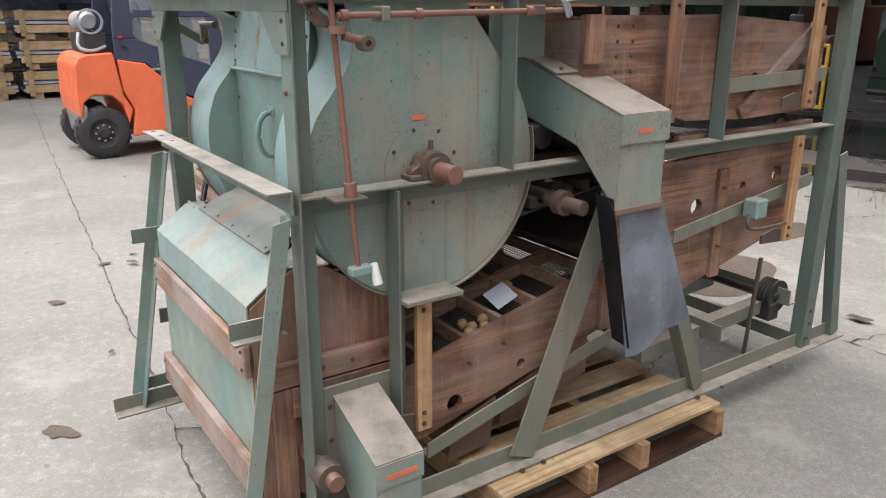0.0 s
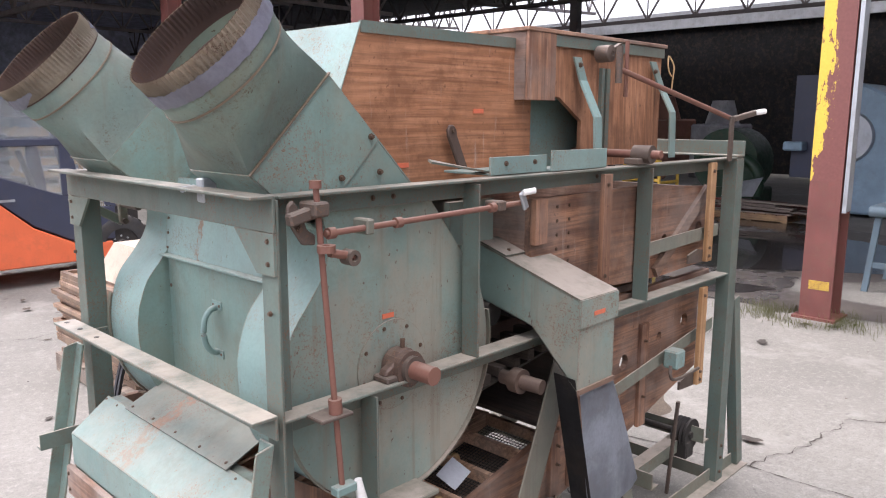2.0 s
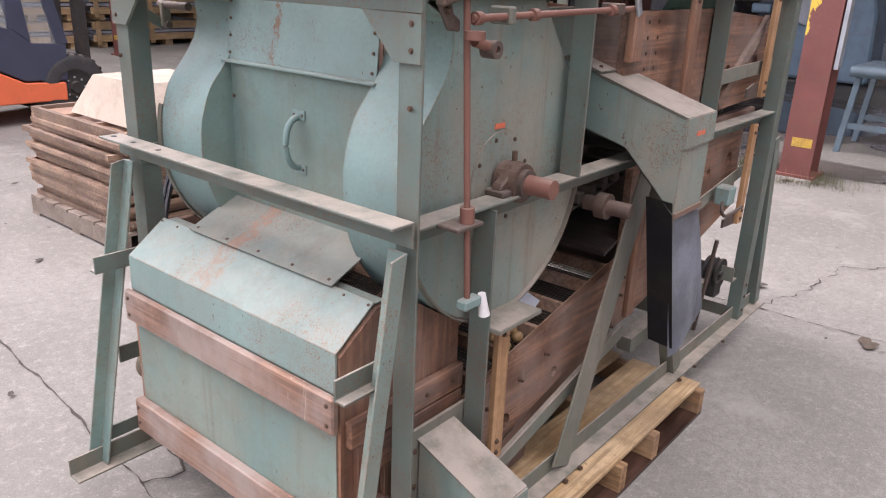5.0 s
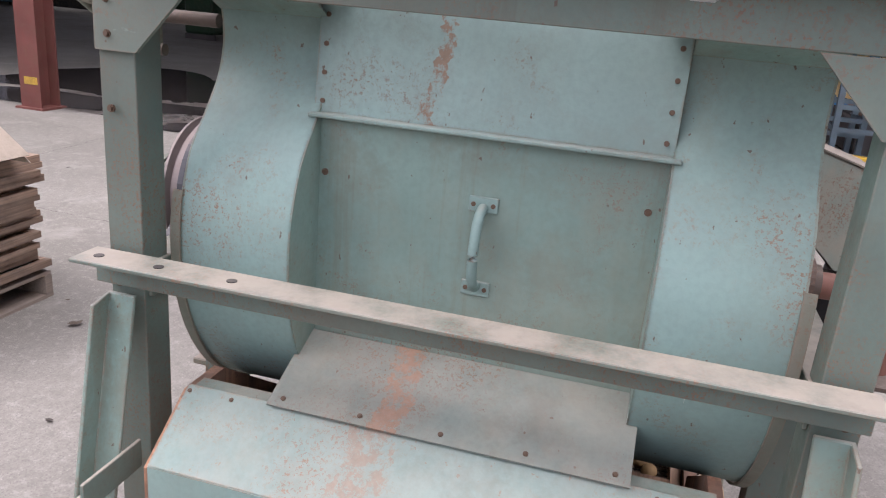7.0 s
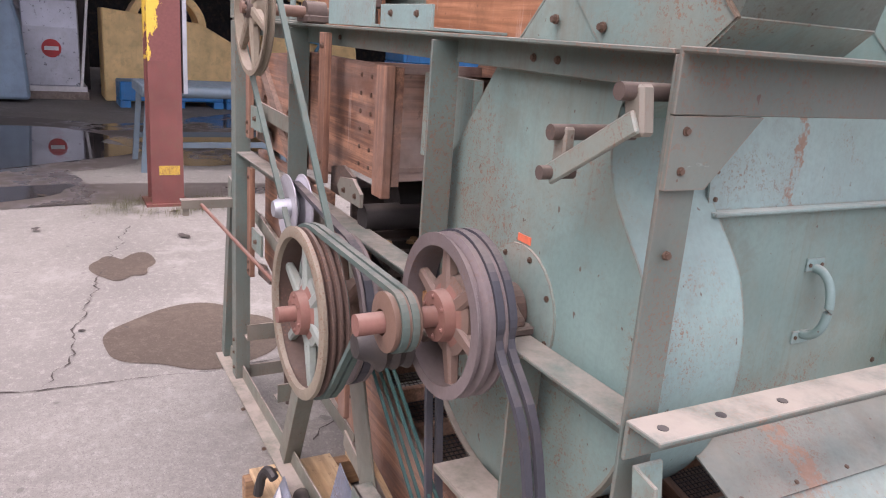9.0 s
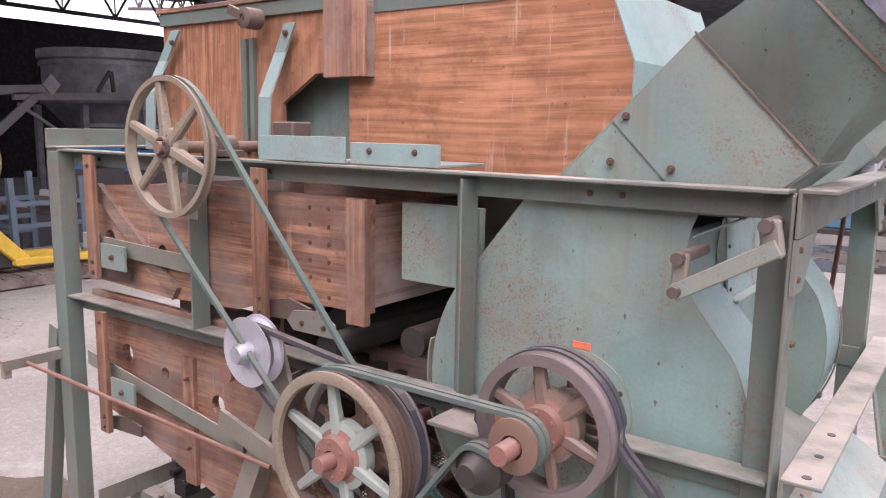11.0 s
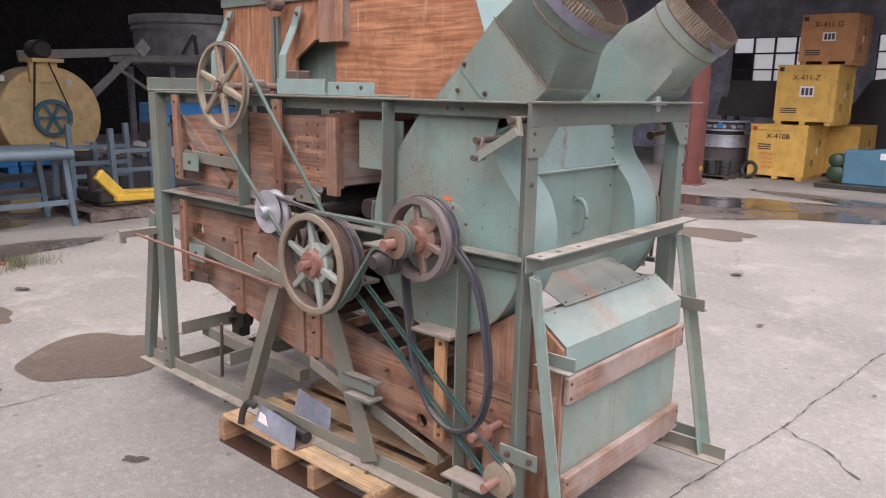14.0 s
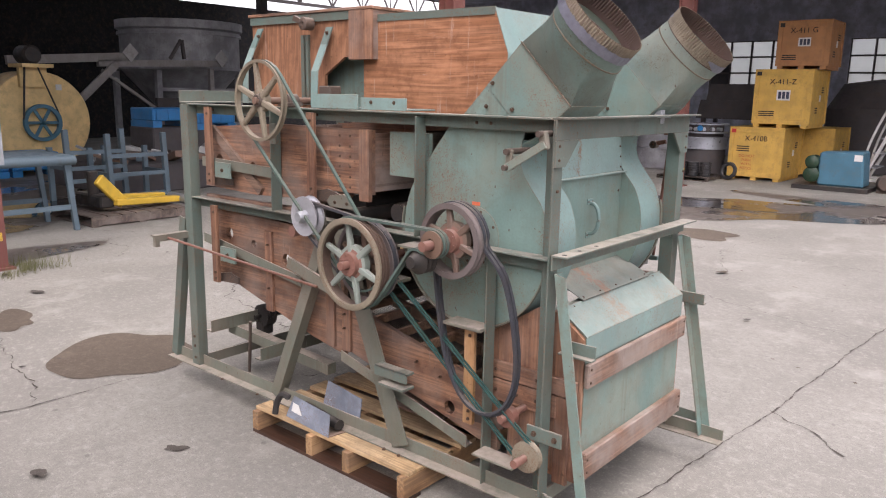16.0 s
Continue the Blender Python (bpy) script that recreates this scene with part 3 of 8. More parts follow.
part("front_bar", angle((-0.013, -0.004, 0.996), (-0.013, W + 0.010, 0.996), (0, 0, -1), (-1, 0, 0), 0.05, 0.058), GREEN_FRAME, cleaner, bevel=0.0012)
part("base_rail", angle((0.01, 0.01, ZB), (0.01, W - 0.01, ZB), (0, 0, 1), (1, 0, 0), 0.05, 0.05), GREEN_DUST, cleaner)
part("base_rail", angle((REAR - 0.05, 0.0, ZB), (REAR - 0.05, W, ZB), (0, 0, 1), (1, 0, 0), 0.05, 0.05), GREEN_DUST, cleaner)
part("cross_bar", angle((1.55, 0.02, 0.26), (1.55, W - 0.02, 0.26), (0, 0, 1), (1, 0, 0), 0.06, 0.05), GREEN_DUST, cleaner)
part("cross_bar", angle((1.95, 0.02, 0.31), (1.95, W - 0.02, 0.31), (0, 0, 1), (1, 0, 0), 0.06, 0.05), GREEN_DUST, cleaner)
for y in (0.13, 0.42, 0.80):
    part("motor_rail", beam((1.25, y, 0.255), (2.02, y, 0.29), 0.05, 0.05), GREEN_DUST, cleaner)

# fan housings
CX, CZ, CR = 0.374, 0.994, 0.322


def arc(cx, cz, r, a0, a1, n):
    return [(cx + r * math.cos(radians(a0 + (a1 - a0) * i / n)), cz + r * math.sin(radians(a0 + (a1 - a0) * i / n))) for i in range(n + 1)]


NECK = [(p.x, p.z) for p in spline([(CX + CR * math.cos(radians(168)), 0, CZ + CR * math.sin(radians(168))), (0.084, 0, 1.127), (0.130, 0, 1.184), (0.164, 0, 1.232), (0.177, 0, 1.28), (0.170, 0, 1.335)], 4)]
SCROLL = arc(CX, CZ, CR, 45, -192, 44) + NECK[1:]
HOUSING = SCROLL + [(0.146, 1.400), (0.457, 1.400)]
SX = 0.357                    # the fan shaft
for y, s in SIDES:
    y_out, y_in = near(y, s, 0.076), near(y, s, 0.250)
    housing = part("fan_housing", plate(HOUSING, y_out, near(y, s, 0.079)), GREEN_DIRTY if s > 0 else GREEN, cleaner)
    part("side_plate", plate([(a, b) for a, b in HOUSING], y_in, near(y, s, 0.247)), GREEN, housing)
    # curled edge of the drum
    rim = [(CX + (a - CX) * 1.006, CZ + (b - CZ) * 1.006) for a, b in SCROLL[6:46]]
    part("rim", strip([(a, b) for a, b in rim], near(y, s, 0.066), near(y, s, 0.081), 0.004), GREEN_DUST, housing)
    lo, hi = sorted((near(y, s, 0.078), near(y, s, 0.2485)))
    part("wrapper_sheet", strip(SCROLL[::-1], lo, hi, 0.003), GREEN_LIGHT, housing, smooth=True)
    part("back_sheet", strip([(0.6017, 1.2217), (0.496, 1.352)], lo, hi, 0.003), GREEN, housing)
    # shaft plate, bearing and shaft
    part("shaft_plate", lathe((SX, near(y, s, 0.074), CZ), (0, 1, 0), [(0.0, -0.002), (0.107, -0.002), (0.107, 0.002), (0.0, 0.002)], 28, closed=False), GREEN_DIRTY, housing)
    bm = []
    for k in range(8):
        a = k * math.pi / 4 + 0.3
        bolt((SX + 0.093 * math.cos(a), near(y, s, 0.072), CZ + 0.093 * math.sin(a)), (0, -s, 0), 0.006, 0.005, bm)
    part("rivet", bm, BOLT, housing)
    bearing = part("bearing", box(SX - 0.07, SX + 0.07, near(y, s, 0.015), near(y, s, 0.065), ZM, ZM + 0.014), IRON, cleaner, bevel=0.003)
    part("bearing_cap", lathe((SX, near(y, s, 0.012), CZ + 0.002), (0, s, 0), [(0.022, 0), (0.042, 0), (0.042, 0.055), (0.022, 0.055)], 24), RUST_DARK, bearing)
    bm = bolt((SX - 0.055, near(y, s, 0.04), ZM + 0.014), (0, 0, 1), 0.009, 0.016)
    bolt((SX + 0.055, near(y, s, 0.04), ZM + 0.014), (0, 0, 1), 0.009, 0.016, bm)
    part("bearing_arch", plate([(SX - 0.066, ZM + 0.012), (SX - 0.062, ZM + 0.026), (SX - 0.046, ZM + 0.034), (SX - 0.038, CZ + 0.022), (SX - 0.020, CZ + 0.042), (SX, CZ + 0.049), (SX + 0.020, CZ + 0.042), (SX + 0.038, CZ + 0.022), (SX + 0.046, ZM + 0.034), (SX + 0.062, ZM + 0.026), (SX + 0.066, ZM + 0.012)], *sorted((near(y, s, 0.026), near(y, s, 0.052)))), RUST_DARK, bearing, bevel=0.004)
    part("grease_cup", rod((SX, near(y, s, 0.04), CZ + 0.043), (SX, near(y, s, 0.04), CZ + 0.068), 0.006, 8), BOLT, bearing)
    part("bearing_bolt", bm, BOLT, bearing)
    part("label", box(0.327 if s > 0 else 0.337, 0.362 if s > 0 else 0.372, near(y, s, 0.0735), near(y, s, 0.0755), 1.106 if s > 0 else 1.104, 1.117 if s > 0 else 1.116), ORANGE, housing, "orange paper label with unreadable print")
    # outlet duct and round spout
    d0, d1 = sorted((near(y, s, 0.062), near(y, s, 0.292)))
    upper = [(0.312, 1.508), (0.176, 1.641), (-0.012, 1.449), (0.088, 1.362), (0.162, 1.362)]
    lower = [(0.456, 1.362), (0.310, 1.510), (0.160, 1.362)]
    duct = part("outlet_duct", plate(upper, d0, d0 + 0.003), GREEN, cleaner)
    part("duct_side", plate(upper, d1 - 0.003, d1), GREEN, duct)
    for yk in (d0 + 0.004, d1 - 0.007):
        part("duct_cheek", plate(lower, yk, yk + 0.003), GREEN, duct)
    part("duct_back", strip([(0.176, 1.641), (0.456, 1.362)], d0 + 0.003, d1 - 0.003, 0.003), GREEN, duct)
    part("duct_front", strip([(0.088, 1.362), (-0.012, 1.449)], d0 + 0.003, d1 - 0.003, 0.003), GREEN, duct)
    part("duct_neck", strip([(0.168, 1.325), (0.088, 1.364)], lo, hi, 0.003), GREEN, duct)
    bm = []
    for a, b in ((0.286, 1.515), (0.204, 1.432), (0.31, 1.44)):
        bolt((a, near(y, s, 0.058), b), (0, -s, 0), 0.008, 0.009, bm)
        bolt((a, near(y, s, 0.292), b), (0, s, 0), 0.008, 0.009, bm)
    part("duct_bolt", bm, BOLT, duct)
    ym = (d0 + d1) / 2
    c0 = Vector((0.082, ym, 1.545))
    ax = Vector((-0.731, 0, 0.682))
    base = Vector((-0.094, near(y, s, 0.112), 1.712)) - ax * 0.06
    e1 = Vector((0.188, 0, 0.192)).normalized()
    e2 = Vector((0, 1, 0))
    n = 48
    bm = bmesh.new()
    rings = []
    for k in range(9):
        f = k / 8
        ring = []
        for i in range(n):
            a = 2 * math.pi * i / n
            ca, sa = math.cos(a), math.sin(a)
            q = max(abs(ca), abs(sa))
            sq = Vector((ca / q * 0.135, sa / q * 0.113))
            ci = Vector((ca * 0.137, sa * 0.137))
            w = min(1.0, f / 0.76)
            p2 = sq * (1 - w) + ci * w
            tilt = e1 * (1 - f) + (e1 - ax * e1.dot(ax)).normalized() * f
            ring.append(bm.verts.new(c0 + (base - c0) * f + tilt * p2.x + e2 * p2.y))
        rings.append(ring)
    for a, b in zip(rings, rings[1:]):
        for i in range(n):
            bm.faces.new((a[i], a[(i + 1) % n], b[(i + 1) % n], b[i]))
    bmesh.ops.solidify(bm, geom=bm.faces[:], thickness=0.002)
    spout = part("round_spout", bm, SPOUT_GREEN, duct, smooth=True)
    pe = ax.cross(e2).normalized()
    # a thin rusty lap joint round the spout
    part("seam", lathe(base.lerp(c0, 0.21), ax, [(0.1355, 0), (0.1388, 0), (0.1388, 0.004), (0.1355, 0.004)], 48), SEAM_RUST, duct)
    # crumpled tape, torn off on the far side
    bm = bmesh.new()
    rows = []
    m = 120
    jag = random.Random(11)
    top = [jag.uniform(-0.0016, 0.0016) for _ in range(m + 1)]
    low = [jag.uniform(-0.0012, 0.0012) for _ in range(m + 1)]
    span = math.pi * 1.42
    for i in range(m + 1):
        a = math.pi * 0.5 * -s + (i / m - 0.5) * span
        d = pe * math.cos(a) + e2 * math.sin(a)
        fold = 0.0006 * math.sin(i * 0.9) * math.sin(i * 0.37)
        taper = min(1.0, min(i, m - i) / 14 + 0.25)
        rows.append([bm.verts.new(base + ax * (0.030 - 0.030 * taper * (1 - g) + (top[i] if g == 1 else low[i] if g == 0 else 0)) + d * (0.1412 + fold * (1 + g) + 0.0003 * math.sin(7 * g + i))) for g in (0, 0.33, 0.66, 1)])
    for a, b in zip(rows, rows[1:]):
        for k in range(3):
            bm.faces.new((a[k], a[k + 1], b[k + 1], b[k]))
    bmesh.ops.solidify(bm, geom=bm.faces[:], thickness=0.0012)
    part("tape", bm, TAPE, duct, "crumpled silver tape band")
    # crimped collar
    bm = bmesh.new()
    m = 168
    rr = []
    for o, amp, grow in ((0.004, 0.0, 0.0), (0.018, 0.0006, 0.0005), (0.026, 0.0016, 0.0), (0.060, 0.0020, 0.0)):
        rr.append([bm.verts.new(base + ax * o + (pe * math.cos(k) + e2 * math.sin(k)) * (0.1385 + grow + amp * (1 if i % 2 else -1))) for i, k in ((i, 2 * math.pi * i / m) for i in range(m))])
    for a, b in zip(rr, rr[1:]):
        for i in range(m):
            bm.faces.new((a[i], a[(i + 1) % m], b[(i + 1) % m], b[i]))
    bmesh.ops.solidify(bm, geom=bm.faces[:], thickness=0.0012)
    part("collar", bm, CRIMP, duct, "rusty crimped sheet collar")
    bm = bmesh.new()
    rr = []
    for o, amp in ((-0.003, 0.0), (0.012, 0.0), (0.022, 0.0016), (0.0595, 0.0020)):
        rr.append([bm.verts.new(base + ax * o + (pe * math.cos(k) + e2 * math.sin(k)) * (0.1348 + amp * (1 if i % 2 else -1))) for i, k in ((i, 2 * math.pi * i / m) for i in range(m))])
    for a, b in zip(rr, rr[1:]):
        for i in range(m):
            bm.faces.new((a[i], b[i], b[(i + 1) % m], a[(i + 1) % m]))
    bmesh.ops.solidify(bm, geom=bm.faces[:], thickness=0.0012)
    part("spout_lining", bm, RUST_INSIDE, duct)
    part("inner_seam", lathe(base.lerp(c0, 0.16), ax, [(0.124, 0), (0.130, 0), (0.130, 0.005), (0.124, 0.005)], 40), RUST_INSIDE, duct)
    part("damper", lathe(base.lerp(c0, 0.45), (ax + e2 * 0.15).normalized(), [(0, 0), (0.104, 0), (0.104, 0.003), (0, 0.003)], 36, closed=False), RUST_INSIDE, duct)
    part("duct_seam", beam((0.179, d0 - 0.002 if s > 0 else d1 + 0.002, 1.643), (-0.015, d0 - 0.002 if s > 0 else d1 + 0.002, 1.447), 0.003, 0.006, up=(0, 1, 0)), SEAM_RUST, duct)

# the panel, door and lower cap between the housings
YA, YB = 0.249, W - 0.239
panel = part("front_panel", strip([(0.150, 1.196), (0.170, 1.40)], YA, YB, 0.003), PANEL_GREEN, cleaner, "faded green front panel with a rust streak")
bm = []
for i in range(5):
    z = 1.212 + i * 0.039
    for yy in (YA + 0.012, YB - 0.012):
        bolt((0.146 + (z - 1.196) * 0.098, yy, z), (-1, 0, 0.1), 0.0042, 0.003, bm)
part("panel_bolt", bm, BOLT, panel)
# black discs on the bar give the dark of open bolt holes
for i, (hx, hy0) in enumerate(((-0.045, 0.968), (-0.045, 0.876), (-0.045, 0.768))):
    part("bolt_hole", lathe((hx, hy0, 0.9955), (0, 0, 1), [(0, 0), (0.007, 0), (0.007, 0.0015), (0, 0.0015)], 12, closed=False), RUBBER, cleaner)
door = part("access_door", box(0.148, 0.152, YA, YB, 0.82, 1.190), GREEN, cleaner, "flat green steel access door with a pull handle")
part("door_ledge", box(0.128, 0.156, YA - 0.010, YB + 0.002, 1.190, 1.196), GREEN_LIGHT, door, bevel=0.0015)
hy = 0.488
part("door_handle", pipe_line(spline([(0.146, hy, 1.092), (0.128, hy, 1.088), (0.112, hy, 1.069), (0.106, hy, 1.035), (0.112, hy, 1.001), (0.128, hy, 0.982), (0.146, hy, 0.978)], 5), 0.0075, 10), GREEN_LIGHT, door, smooth=True)
for hz in (1.097, 0.973):
    part("handle_plate", box(0.144, 0.148, hy - 0.021, hy + 0.021, hz - 0.011, hz + 0.011), GREEN_LIGHT, door, bevel=0.001)
bm = []
for hz in (1.097, 0.973):
    for d in (-0.014, 0.014):
        bolt((0.144, hy + d, hz), (-1, 0, 0), 0.004, 0.002, bm)
for yy, zz in ((YB - 0.02, 1.11), (YA + 0.02, 1.12), (YA + 0.02, 0.90)):
    bolt((0.148, yy, zz), (-1, 0, 0), 0.006, 0.004, bm)
part("door_bolt", bm, BOLT, door)

# front hopper
hopper = part("front_hopper", strip([(-0.083, 0.21), (-0.083, 0.712), (0.018, 0.786), (0.05, 0.786)], 0.126, 0.870, 0.003), GREEN, cleaner)
part("hopper_lid", quad_sheet((-0.0870, 0.122, 0.716), (0.018, 0.122, 0.792), (0.018, 0.874, 0.792), (-0.0870, 0.874, 0.716), 0.003), LID_GREEN, hopper, "faded green lid with flaking paint")
part("hopper_lip", box(-0.0900, -0.0855, 0.122, 0.874, 0.630, 0.717), GREEN_LIGHT, hopper)
part("cap_sheet", quad_sheet((0.006, YA - 0.014, 0.795), (0.146, YA - 0.014, 0.856), (0.146, YB - 0.004, 0.856), (0.006, YB - 0.004, 0.795), 0.003), CAP_GREEN, hopper, "bent cap sheet with a rusty smear")
bm = []
for i in range(5):
    bolt((0.018, YA + 0.006 + i * (YB - YA - 0.03) / 4, 0.8035), (-0.42, 0, 0.9), 0.0045, 0.003, bm)
for yy in (0.13, 0.2, 0.8, 0.868):
    bolt((0.008, yy, 0.788), (-0.48, 0, 0.87), 0.004, 0.003, bm)
part("cap_bolt", bm, BOLT, hopper)
for yy in (0.116, 0.866):
    part("hopper_side", plate([(-0.0835, 0.205), (0.205, 0.205), (0.205, 0.46), (0.29, 0.47), (0.29, 0.66), (0.10, 0.783), (0.018, 0.783), (-0.0835, 0.709)], yy, yy + 0.018), WOOD_Z, hopper)
    for bx in (-0.05, 0.03):
        part("batten", box(bx, bx + 0.055, yy - (0.016 if yy < 0.5 else -0.018), yy + (0.0 if yy < 0.5 else 0.034), 0.19, 0.50), WOOD_Z, hopper, bevel=0.002)
    y0 = yy - 0.02 if yy < 0.5 else yy + 0.018
    part("side_rail", box(-0.072, 0.29, y0, y0 + 0.02, 0.505, 0.565), WOOD_X, hopper, bevel=0.002)
    part("side_rail", box(0.0, 0.29, y0, y0 + 0.018, 0.42, 0.50), WOOD_X, hopper, bevel=0.002)
    bm = []
    for bx in (0.08, 0.16, 0.25):
        for bz in (0.535, 0.46):
            bolt((bx, y0 if yy < 0.5 else y0 + 0.02, bz), (0, -1 if yy < 0.5 else 1, 0), 0.007, 0.006, bm)
    part("side_bolt", bm, BOLT, hopper)
part("plank", box(-0.108, -0.0902, 0.112, 0.884, 0.546, 0.629), WOOD_Y, hopper, bevel=0.004)
part("plank", box(-0.112, -0.0862, 0.112, 0.880, 0.224, 0.318), WOOD_Y, hopper, bevel=0.004)
part("hopper_floor", box(-0.083, 0.2, 0.135, 0.866, 0.205, 0.22), WOOD_Y, hopper)
bm = []
for yy in (0.130, 0.866):
    for zz in (0.565, 0.61, 0.25, 0.295):
        bolt((-0.108 if zz > 0.5 else -0.112, yy, zz), (-1, 0, 0), 0.006, 0.005, bm)
part("plank_bolt", bm, BOLT, hopper)

# lower shoe with its screen
for y, s in SIDES:
    ys = sorted((near(y, s, 0.085), near(y, s, 0.107)))
    rear = [(1.97, 0.61), (1.97, 0.924), (1.05, 0.90), (1.05, 0.395), (1.25, 0.43)]
    part("shoe_side", holed_board(rear, [(1.43, 0.745, 0.028), (1.67, 0.785, 0.018), (1.86, 0.81, 0.028), (1.22, 0.70, 0.018)], *ys), WOOD_X, cleaner)
    front = [(0.24, 0.225), (0.24, 0.448), (1.06, 0.63), (1.06, 0.43)]
    part("shoe_side", holed_board(front, [(0.465, 0.328, 0.026), (0.70, 0.385, 0.016)], *ys), WOOD_X, cleaner)
    yo = near(y, s, 0.07)
    for x, z0, z1 in ((1.52, 0.49, 0.86), (1.10, 0.42, 0.78), (1.0, 0.42, 0.62)):
        part("batten", box(x, x + 0.05, min(yo, near(y, s, 0.086)), max(yo, near(y, s, 0.086)), z0, z1), WOOD_Z, cleaner, bevel=0.002)
    part("shoe_angle", angle((0.35, near(y, s, 0.045), 0.215), (1.03, near(y, s, 0.045), 0.385), (0, 0, 1), (0, s, 0), 0.045, 0.04), GREEN_DUST, cleaner, bevel=0.001)
    part("shoe_angle", angle((1.28, near(y, s, 0.045), 0.655), (2.02, near(y, s, 0.045), 0.755), (0, 0, 1), (0, s, 0), 0.045, 0.04), GREEN_DUST, cleaner, bevel=0.001)
    part("top_board", box(1.30, 2.03, *sorted((near(y, s, 0.075), near(y, s, 0.10))), 0.925, 0.985), WOOD_X, cleaner, bevel=0.002)
    bm = []
    for x, z in ((0.36, 0.42), (0.5, 0.445), (0.62, 0.475), (1.03, 0.52), (1.03, 0.58), (1.54, 0.6), (1.54, 0.7), (1.54, 0.8), (1.36, 0.95), (1.6, 0.95), (1.9, 0.95)):
        bolt((x, near(y, s, 0.07), z), (0, -s, 0), 0.007, 0.017, bm)
    part("shoe_bolt", bm, BOLT, cleaner)


def slope_z(x):
    return 0.40 + (x - 0.24) * 0.222


screen = part("screen_frame", beam((0.27, 0.12, slope_z(0.27)), (1.05, 0.12, slope_z(1.05)), 0.02, 0.045), SCREEN_WOOD, cleaner, "dusty wooden screen frame with wire mesh")
for y in (0.365, 0.62, 0.865):
    part("screen_bar", beam((0.27, y, slope_z(0.27)), (1.05, y, slope_z(1.05)), 0.02, 0.045), SCREEN_WOOD, screen)
for x in (0.28, 0.41, 0.54, 0.67, 0.80, 0.93, 1.04):
    part("screen_bar", beam((x, 0.13, slope_z(x) + 0.002), (x, 0.855, slope_z(x) + 0.002), 0.018, 0.035), SCREEN_WOOD, screen)
bm = bmesh.new()
for i in range(60):
    y = 0.135 + i * 0.0122
    beam((0.27, y, slope_z(0.27) - 0.02), (1.05, y, slope_z(1.05) - 0.02), 0.0025, 0.002, bm)
for i in range(64):
    x = 0.275 + i * 0.012
    beam((x, 0.13, slope_z(x) - 0.018), (x, 0.855, slope_z(x) - 0.018), 0.0025, 0.002, bm)
tagged(part("wire_mesh", bm, DARK_IRON, screen), kind="stuff")
part("screen_tray", quad_sheet((0.26, 0.11, slope_z(0.26) - 0.09), (1.05, 0.11, slope_z(1.05) - 0.09), (1.05, 0.875, slope_z(1.05) - 0.09), (0.26, 0.875, slope_z(0.26) - 0.09), 0.004), WOOD_SHADE, screen)
for i, (x, y) in enumerate(((0.575, 0.17), (0.60, 0.19), (0.625, 0.165), (0.59, 0.225), (0.82, 0.30), (0.645, 0.2))):
    part("cleaning_ball", lathe((x, y, slope_z(x) + 0.004), (0, 0, 1), [(0.0, -0.017)] + [(0.017 * math.sin(a), -0.017 * math.cos(a)) for a in (0.5, 1.0, 1.57, 2.1, 2.6)] + [(0.0, 0.017)], 12, closed=False), BALL, screen, smooth=True)
part("card", quad_sheet((0.68, 0.17, slope_z(0.68) + 0.028), (0.77, 0.19, slope_z(0.77) + 0.026), (0.765, 0.26, slope_z(0.77) + 0.05), (0.675, 0.24, slope_z(0.68) + 0.052), 0.001), CARD, screen, "white card lying on the screen")
part("grain_pan", box(0.62, 0.95, 0.2, 0.78, 0.175, 0.185), RUST_SHEET, cleaner)
part("pan_side", quad_sheet((0.45, 0.10, 0.14), (0.60, 0.10, 0.155), (0.62, 0.10, 0.30), (0.47, 0.10, 0.25), 0.003), RUST_SHEET, cleaner)
part("pan_side", quad_sheet((0.66, 0.14, 0.16), (1.02, 0.14, 0.25), (1.02, 0.14, 0.38), (0.70, 0.14, 0.28), 0.003), RUST_SHEET, cleaner)

# upper shoe
for y, s in SIDES:
    ys = sorted((near(y, s, 0.060), near(y, s, 0.082)))
    out = [(0.86, 1.09), (0.86, 1.338), (1.18, 1.338), (1.45, 1.34), (2.0, 1.305), (2.0, 1.03), (1.60, 1.02), (1.30, 1.035), (1.12, 1.088)]
    part("upper_shoe_side", holed_board(out, [(1.62, 1.145, 0.02), (1.88, 1.16, 0.024)], *ys), WOOD_X, cleaner)
    part("corner_post", box(0.855, 0.91, *sorted((near(y, s, 0.04), near(y, s, 0.062))), 1.215 if s > 0 else 1.065, 1.34), WOOD_Z, cleaner, bevel=0.002)
    part("diagonal_batten", beam((1.55, near(y, s, 0.052), 1.04), (1.92, near(y, s, 0.052), 1.30), 0.016, 0.042, up=(1, 0, -1.4)), WOOD_SHADE, cleaner)
    part("shoe_tie", angle((1.45, near(y, s, 0.03), 1.11), (1.98, near(y, s, 0.03), 1.125), (0, 0, 1), (0, s, 0), 0.045, 0.03), GREEN_DUST, cleaner)
    bm = []
    for x in (0.98, 1.04):
        for z in (1.11, 1.15, 1.19, 1.23, 1.27, 1.31):
            bolt((x, near(y, s, 0.06), z), (0, -s, 0), 0.006, 0.004, bm)
    part("shoe_bolt", bm, BOLT, cleaner)
part("shoe_front", box(0.862, 0.882, 0.07, W - 0.07, 1.10, 1.325), WOOD_Y, cleaner, bevel=0.002)
part("shoe_floor", quad_sheet((0.86, 0.08, 1.12), (2.0, 0.08, 1.05), (2.0, W - 0.08, 1.05), (0.86, W - 0.08, 1.12), 0.01), WOOD_SHADE, cleaner)
part("shoe_rear", box(1.965, 1.985, 0.07, W - 0.07, 1.03, 1.30), WOOD_Y, cleaner)
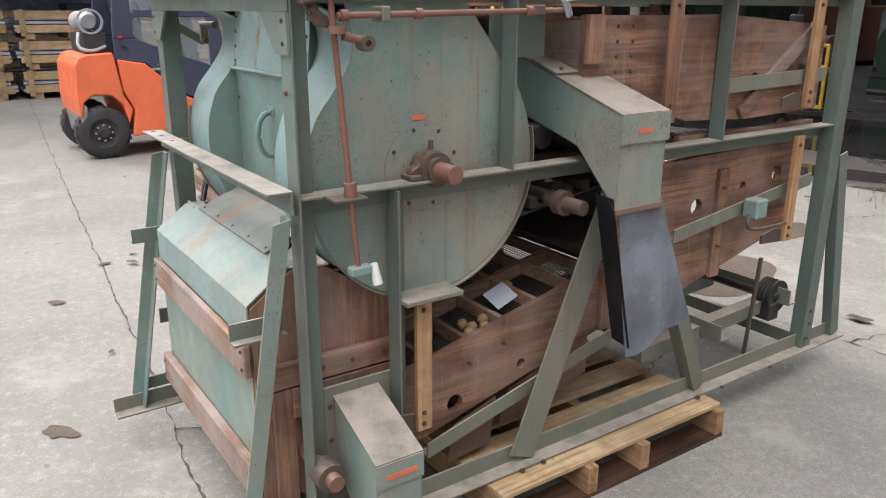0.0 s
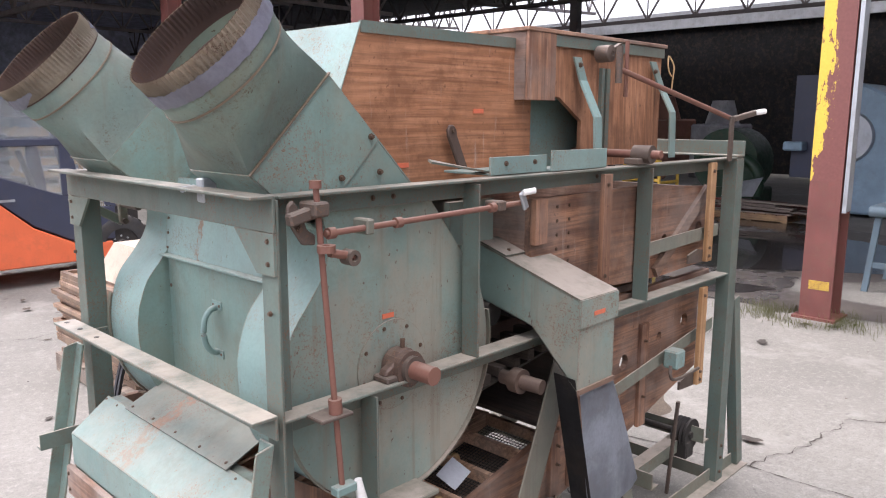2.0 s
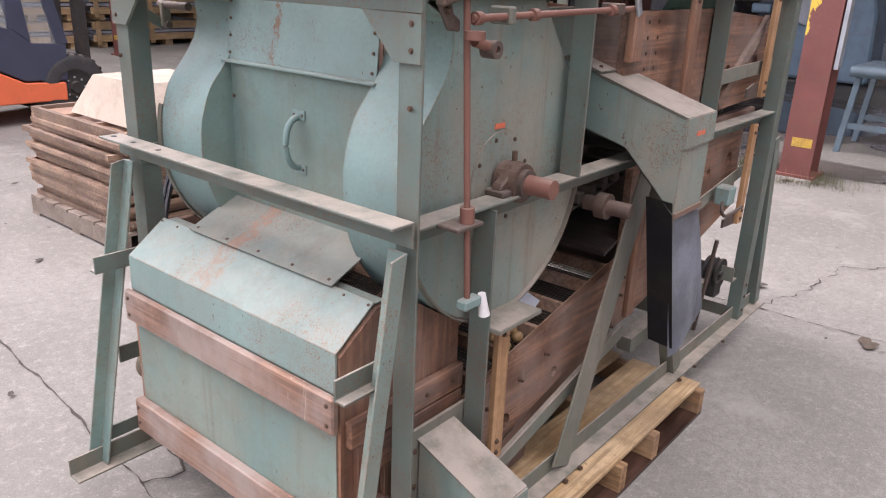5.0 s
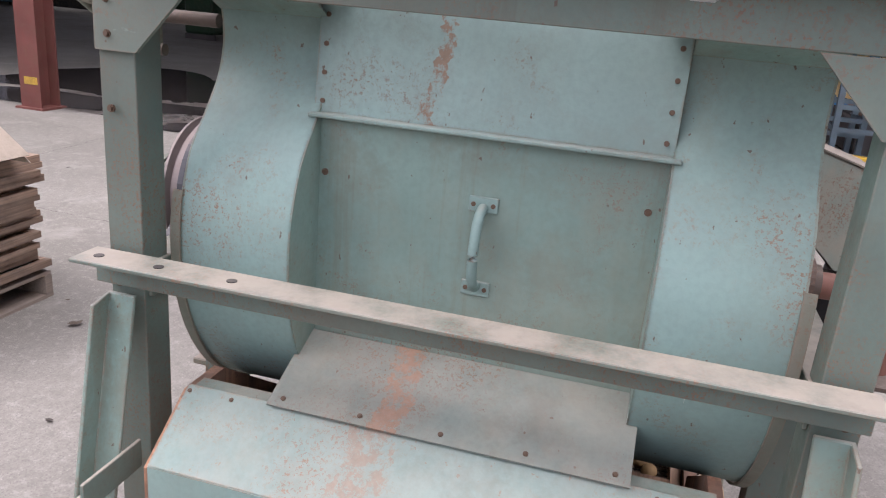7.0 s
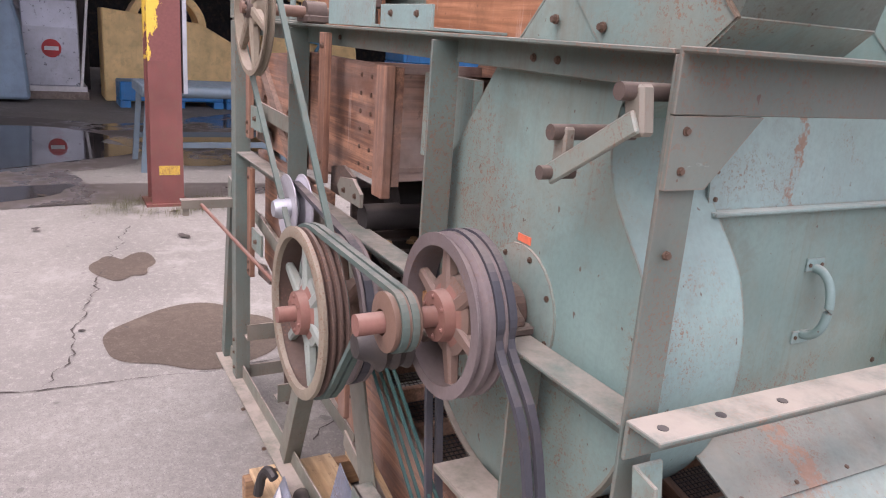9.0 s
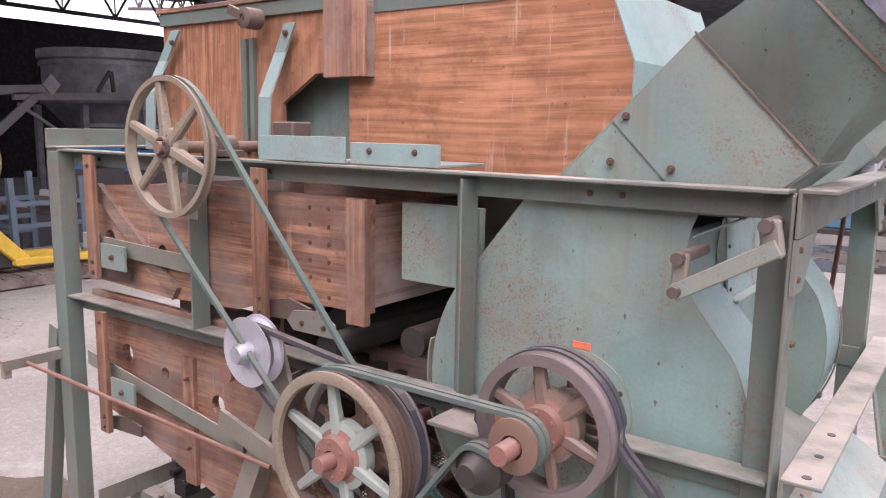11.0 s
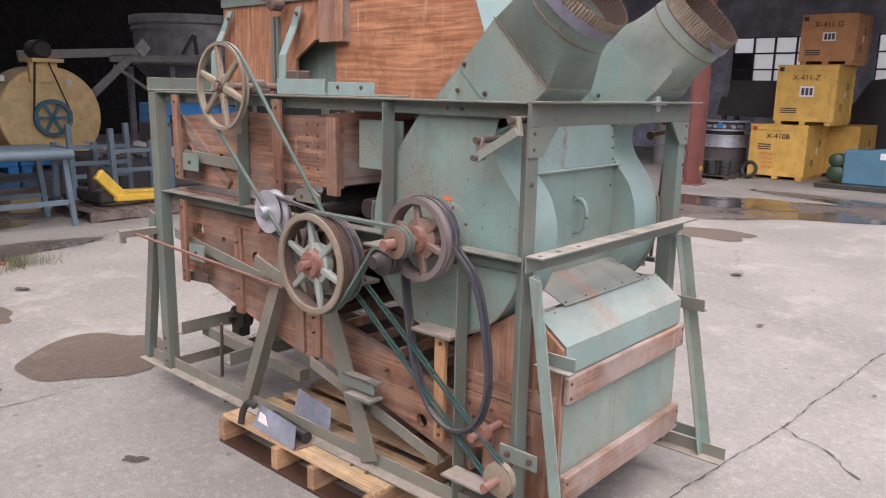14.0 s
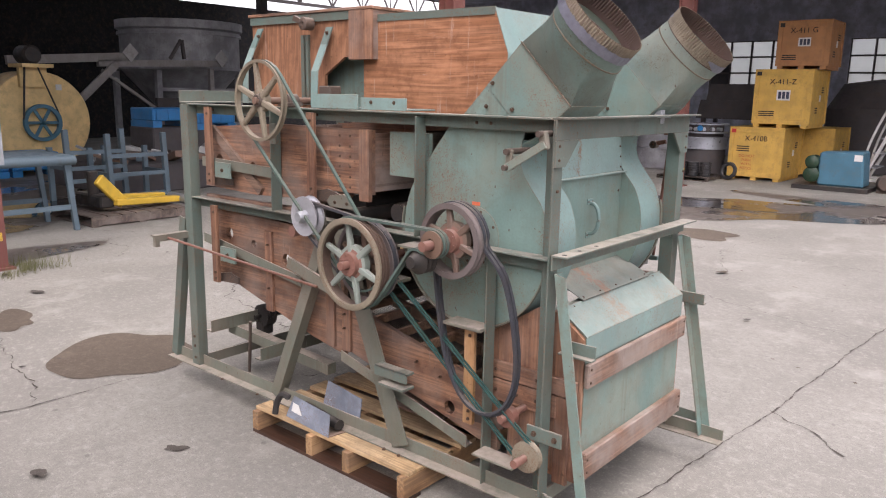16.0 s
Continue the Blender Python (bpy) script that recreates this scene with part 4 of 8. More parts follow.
part("cross_shaft", rod((0.98, 0.06, 0.995), (0.98, W - 0.05, 0.995), 0.032, 16), DARK_IRON, cleaner, smooth=True)
part("roller", rod((1.02, 0.14, 1.02), (1.02, W - 0.14, 1.02), 0.05, 18), DARK_IRON, cleaner, smooth=True)
part("roller", rod((0.80, 0.14, 1.02), (0.80, W - 0.14, 1.02), 0.035, 18), DARK_IRON, cleaner, smooth=True)
part("inner_beam", box(0.78, 1.9, 0.28, 0.33, 0.86, 0.93), WOOD_SHADE, cleaner)
part("inner_beam", box(0.78, 1.9, 0.64, 0.69, 0.86, 0.93), WOOD_SHADE, cleaner)
# slats and pan inside the machine, coloured dark for its unlit interior
pan = part("inner_pan", quad_sheet((0.60, 0.13, 0.79), (1.16, 0.13, 0.875), (1.16, W - 0.13, 0.875), (0.60, W - 0.13, 0.79), 0.006), DARK_IRON, cleaner, "dark inner pan with stray grain")
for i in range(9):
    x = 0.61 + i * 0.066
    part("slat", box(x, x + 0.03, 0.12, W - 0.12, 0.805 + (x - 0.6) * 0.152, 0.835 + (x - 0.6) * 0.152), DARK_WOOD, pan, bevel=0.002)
# two boards added as dark fill to hide the bright ground behind
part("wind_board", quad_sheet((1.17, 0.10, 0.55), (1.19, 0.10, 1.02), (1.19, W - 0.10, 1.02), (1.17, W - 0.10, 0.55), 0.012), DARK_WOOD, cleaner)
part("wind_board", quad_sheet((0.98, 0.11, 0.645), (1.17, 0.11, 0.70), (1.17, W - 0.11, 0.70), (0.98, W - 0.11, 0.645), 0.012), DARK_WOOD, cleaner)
rnd = random.Random(9)
for i in range(14):
    x, y = rnd.uniform(0.66, 1.1), rnd.choice((rnd.uniform(0.14, 0.25), rnd.uniform(W - 0.25, W - 0.14)))
    part("grain_lump", lathe((x, y, 0.838 + (x - 0.6) * 0.152), (0, 0, 1), [(0, 0), (0.012, 0.001), (0.009, 0.008), (0, 0.011)], 8, closed=False), BALL, pan)
part("drive_shaft", rod((0.62, 0.13, 0.90), (0.62, 0.3, 0.90), 0.020, 16), RUST_DARK, cleaner, smooth=True)
part("green_side_box", box(0.60, 0.80, W - 0.12, W - 0.1, 1.17, 1.335), GREEN, cleaner)
part("green_side_box", box(0.60, 0.77, 0.12, 0.14, 1.235, 1.345), GREEN_FRAME, cleaner)

# hanger slats
for y, s in SIDES:
    new_wood = y < 0.5
    for x, z0, z1, m in ((1.157, 1.045, 1.395, SLAT_OLD), (1.862 if new_wood else 1.888, 1.045, 1.40, SLAT_NEW if new_wood else SLAT_OLD),
                         (1.850 if new_wood else 1.870, 0.583, 0.95, SLAT_NEW if new_wood else SLAT_OLD), (0.315, 0.335, 0.692, SLAT_NEW)):
        yy = sorted((near(y, s, 0.004), near(y, s, 0.020)))
        slat = part("hanger_slat", box(x - 0.022, x + 0.022, *yy, z0, z1), m, cleaner, bevel=0.0015)
        bm = []
        for z in (z0 + 0.02, z0 + 0.05, z1 - 0.03):
            bolt((x - 0.004, near(y, s, 0.004), z), (0, -s, 0), 0.008, 0.008, bm)
        part("slat_bolt", bm, BOLT, slat)
        if z0 > 0.3:
            yk = sorted((near(y, s, 0.02), near(y, s, 0.05)))
            part("slat_bracket", plate([(x - 0.13, z0 + 0.005), (x + 0.02, z0 - 0.005), (x + 0.02, z0 + 0.035), (x - 0.06, z0 + 0.05), (x - 0.13, z0 + 0.035)], yk[0], yk[0] + 0.008), IRON, slat)

# plywood hopper on top
for a, z in ((0.808, 1.566), (0.517, 1.430)):
    part("label", box(a, a + 0.043, 0.2275, 0.229, z, z + 0.012), ORANGE, cleaner, "orange paper label with unreadable print")
ply = part("feed_hopper", plate([(0.346, 1.36), (0.346, 1.619), (0.408, 1.772), (1.07, 1.772), (1.07, 1.36)], 0.230, 0.242), PLY_X, cleaner, "orange-brown plywood feed hopper with green steel trim")
part("hopper_panel", plate([(0.346, 1.36), (0.346, 1.619), (0.408, 1.772), (1.07, 1.772), (1.07, 1.36)], 0.752, 0.764), PLY_X, ply)
part("hopper_front", strip([(0.346, 1.36), (0.346, 1.619), (0.408, 1.772)], 0.228, 0.766, 0.003), GREEN_LIGHT, ply)
for yy in (0.226, 0.758):
    part("trim", box(0.406, 1.06, yy, yy + 0.010, 1.750, 1.778), GREEN_FRAME, ply)
part("hopper_top", box(0.408, 1.07, 0.242, 0.752, 1.762, 1.772), GREEN_FRAME, ply)
outline = [(1.278, 1.40), (1.278, 1.545), (1.156, 1.616), (1.02, 1.62), (1.02, 1.792), (1.778, 1.792), (1.778, 1.40)]
for y0, y1 in ((0.188, 0.202), (0.778, 0.792)):
    part("hopper_panel", plate(outline, y0, y1), PLY_Z, ply)
for y0, y1 in ((0.175, 0.188), (0.792, 0.805)):
    part("hood_board", box(0.985, 1.118, y0, y1, 1.604, 1.796), WOOD_Z, ply, bevel=0.002)
    part("trim", box(1.118, 1.78, y0 + 0.003, y1 - 0.003, 1.762, 1.794), GREEN_FRAME, ply)
    part("upright_strip", box(1.372, 1.387, y0, y1, 1.42, 1.71), GREEN_FRAME, ply)
    part("upright_strip", box(1.40, 1.42, y0, y1, 1.42, 1.71), GREEN_FRAME, ply)
part("hopper_top", box(0.98, 1.79, 0.172, 0.808, 1.796, 1.808), WOOD_X, ply, bevel=0.002)
part("hood_front", box(0.988, 1.002, 0.190, 0.790, 1.606, 1.795), WOOD_Y, ply)
part("hopper_rear", box(1.762, 1.776, 0.2, 0.78, 1.40, 1.792), WOOD_Y, ply)
part("inner_box", box(1.03, 1.50, 0.27, 0.71, 1.40, 1.66), GREEN, ply)
for y, s in SIDES:
    # bent legs carrying the hopper
    for x in (1.26, 1.66):
        yy = near(y, s, 0.168)
        d0_, d1_ = near(y, s, 0.10), near(y, s, 0.092)
        pts = [(x - 0.045, yy, 1.735), (x - 0.008, yy, 1.666), (x - 0.027, d0_, 1.556), (x - 0.030, d1_, 1.42)] if x < 1.5 else [(x + 0.02, yy, 1.745), (x + 0.085, yy, 1.663), (x + 0.048, d0_, 1.574), (x + 0.045, d1_, 1.42)]
        leg = part("hopper_leg", pipe_line(pts, 0, flat=(0.040, 0.007, (1, 0, 0))), GREEN_LIGHT, ply, bevel=0.001)
        part("leg_bolt", bolt((pts[0][0] + 0.012, near(y, s, 0.163), 1.712), (0, -s, 0), 0.009, 0.01), BOLT, leg)
    part("support_angle", angle((1.165, near(y, s, 0.02), ZT + 0.002), (0.893, near(y, s, 0.02), ZT + 0.002), (0, 0, 1), (0, s, 0), 0.055, 0.09), GREEN_LIGHT, cleaner, bevel=0.001)
    lug = part("support_angle", angle((0.89, near(y, s, 0.035), ZT + 0.002), (0.655, near(y, s, 0.035), ZT + 0.002), (0, 0, 1), (0, s, 0), 0.045, 0.16), GREEN_LIGHT, cleaner, bevel=0.001)
    bm = bolt((0.835, near(y, s, 0.035), ZT + 0.03), (0, -s, 0), 0.008, 0.008)
    bolt((0.715, near(y, s, 0.035), ZT + 0.03), (0, -s, 0), 0.008, 0.008, bm)
    part("lug_bolt", bm, BOLT, lug)
    part("cam_roller", lathe((1.33, near(y, s, 0.165), 1.750), (0, -s, 0), [(0.008, 0), (0.026, 0), (0.026, 0.045), (0.018, 0.05), (0.008, 0.05)], 16), IRON, ply, smooth=True)
    part("cam_lever", beam((1.33, near(y, s, 0.125), 1.750), (1.39, near(y, s, 0.125), 1.775), 0.014, 0.022), IRON, ply)
part("lift_rod", rod((1.39, 0.10, 1.62), (1.39, 0.10, 1.79), 0.007, 8), RED_RUST, ply)

part("tie_cord", pipe_line(spline([(1.79, 0.165, 1.770), (1.80, 0.150, 1.735), (1.795, 0.150, 1.69), (1.79, 0.150, 1.65)], 5), 0.0028, 6), BALL, ply, "frayed tan cord")
part("tie_cord", pipe_line(spline([(1.785, 0.165, 1.770), (1.765, 0.155, 1.74), (1.77, 0.152, 1.715), (1.785, 0.150, 1.70)], 5), 0.0028, 6), BALL, ply)

# ---- pulleys, belts and rods ----
def spoked_wheel(name, c, r, depth, spokes, rim_m, spoke_m, hub_m, grooves=1, hub_r=0.045, rim_t=0.02, label="", hub_out=0.03):
    """A cast wheel on an axis along y; its outer face looks towards +y."""
    c = Vector(c)
    prof = [(r - rim_t, -depth / 2), (r, -depth / 2)]
    g = depth / grooves
    for i in range(grooves):
        o = -depth / 2 + i * g
        prof += [(r, o + g * 0.18), (r - 0.010, o + g * 0.42), (r - 0.010, o + g * 0.58), (r, o + g * 0.82)]
    prof += [(r, depth / 2), (r - rim_t, depth / 2)]
    rim = part(name, lathe(c, (0, 1, 0), prof, 56), rim_m, cleaner, label, smooth=True)
    for i in range(spokes):
        a = 2 * math.pi * i / spokes + 0.35
        d = Vector((math.cos(a), 0, math.sin(a)))
        bm = bmesh.new()
        side = d.cross(Vector((0, 1, 0)))
        ring = []
        for q, w, t in ((hub_r * 0.8, 0.0135, 0.012), (r - rim_t + 0.003, 0.0095, 0.008)):
            ring.append([bm.verts.new(c + d * q + side * w * x + Vector((0, t * y, 0))) for x, y in ((-1, -0.6), (-0.6, -1), (0.6, -1), (1, -0.6), (1, 0.6), (0.6, 1), (-0.6, 1), (-1, 0.6))])
        for k in range(8):
            bm.faces.new((ring[0][k], ring[0][(k + 1) % 8], ring[1][(k + 1) % 8], ring[1][k]))
        bmesh.ops.recalc_face_normals(bm, faces=bm.faces)
        part("spoke", bm, spoke_m, rim, smooth=True)
    part("hub", lathe(c, (0, 1, 0), [(0.018, -0.03), (hub_r, -0.03), (hub_r, 0.008), (hub_r * 0.82, 0.012), (hub_r * 0.78, hub_out), (0.018, hub_out)], 28), hub_m, rim, smooth=True)
    part("hub_ring", lathe(c, (0, 1, 0), [(hub_r, -0.02), (hub_r + 0.014, -0.02), (hub_r + 0.014, 0.004), (hub_r, 0.008)], 28), spoke_m, rim, smooth=True)
    heads = []
    for i in range(6):
        a = i * 1.047 + 0.4
        bolt(c + Vector((math.cos(a) * hub_r * 0.62, hub_out, math.sin(a) * hub_r * 0.62)), (0, 1, 0), 0.005, 0.005, heads)
    part("hub_bolt", heads, hub_m, rim)
    return rim


def wrap_belt(circles, y, w, h, m, label="", bow=0.0):
    """A belt round circles (x, z, r, way) in turning order; way -1 is a roller pressing from outside."""
    rings = [(c + (1,))[:4] for c in circles]
    n = len(rings)
    runs = []
    for i in range(n):
        (x0, z0, r0, d0), (x1, z1, r1, d1) = rings[i], rings[(i + 1) % n]
        dx, dz = x1 - x0, z1 - z0
        th = math.atan2(dz, dx) - math.asin((d1 * r1 - d0 * r0) / math.hypot(dx, dz))
        nx, nz = -math.sin(th), math.cos(th)
        runs.append(((x0 - d0 * r0 * nx, z0 - d0 * r0 * nz), (x1 - d1 * r1 * nx, z1 - d1 * r1 * nz)))
    line = []
    for i in range(n):
        p, q = runs[i]
        x, z, r, d = rings[(i + 1) % n]
        nxt = runs[(i + 1) % n][0]
        for k in range(7):
            f = k / 7
            line.append((p[0] + (q[0] - p[0]) * f, y, p[1] + (q[1] - p[1]) * f - bow * math.sin(math.pi * f)))
        a = math.atan2(q[1] - z, q[0] - x)
        turn = ((math.atan2(nxt[1] - z, nxt[0] - x) - a) * d) % (2 * math.pi)
        for k in range(15):
            b = a + d * turn * k / 14
            line.append((x + r * math.cos(b), y, z + r * math.sin(b)))
    clean = [line[0]]
    for p in line[1:]:
        if (Vector(p) - Vector(clean[-1])).length > 0.002:
            clean.append(p)
    if (Vector(clean[0]) - Vector(clean[-1])).length < 0.002:
        clean.pop()
    return part("drive_belt", pipe_line(clean, 0, closed=True, flat=(w, h, (0, 1, 0))), m, cleaner, label)


FX, FZ = 0.354, 0.998           # fan shaft on the drive side
part("fan_shaft", rod((SX, -0.062, CZ + 0.003), (FX, 0.94, FZ), 0.021, 18), RED_RUST, cleaner, smooth=True)
part("fan_shaft", rod((FX, 0.85, FZ), (FX, 1.03, FZ), 0.020, 18), IRON, cleaner, smooth=True)
part("fan_shaft", rod((FX, 1.03, FZ), (FX, 1.190, FZ), 0.0165, 18), PINK_HUB, cleaner, "faded red shaft end", smooth=True)
part("shaft_collar", rod((SX, 0.0, CZ + 0.003), (SX, 0.03, CZ + 0.003), 0.031, 18), IRON, cleaner, smooth=True)
spoked_wheel("fan_pulley", (FX, 1.034, FZ), 0.128, 0.050, 6, VIOLET, FAN_SPOKE, PINK_HUB, 2, 0.05, 0.02, "worn grey-violet spoked fan pulley with a red hub")
part("small_pulley", lathe((FX, 1.10, FZ), (0, 1, 0), [(0.02, 0.0), (0.042, 0.0), (0.046, 0.004), (0.040, 0.012), (0.046, 0.02), (0.040, 0.03), (0.046, 0.04), (0.046, 0.046), (0.030, 0.05), (0.02, 0.05)], 32), PULLEY_BROWN, cleaner, smooth=True)
WX, WZ = 0.742, 0.874
part("counter_shaft", rod((WX, 0.86, WZ), (WX, 1.196, WZ), 0.0155, 18), PINK_HUB, cleaner, smooth=True)
spoked_wheel("drive_wheel", (WX, 1.132, WZ), 0.165, 0.044, 6, RUST_DARK, WHEEL_SPOKE, PINK_HUB, 3, 0.054, 0.016, "large worn spoked drive wheel with a red hub")
part("rim_face", lathe((WX, 1.152, WZ), (0, 1, 0), [(0.145, 0.0), (0.168, 0.0), (0.168, 0.008), (0.160, 0.012), (0.147, 0.010)], 56), WHEEL_PAINT, cleaner, "worn cream rim face", smooth=True)
spoked_wheel("drive_wheel", (WX, 1.062, WZ), 0.150, 0.034, 6, VIOLET, RUST_SHEET, IRON, 1, 0.045, 0.016, "rusty inner drive wheel")
UX, UZ = 1.306, 1.438
part("upper_shaft", rod((UX, 0.80, UZ), (UX, 1.135, UZ), 0.014, 14), RUST_SHEET, cleaner, smooth=True)
spoked_wheel("upper_wheel", (UX, 1.105, UZ), 0.158, 0.022, 6, WHEEL_PAINT, WHEEL_PAINT, IRON, 1, 0.030, 0.012, "yellowed spoked belt wheel", 0.02)
part("shaft_bearing", box(UX - 0.05, UX + 0.05, 0.93, 0.985, ZT + 0.003, ZT + 0.02), IRON, cleaner, bevel=0.003)
part("shaft_bearing", lathe((UX, 0.93, UZ), (0, 1, 0), [(0.014, 0), (0.028, 0), (0.028, 0.05), (0.014, 0.05)], 18), IRON, cleaner, smooth=True)
part("shaft_bearing", lathe((1.36, 0.0, 1.445), (0, 1, 0), [(0.01, -0.02), (0.028, -0.02), (0.028, 0.04), (0.01, 0.04)], 18), IRON, cleaner, smooth=True)
part("shaft_bearing", box(1.31, 1.41, 0.0, 0.05, ZT + 0.003, ZT + 0.022), IRON, cleaner, bevel=0.003)
part("upper_shaft", rod((1.36, -0.05, 1.445), (1.36, 0.3, 1.445), 0.013, 14), RED_RUST, cleaner, smooth=True)
# pressed steel idler
for yy in (1.054, 1.071):
    part("idler_disc", lathe((1.078, yy, 1.001), (0, 1, 0), [(0.02, 0.0), (0.06, 0.003), (0.078, 0.010 if yy > 1.06 else -0.010), (0.078, 0.013 if yy > 1.06 else -0.007), (0.02, 0.006)], 36), SILVER, cleaner, "bare steel idler sheave", smooth=True)
part("idler_hub", lathe((1.078, 1.06, 1.001), (0, 1, 0), [(0.0, -0.03), (0.024, -0.03), (0.024, 0.042), (0.018, 0.055), (0.0, 0.055)], 20, closed=False), GALV, cleaner, smooth=True)
part("idler_arm", beam((1.078, 1.01, 1.006), (0.99, 1.0, 0.70), 0.012, 0.07, up=(1, 0, 0)), GREEN_DUST, cleaner, bevel=0.002)
part("idler_arm", beam((0.98, 0.992, 0.69), (1.30, 0.992, 0.77), 0.012, 0.05), GREEN_DUST, cleaner)
part("red_knob", rod((1.185, 0.98, 0.925), (1.185, 1.06, 0.925), 0.022, 14), PINK_HUB, cleaner, smooth=True)
part("tensioner", lathe((0.436, 1.072, 0.928), (0, 1, 0), [(0.012, 0.0), (0.046, 0.0), (0.04, 0.012), (0.046, 0.024), (0.04, 0.036), (0.046, 0.048), (0.03, 0.06), (0.02, 0.085), (0.0, 0.085)], 24, closed=False), DARK_IRON, cleaner, "black greasy tensioner pulley", smooth=True)
part("tensioner_arm", beam((0.436, 1.06, 0.92), (0.52, 0.99, 0.965), 0.02, 0.05), DARK_IRON, cleaner)
part("yellow_block", box(0.435, 0.485, 0.985, 1.03, 0.935, 1.0), SLAT_NEW, cleaner)
part("bearing_shelf", box(0.40, 0.60, 0.93, 1.05, 0.944, 0.952), GREEN_DUST, cleaner, bevel=0.001)
part("bearing_shelf", box(0.62, 0.86, 0.955, 1.03, 0.80, 0.812), GREEN_DUST, cleaner, bevel=0.001)
part("counter_bearing", lathe((WX, 0.96, WZ), (0, 1, 0), [(0.021, 0), (0.05, 0), (0.05, 0.06), (0.021, 0.06)], 20), IRON, cleaner, smooth=True)
lowp = part("low_pulley", lathe((0.03, 1.005, 0.318), (0, 1, 0), [(0.012, 0), (0.053, 0), (0.046, 0.012), (0.053, 0.024), (0.02, 0.03), (0.012, 0.03)], 30), WHEEL_PAINT, cleaner, smooth=True)
part("low_shaft", rod((0.03, 0.90, 0.318), (0.03, 1.095, 0.318), 0.014, 14), PINK_HUB, cleaner, smooth=True)
part("low_pulley", lathe((0.125, 0.985, 0.425), (0, 1, 0), [(0.012, 0), (0.036, 0), (0.036, 0.03), (0.012, 0.03)], 24), RED_RUST, cleaner, smooth=True)
part("low_shaft", rod((0.125, 0.90, 0.425), (0.125, 1.045, 0.425), 0.013, 14), PINK_HUB, cleaner, smooth=True)
part("low_shaft", rod((0.03, -0.06, 0.318), (0.03, 0.2, 0.318), 0.02, 14), RED_RUST, cleaner, smooth=True)
part("low_bearing", lathe((0.03, -0.035, 0.318), (0, 1, 0), [(0.02, 0), (0.036, 0), (0.036, 0.05), (0.02, 0.05)], 18), IRON, cleaner, smooth=True)
part("shelf_bracket", box(0.06, 0.23, 0.985, 1.06, 0.272, 0.280), GREEN_DUST, cleaner, bevel=0.001)
wrap_belt([(UX, UZ, 0.155), (WX, WZ, 0.108)], 1.095, 0.012, 0.008, BELT_GREEN, "faded green drive belt", 0.004)
for by in (1.114, 1.130):
    wrap_belt([(WX, WZ, 0.168), (FX, FZ, 0.044), (0.436, 0.928, 0.042, -1)], by + 0.0, 0.011, 0.009, BELT_GREEN, "faded green drive belt")
wrap_belt([(1.078, 1.001, 0.058), (WX, WZ, 0.146)], 1.062, 0.016, 0.010, BELT_BLACK)
for by in (1.008, 1.022):
    wrap_belt([(WX, WZ - 0.02, 0.03), (0.03, 0.318, 0.042)], by, 0.005, 0.006, BELT_TEAL, "thin teal belt")
for dy, dz in ((1.002, 0.0), (1.022, 0.012)):
    loop = [(FX + 0.127 * math.cos(radians(a)), dy, FZ + 0.127 * math.sin(radians(a))) for a in (165, 140, 115, 90, 65, 40, 15, -5)]
    loop = [Vector((2 * FX - p[0], p[1], p[2])) for p in loop][::-1]
    hang = [(0.150, dy, 0.90), (0.100, dy + 0.005, 0.75), (0.082, dy + 0.01, 0.58), (0.125, dy + 0.01, 0.455 + dz), (0.215, dy + 0.012, 0.408 + dz), (0.315, dy + 0.008, 0.45 + dz), (0.395, dy, 0.60), (0.438, dy - 0.006, 0.80), (0.452, dy - 0.004, 0.93)]
    line = spline([tuple(p) for p in loop[::-1]] + hang, 4, closed=True)
    part("slack_belt", pipe_line(line, 0, closed=True, flat=(0.012, 0.009, (0, 1, 0))), BELT_BLACK, cleaner, "slack blue-black belt hanging off its pulley")
# rear rod on the drive side
part("push_rod", rod((2.115, 1.095, 0.785), (1.10, 1.005, 0.70), 0.0062, 10), RED_RUST, cleaner, smooth=True)
part("rod_bracket", angle((REAR - 0.02, 0.98, 0.80), (REAR - 0.02, 1.16, 0.80), (0, 0, -1), (1, 0, 0), 0.03, 0.04), GREEN_DUST, cleaner)
part("rod_bracket", box(REAR - 0.015, REAR + 0.01, 1.135, 1.155, 0.745, 0.80), GREEN_DUST, cleaner)
# lever on the drive side
part("lever_arm", beam((0.028, 1.008, 1.372), (0.018, 1.008, 1.318), 0.02, 0.03, up=(1, 0, 0)), GREEN_DUST, cleaner, bevel=0.004)
part("lever_arm", beam((0.010, 1.022, 1.336), (0.155, 1.022, 1.252), 0.007, 0.026), GREEN, cleaner, bevel=0.002)
part("lever_arm", beam((0.150, 1.008, 1.252), (0.150, 1.008, 1.312), 0.016, 0.024, up=(1, 0, 0)), GREEN_DUST, cleaner, bevel=0.003)
part("lever_pivot", rod((0.028, 0.96, 1.365), (0.028, 1.035, 1.365), 0.010, 12), IRON, cleaner, smooth=True)
part("lever_pivot", rod((0.150, 0.90, 1.305), (0.150, 1.03, 1.305), 0.010, 12), IRON, cleaner, smooth=True)
part("lever_pivot", rod((0.150, 0.99, 1.256), (0.150, 1.04, 1.256), 0.009, 12), IRON, cleaner, smooth=True)

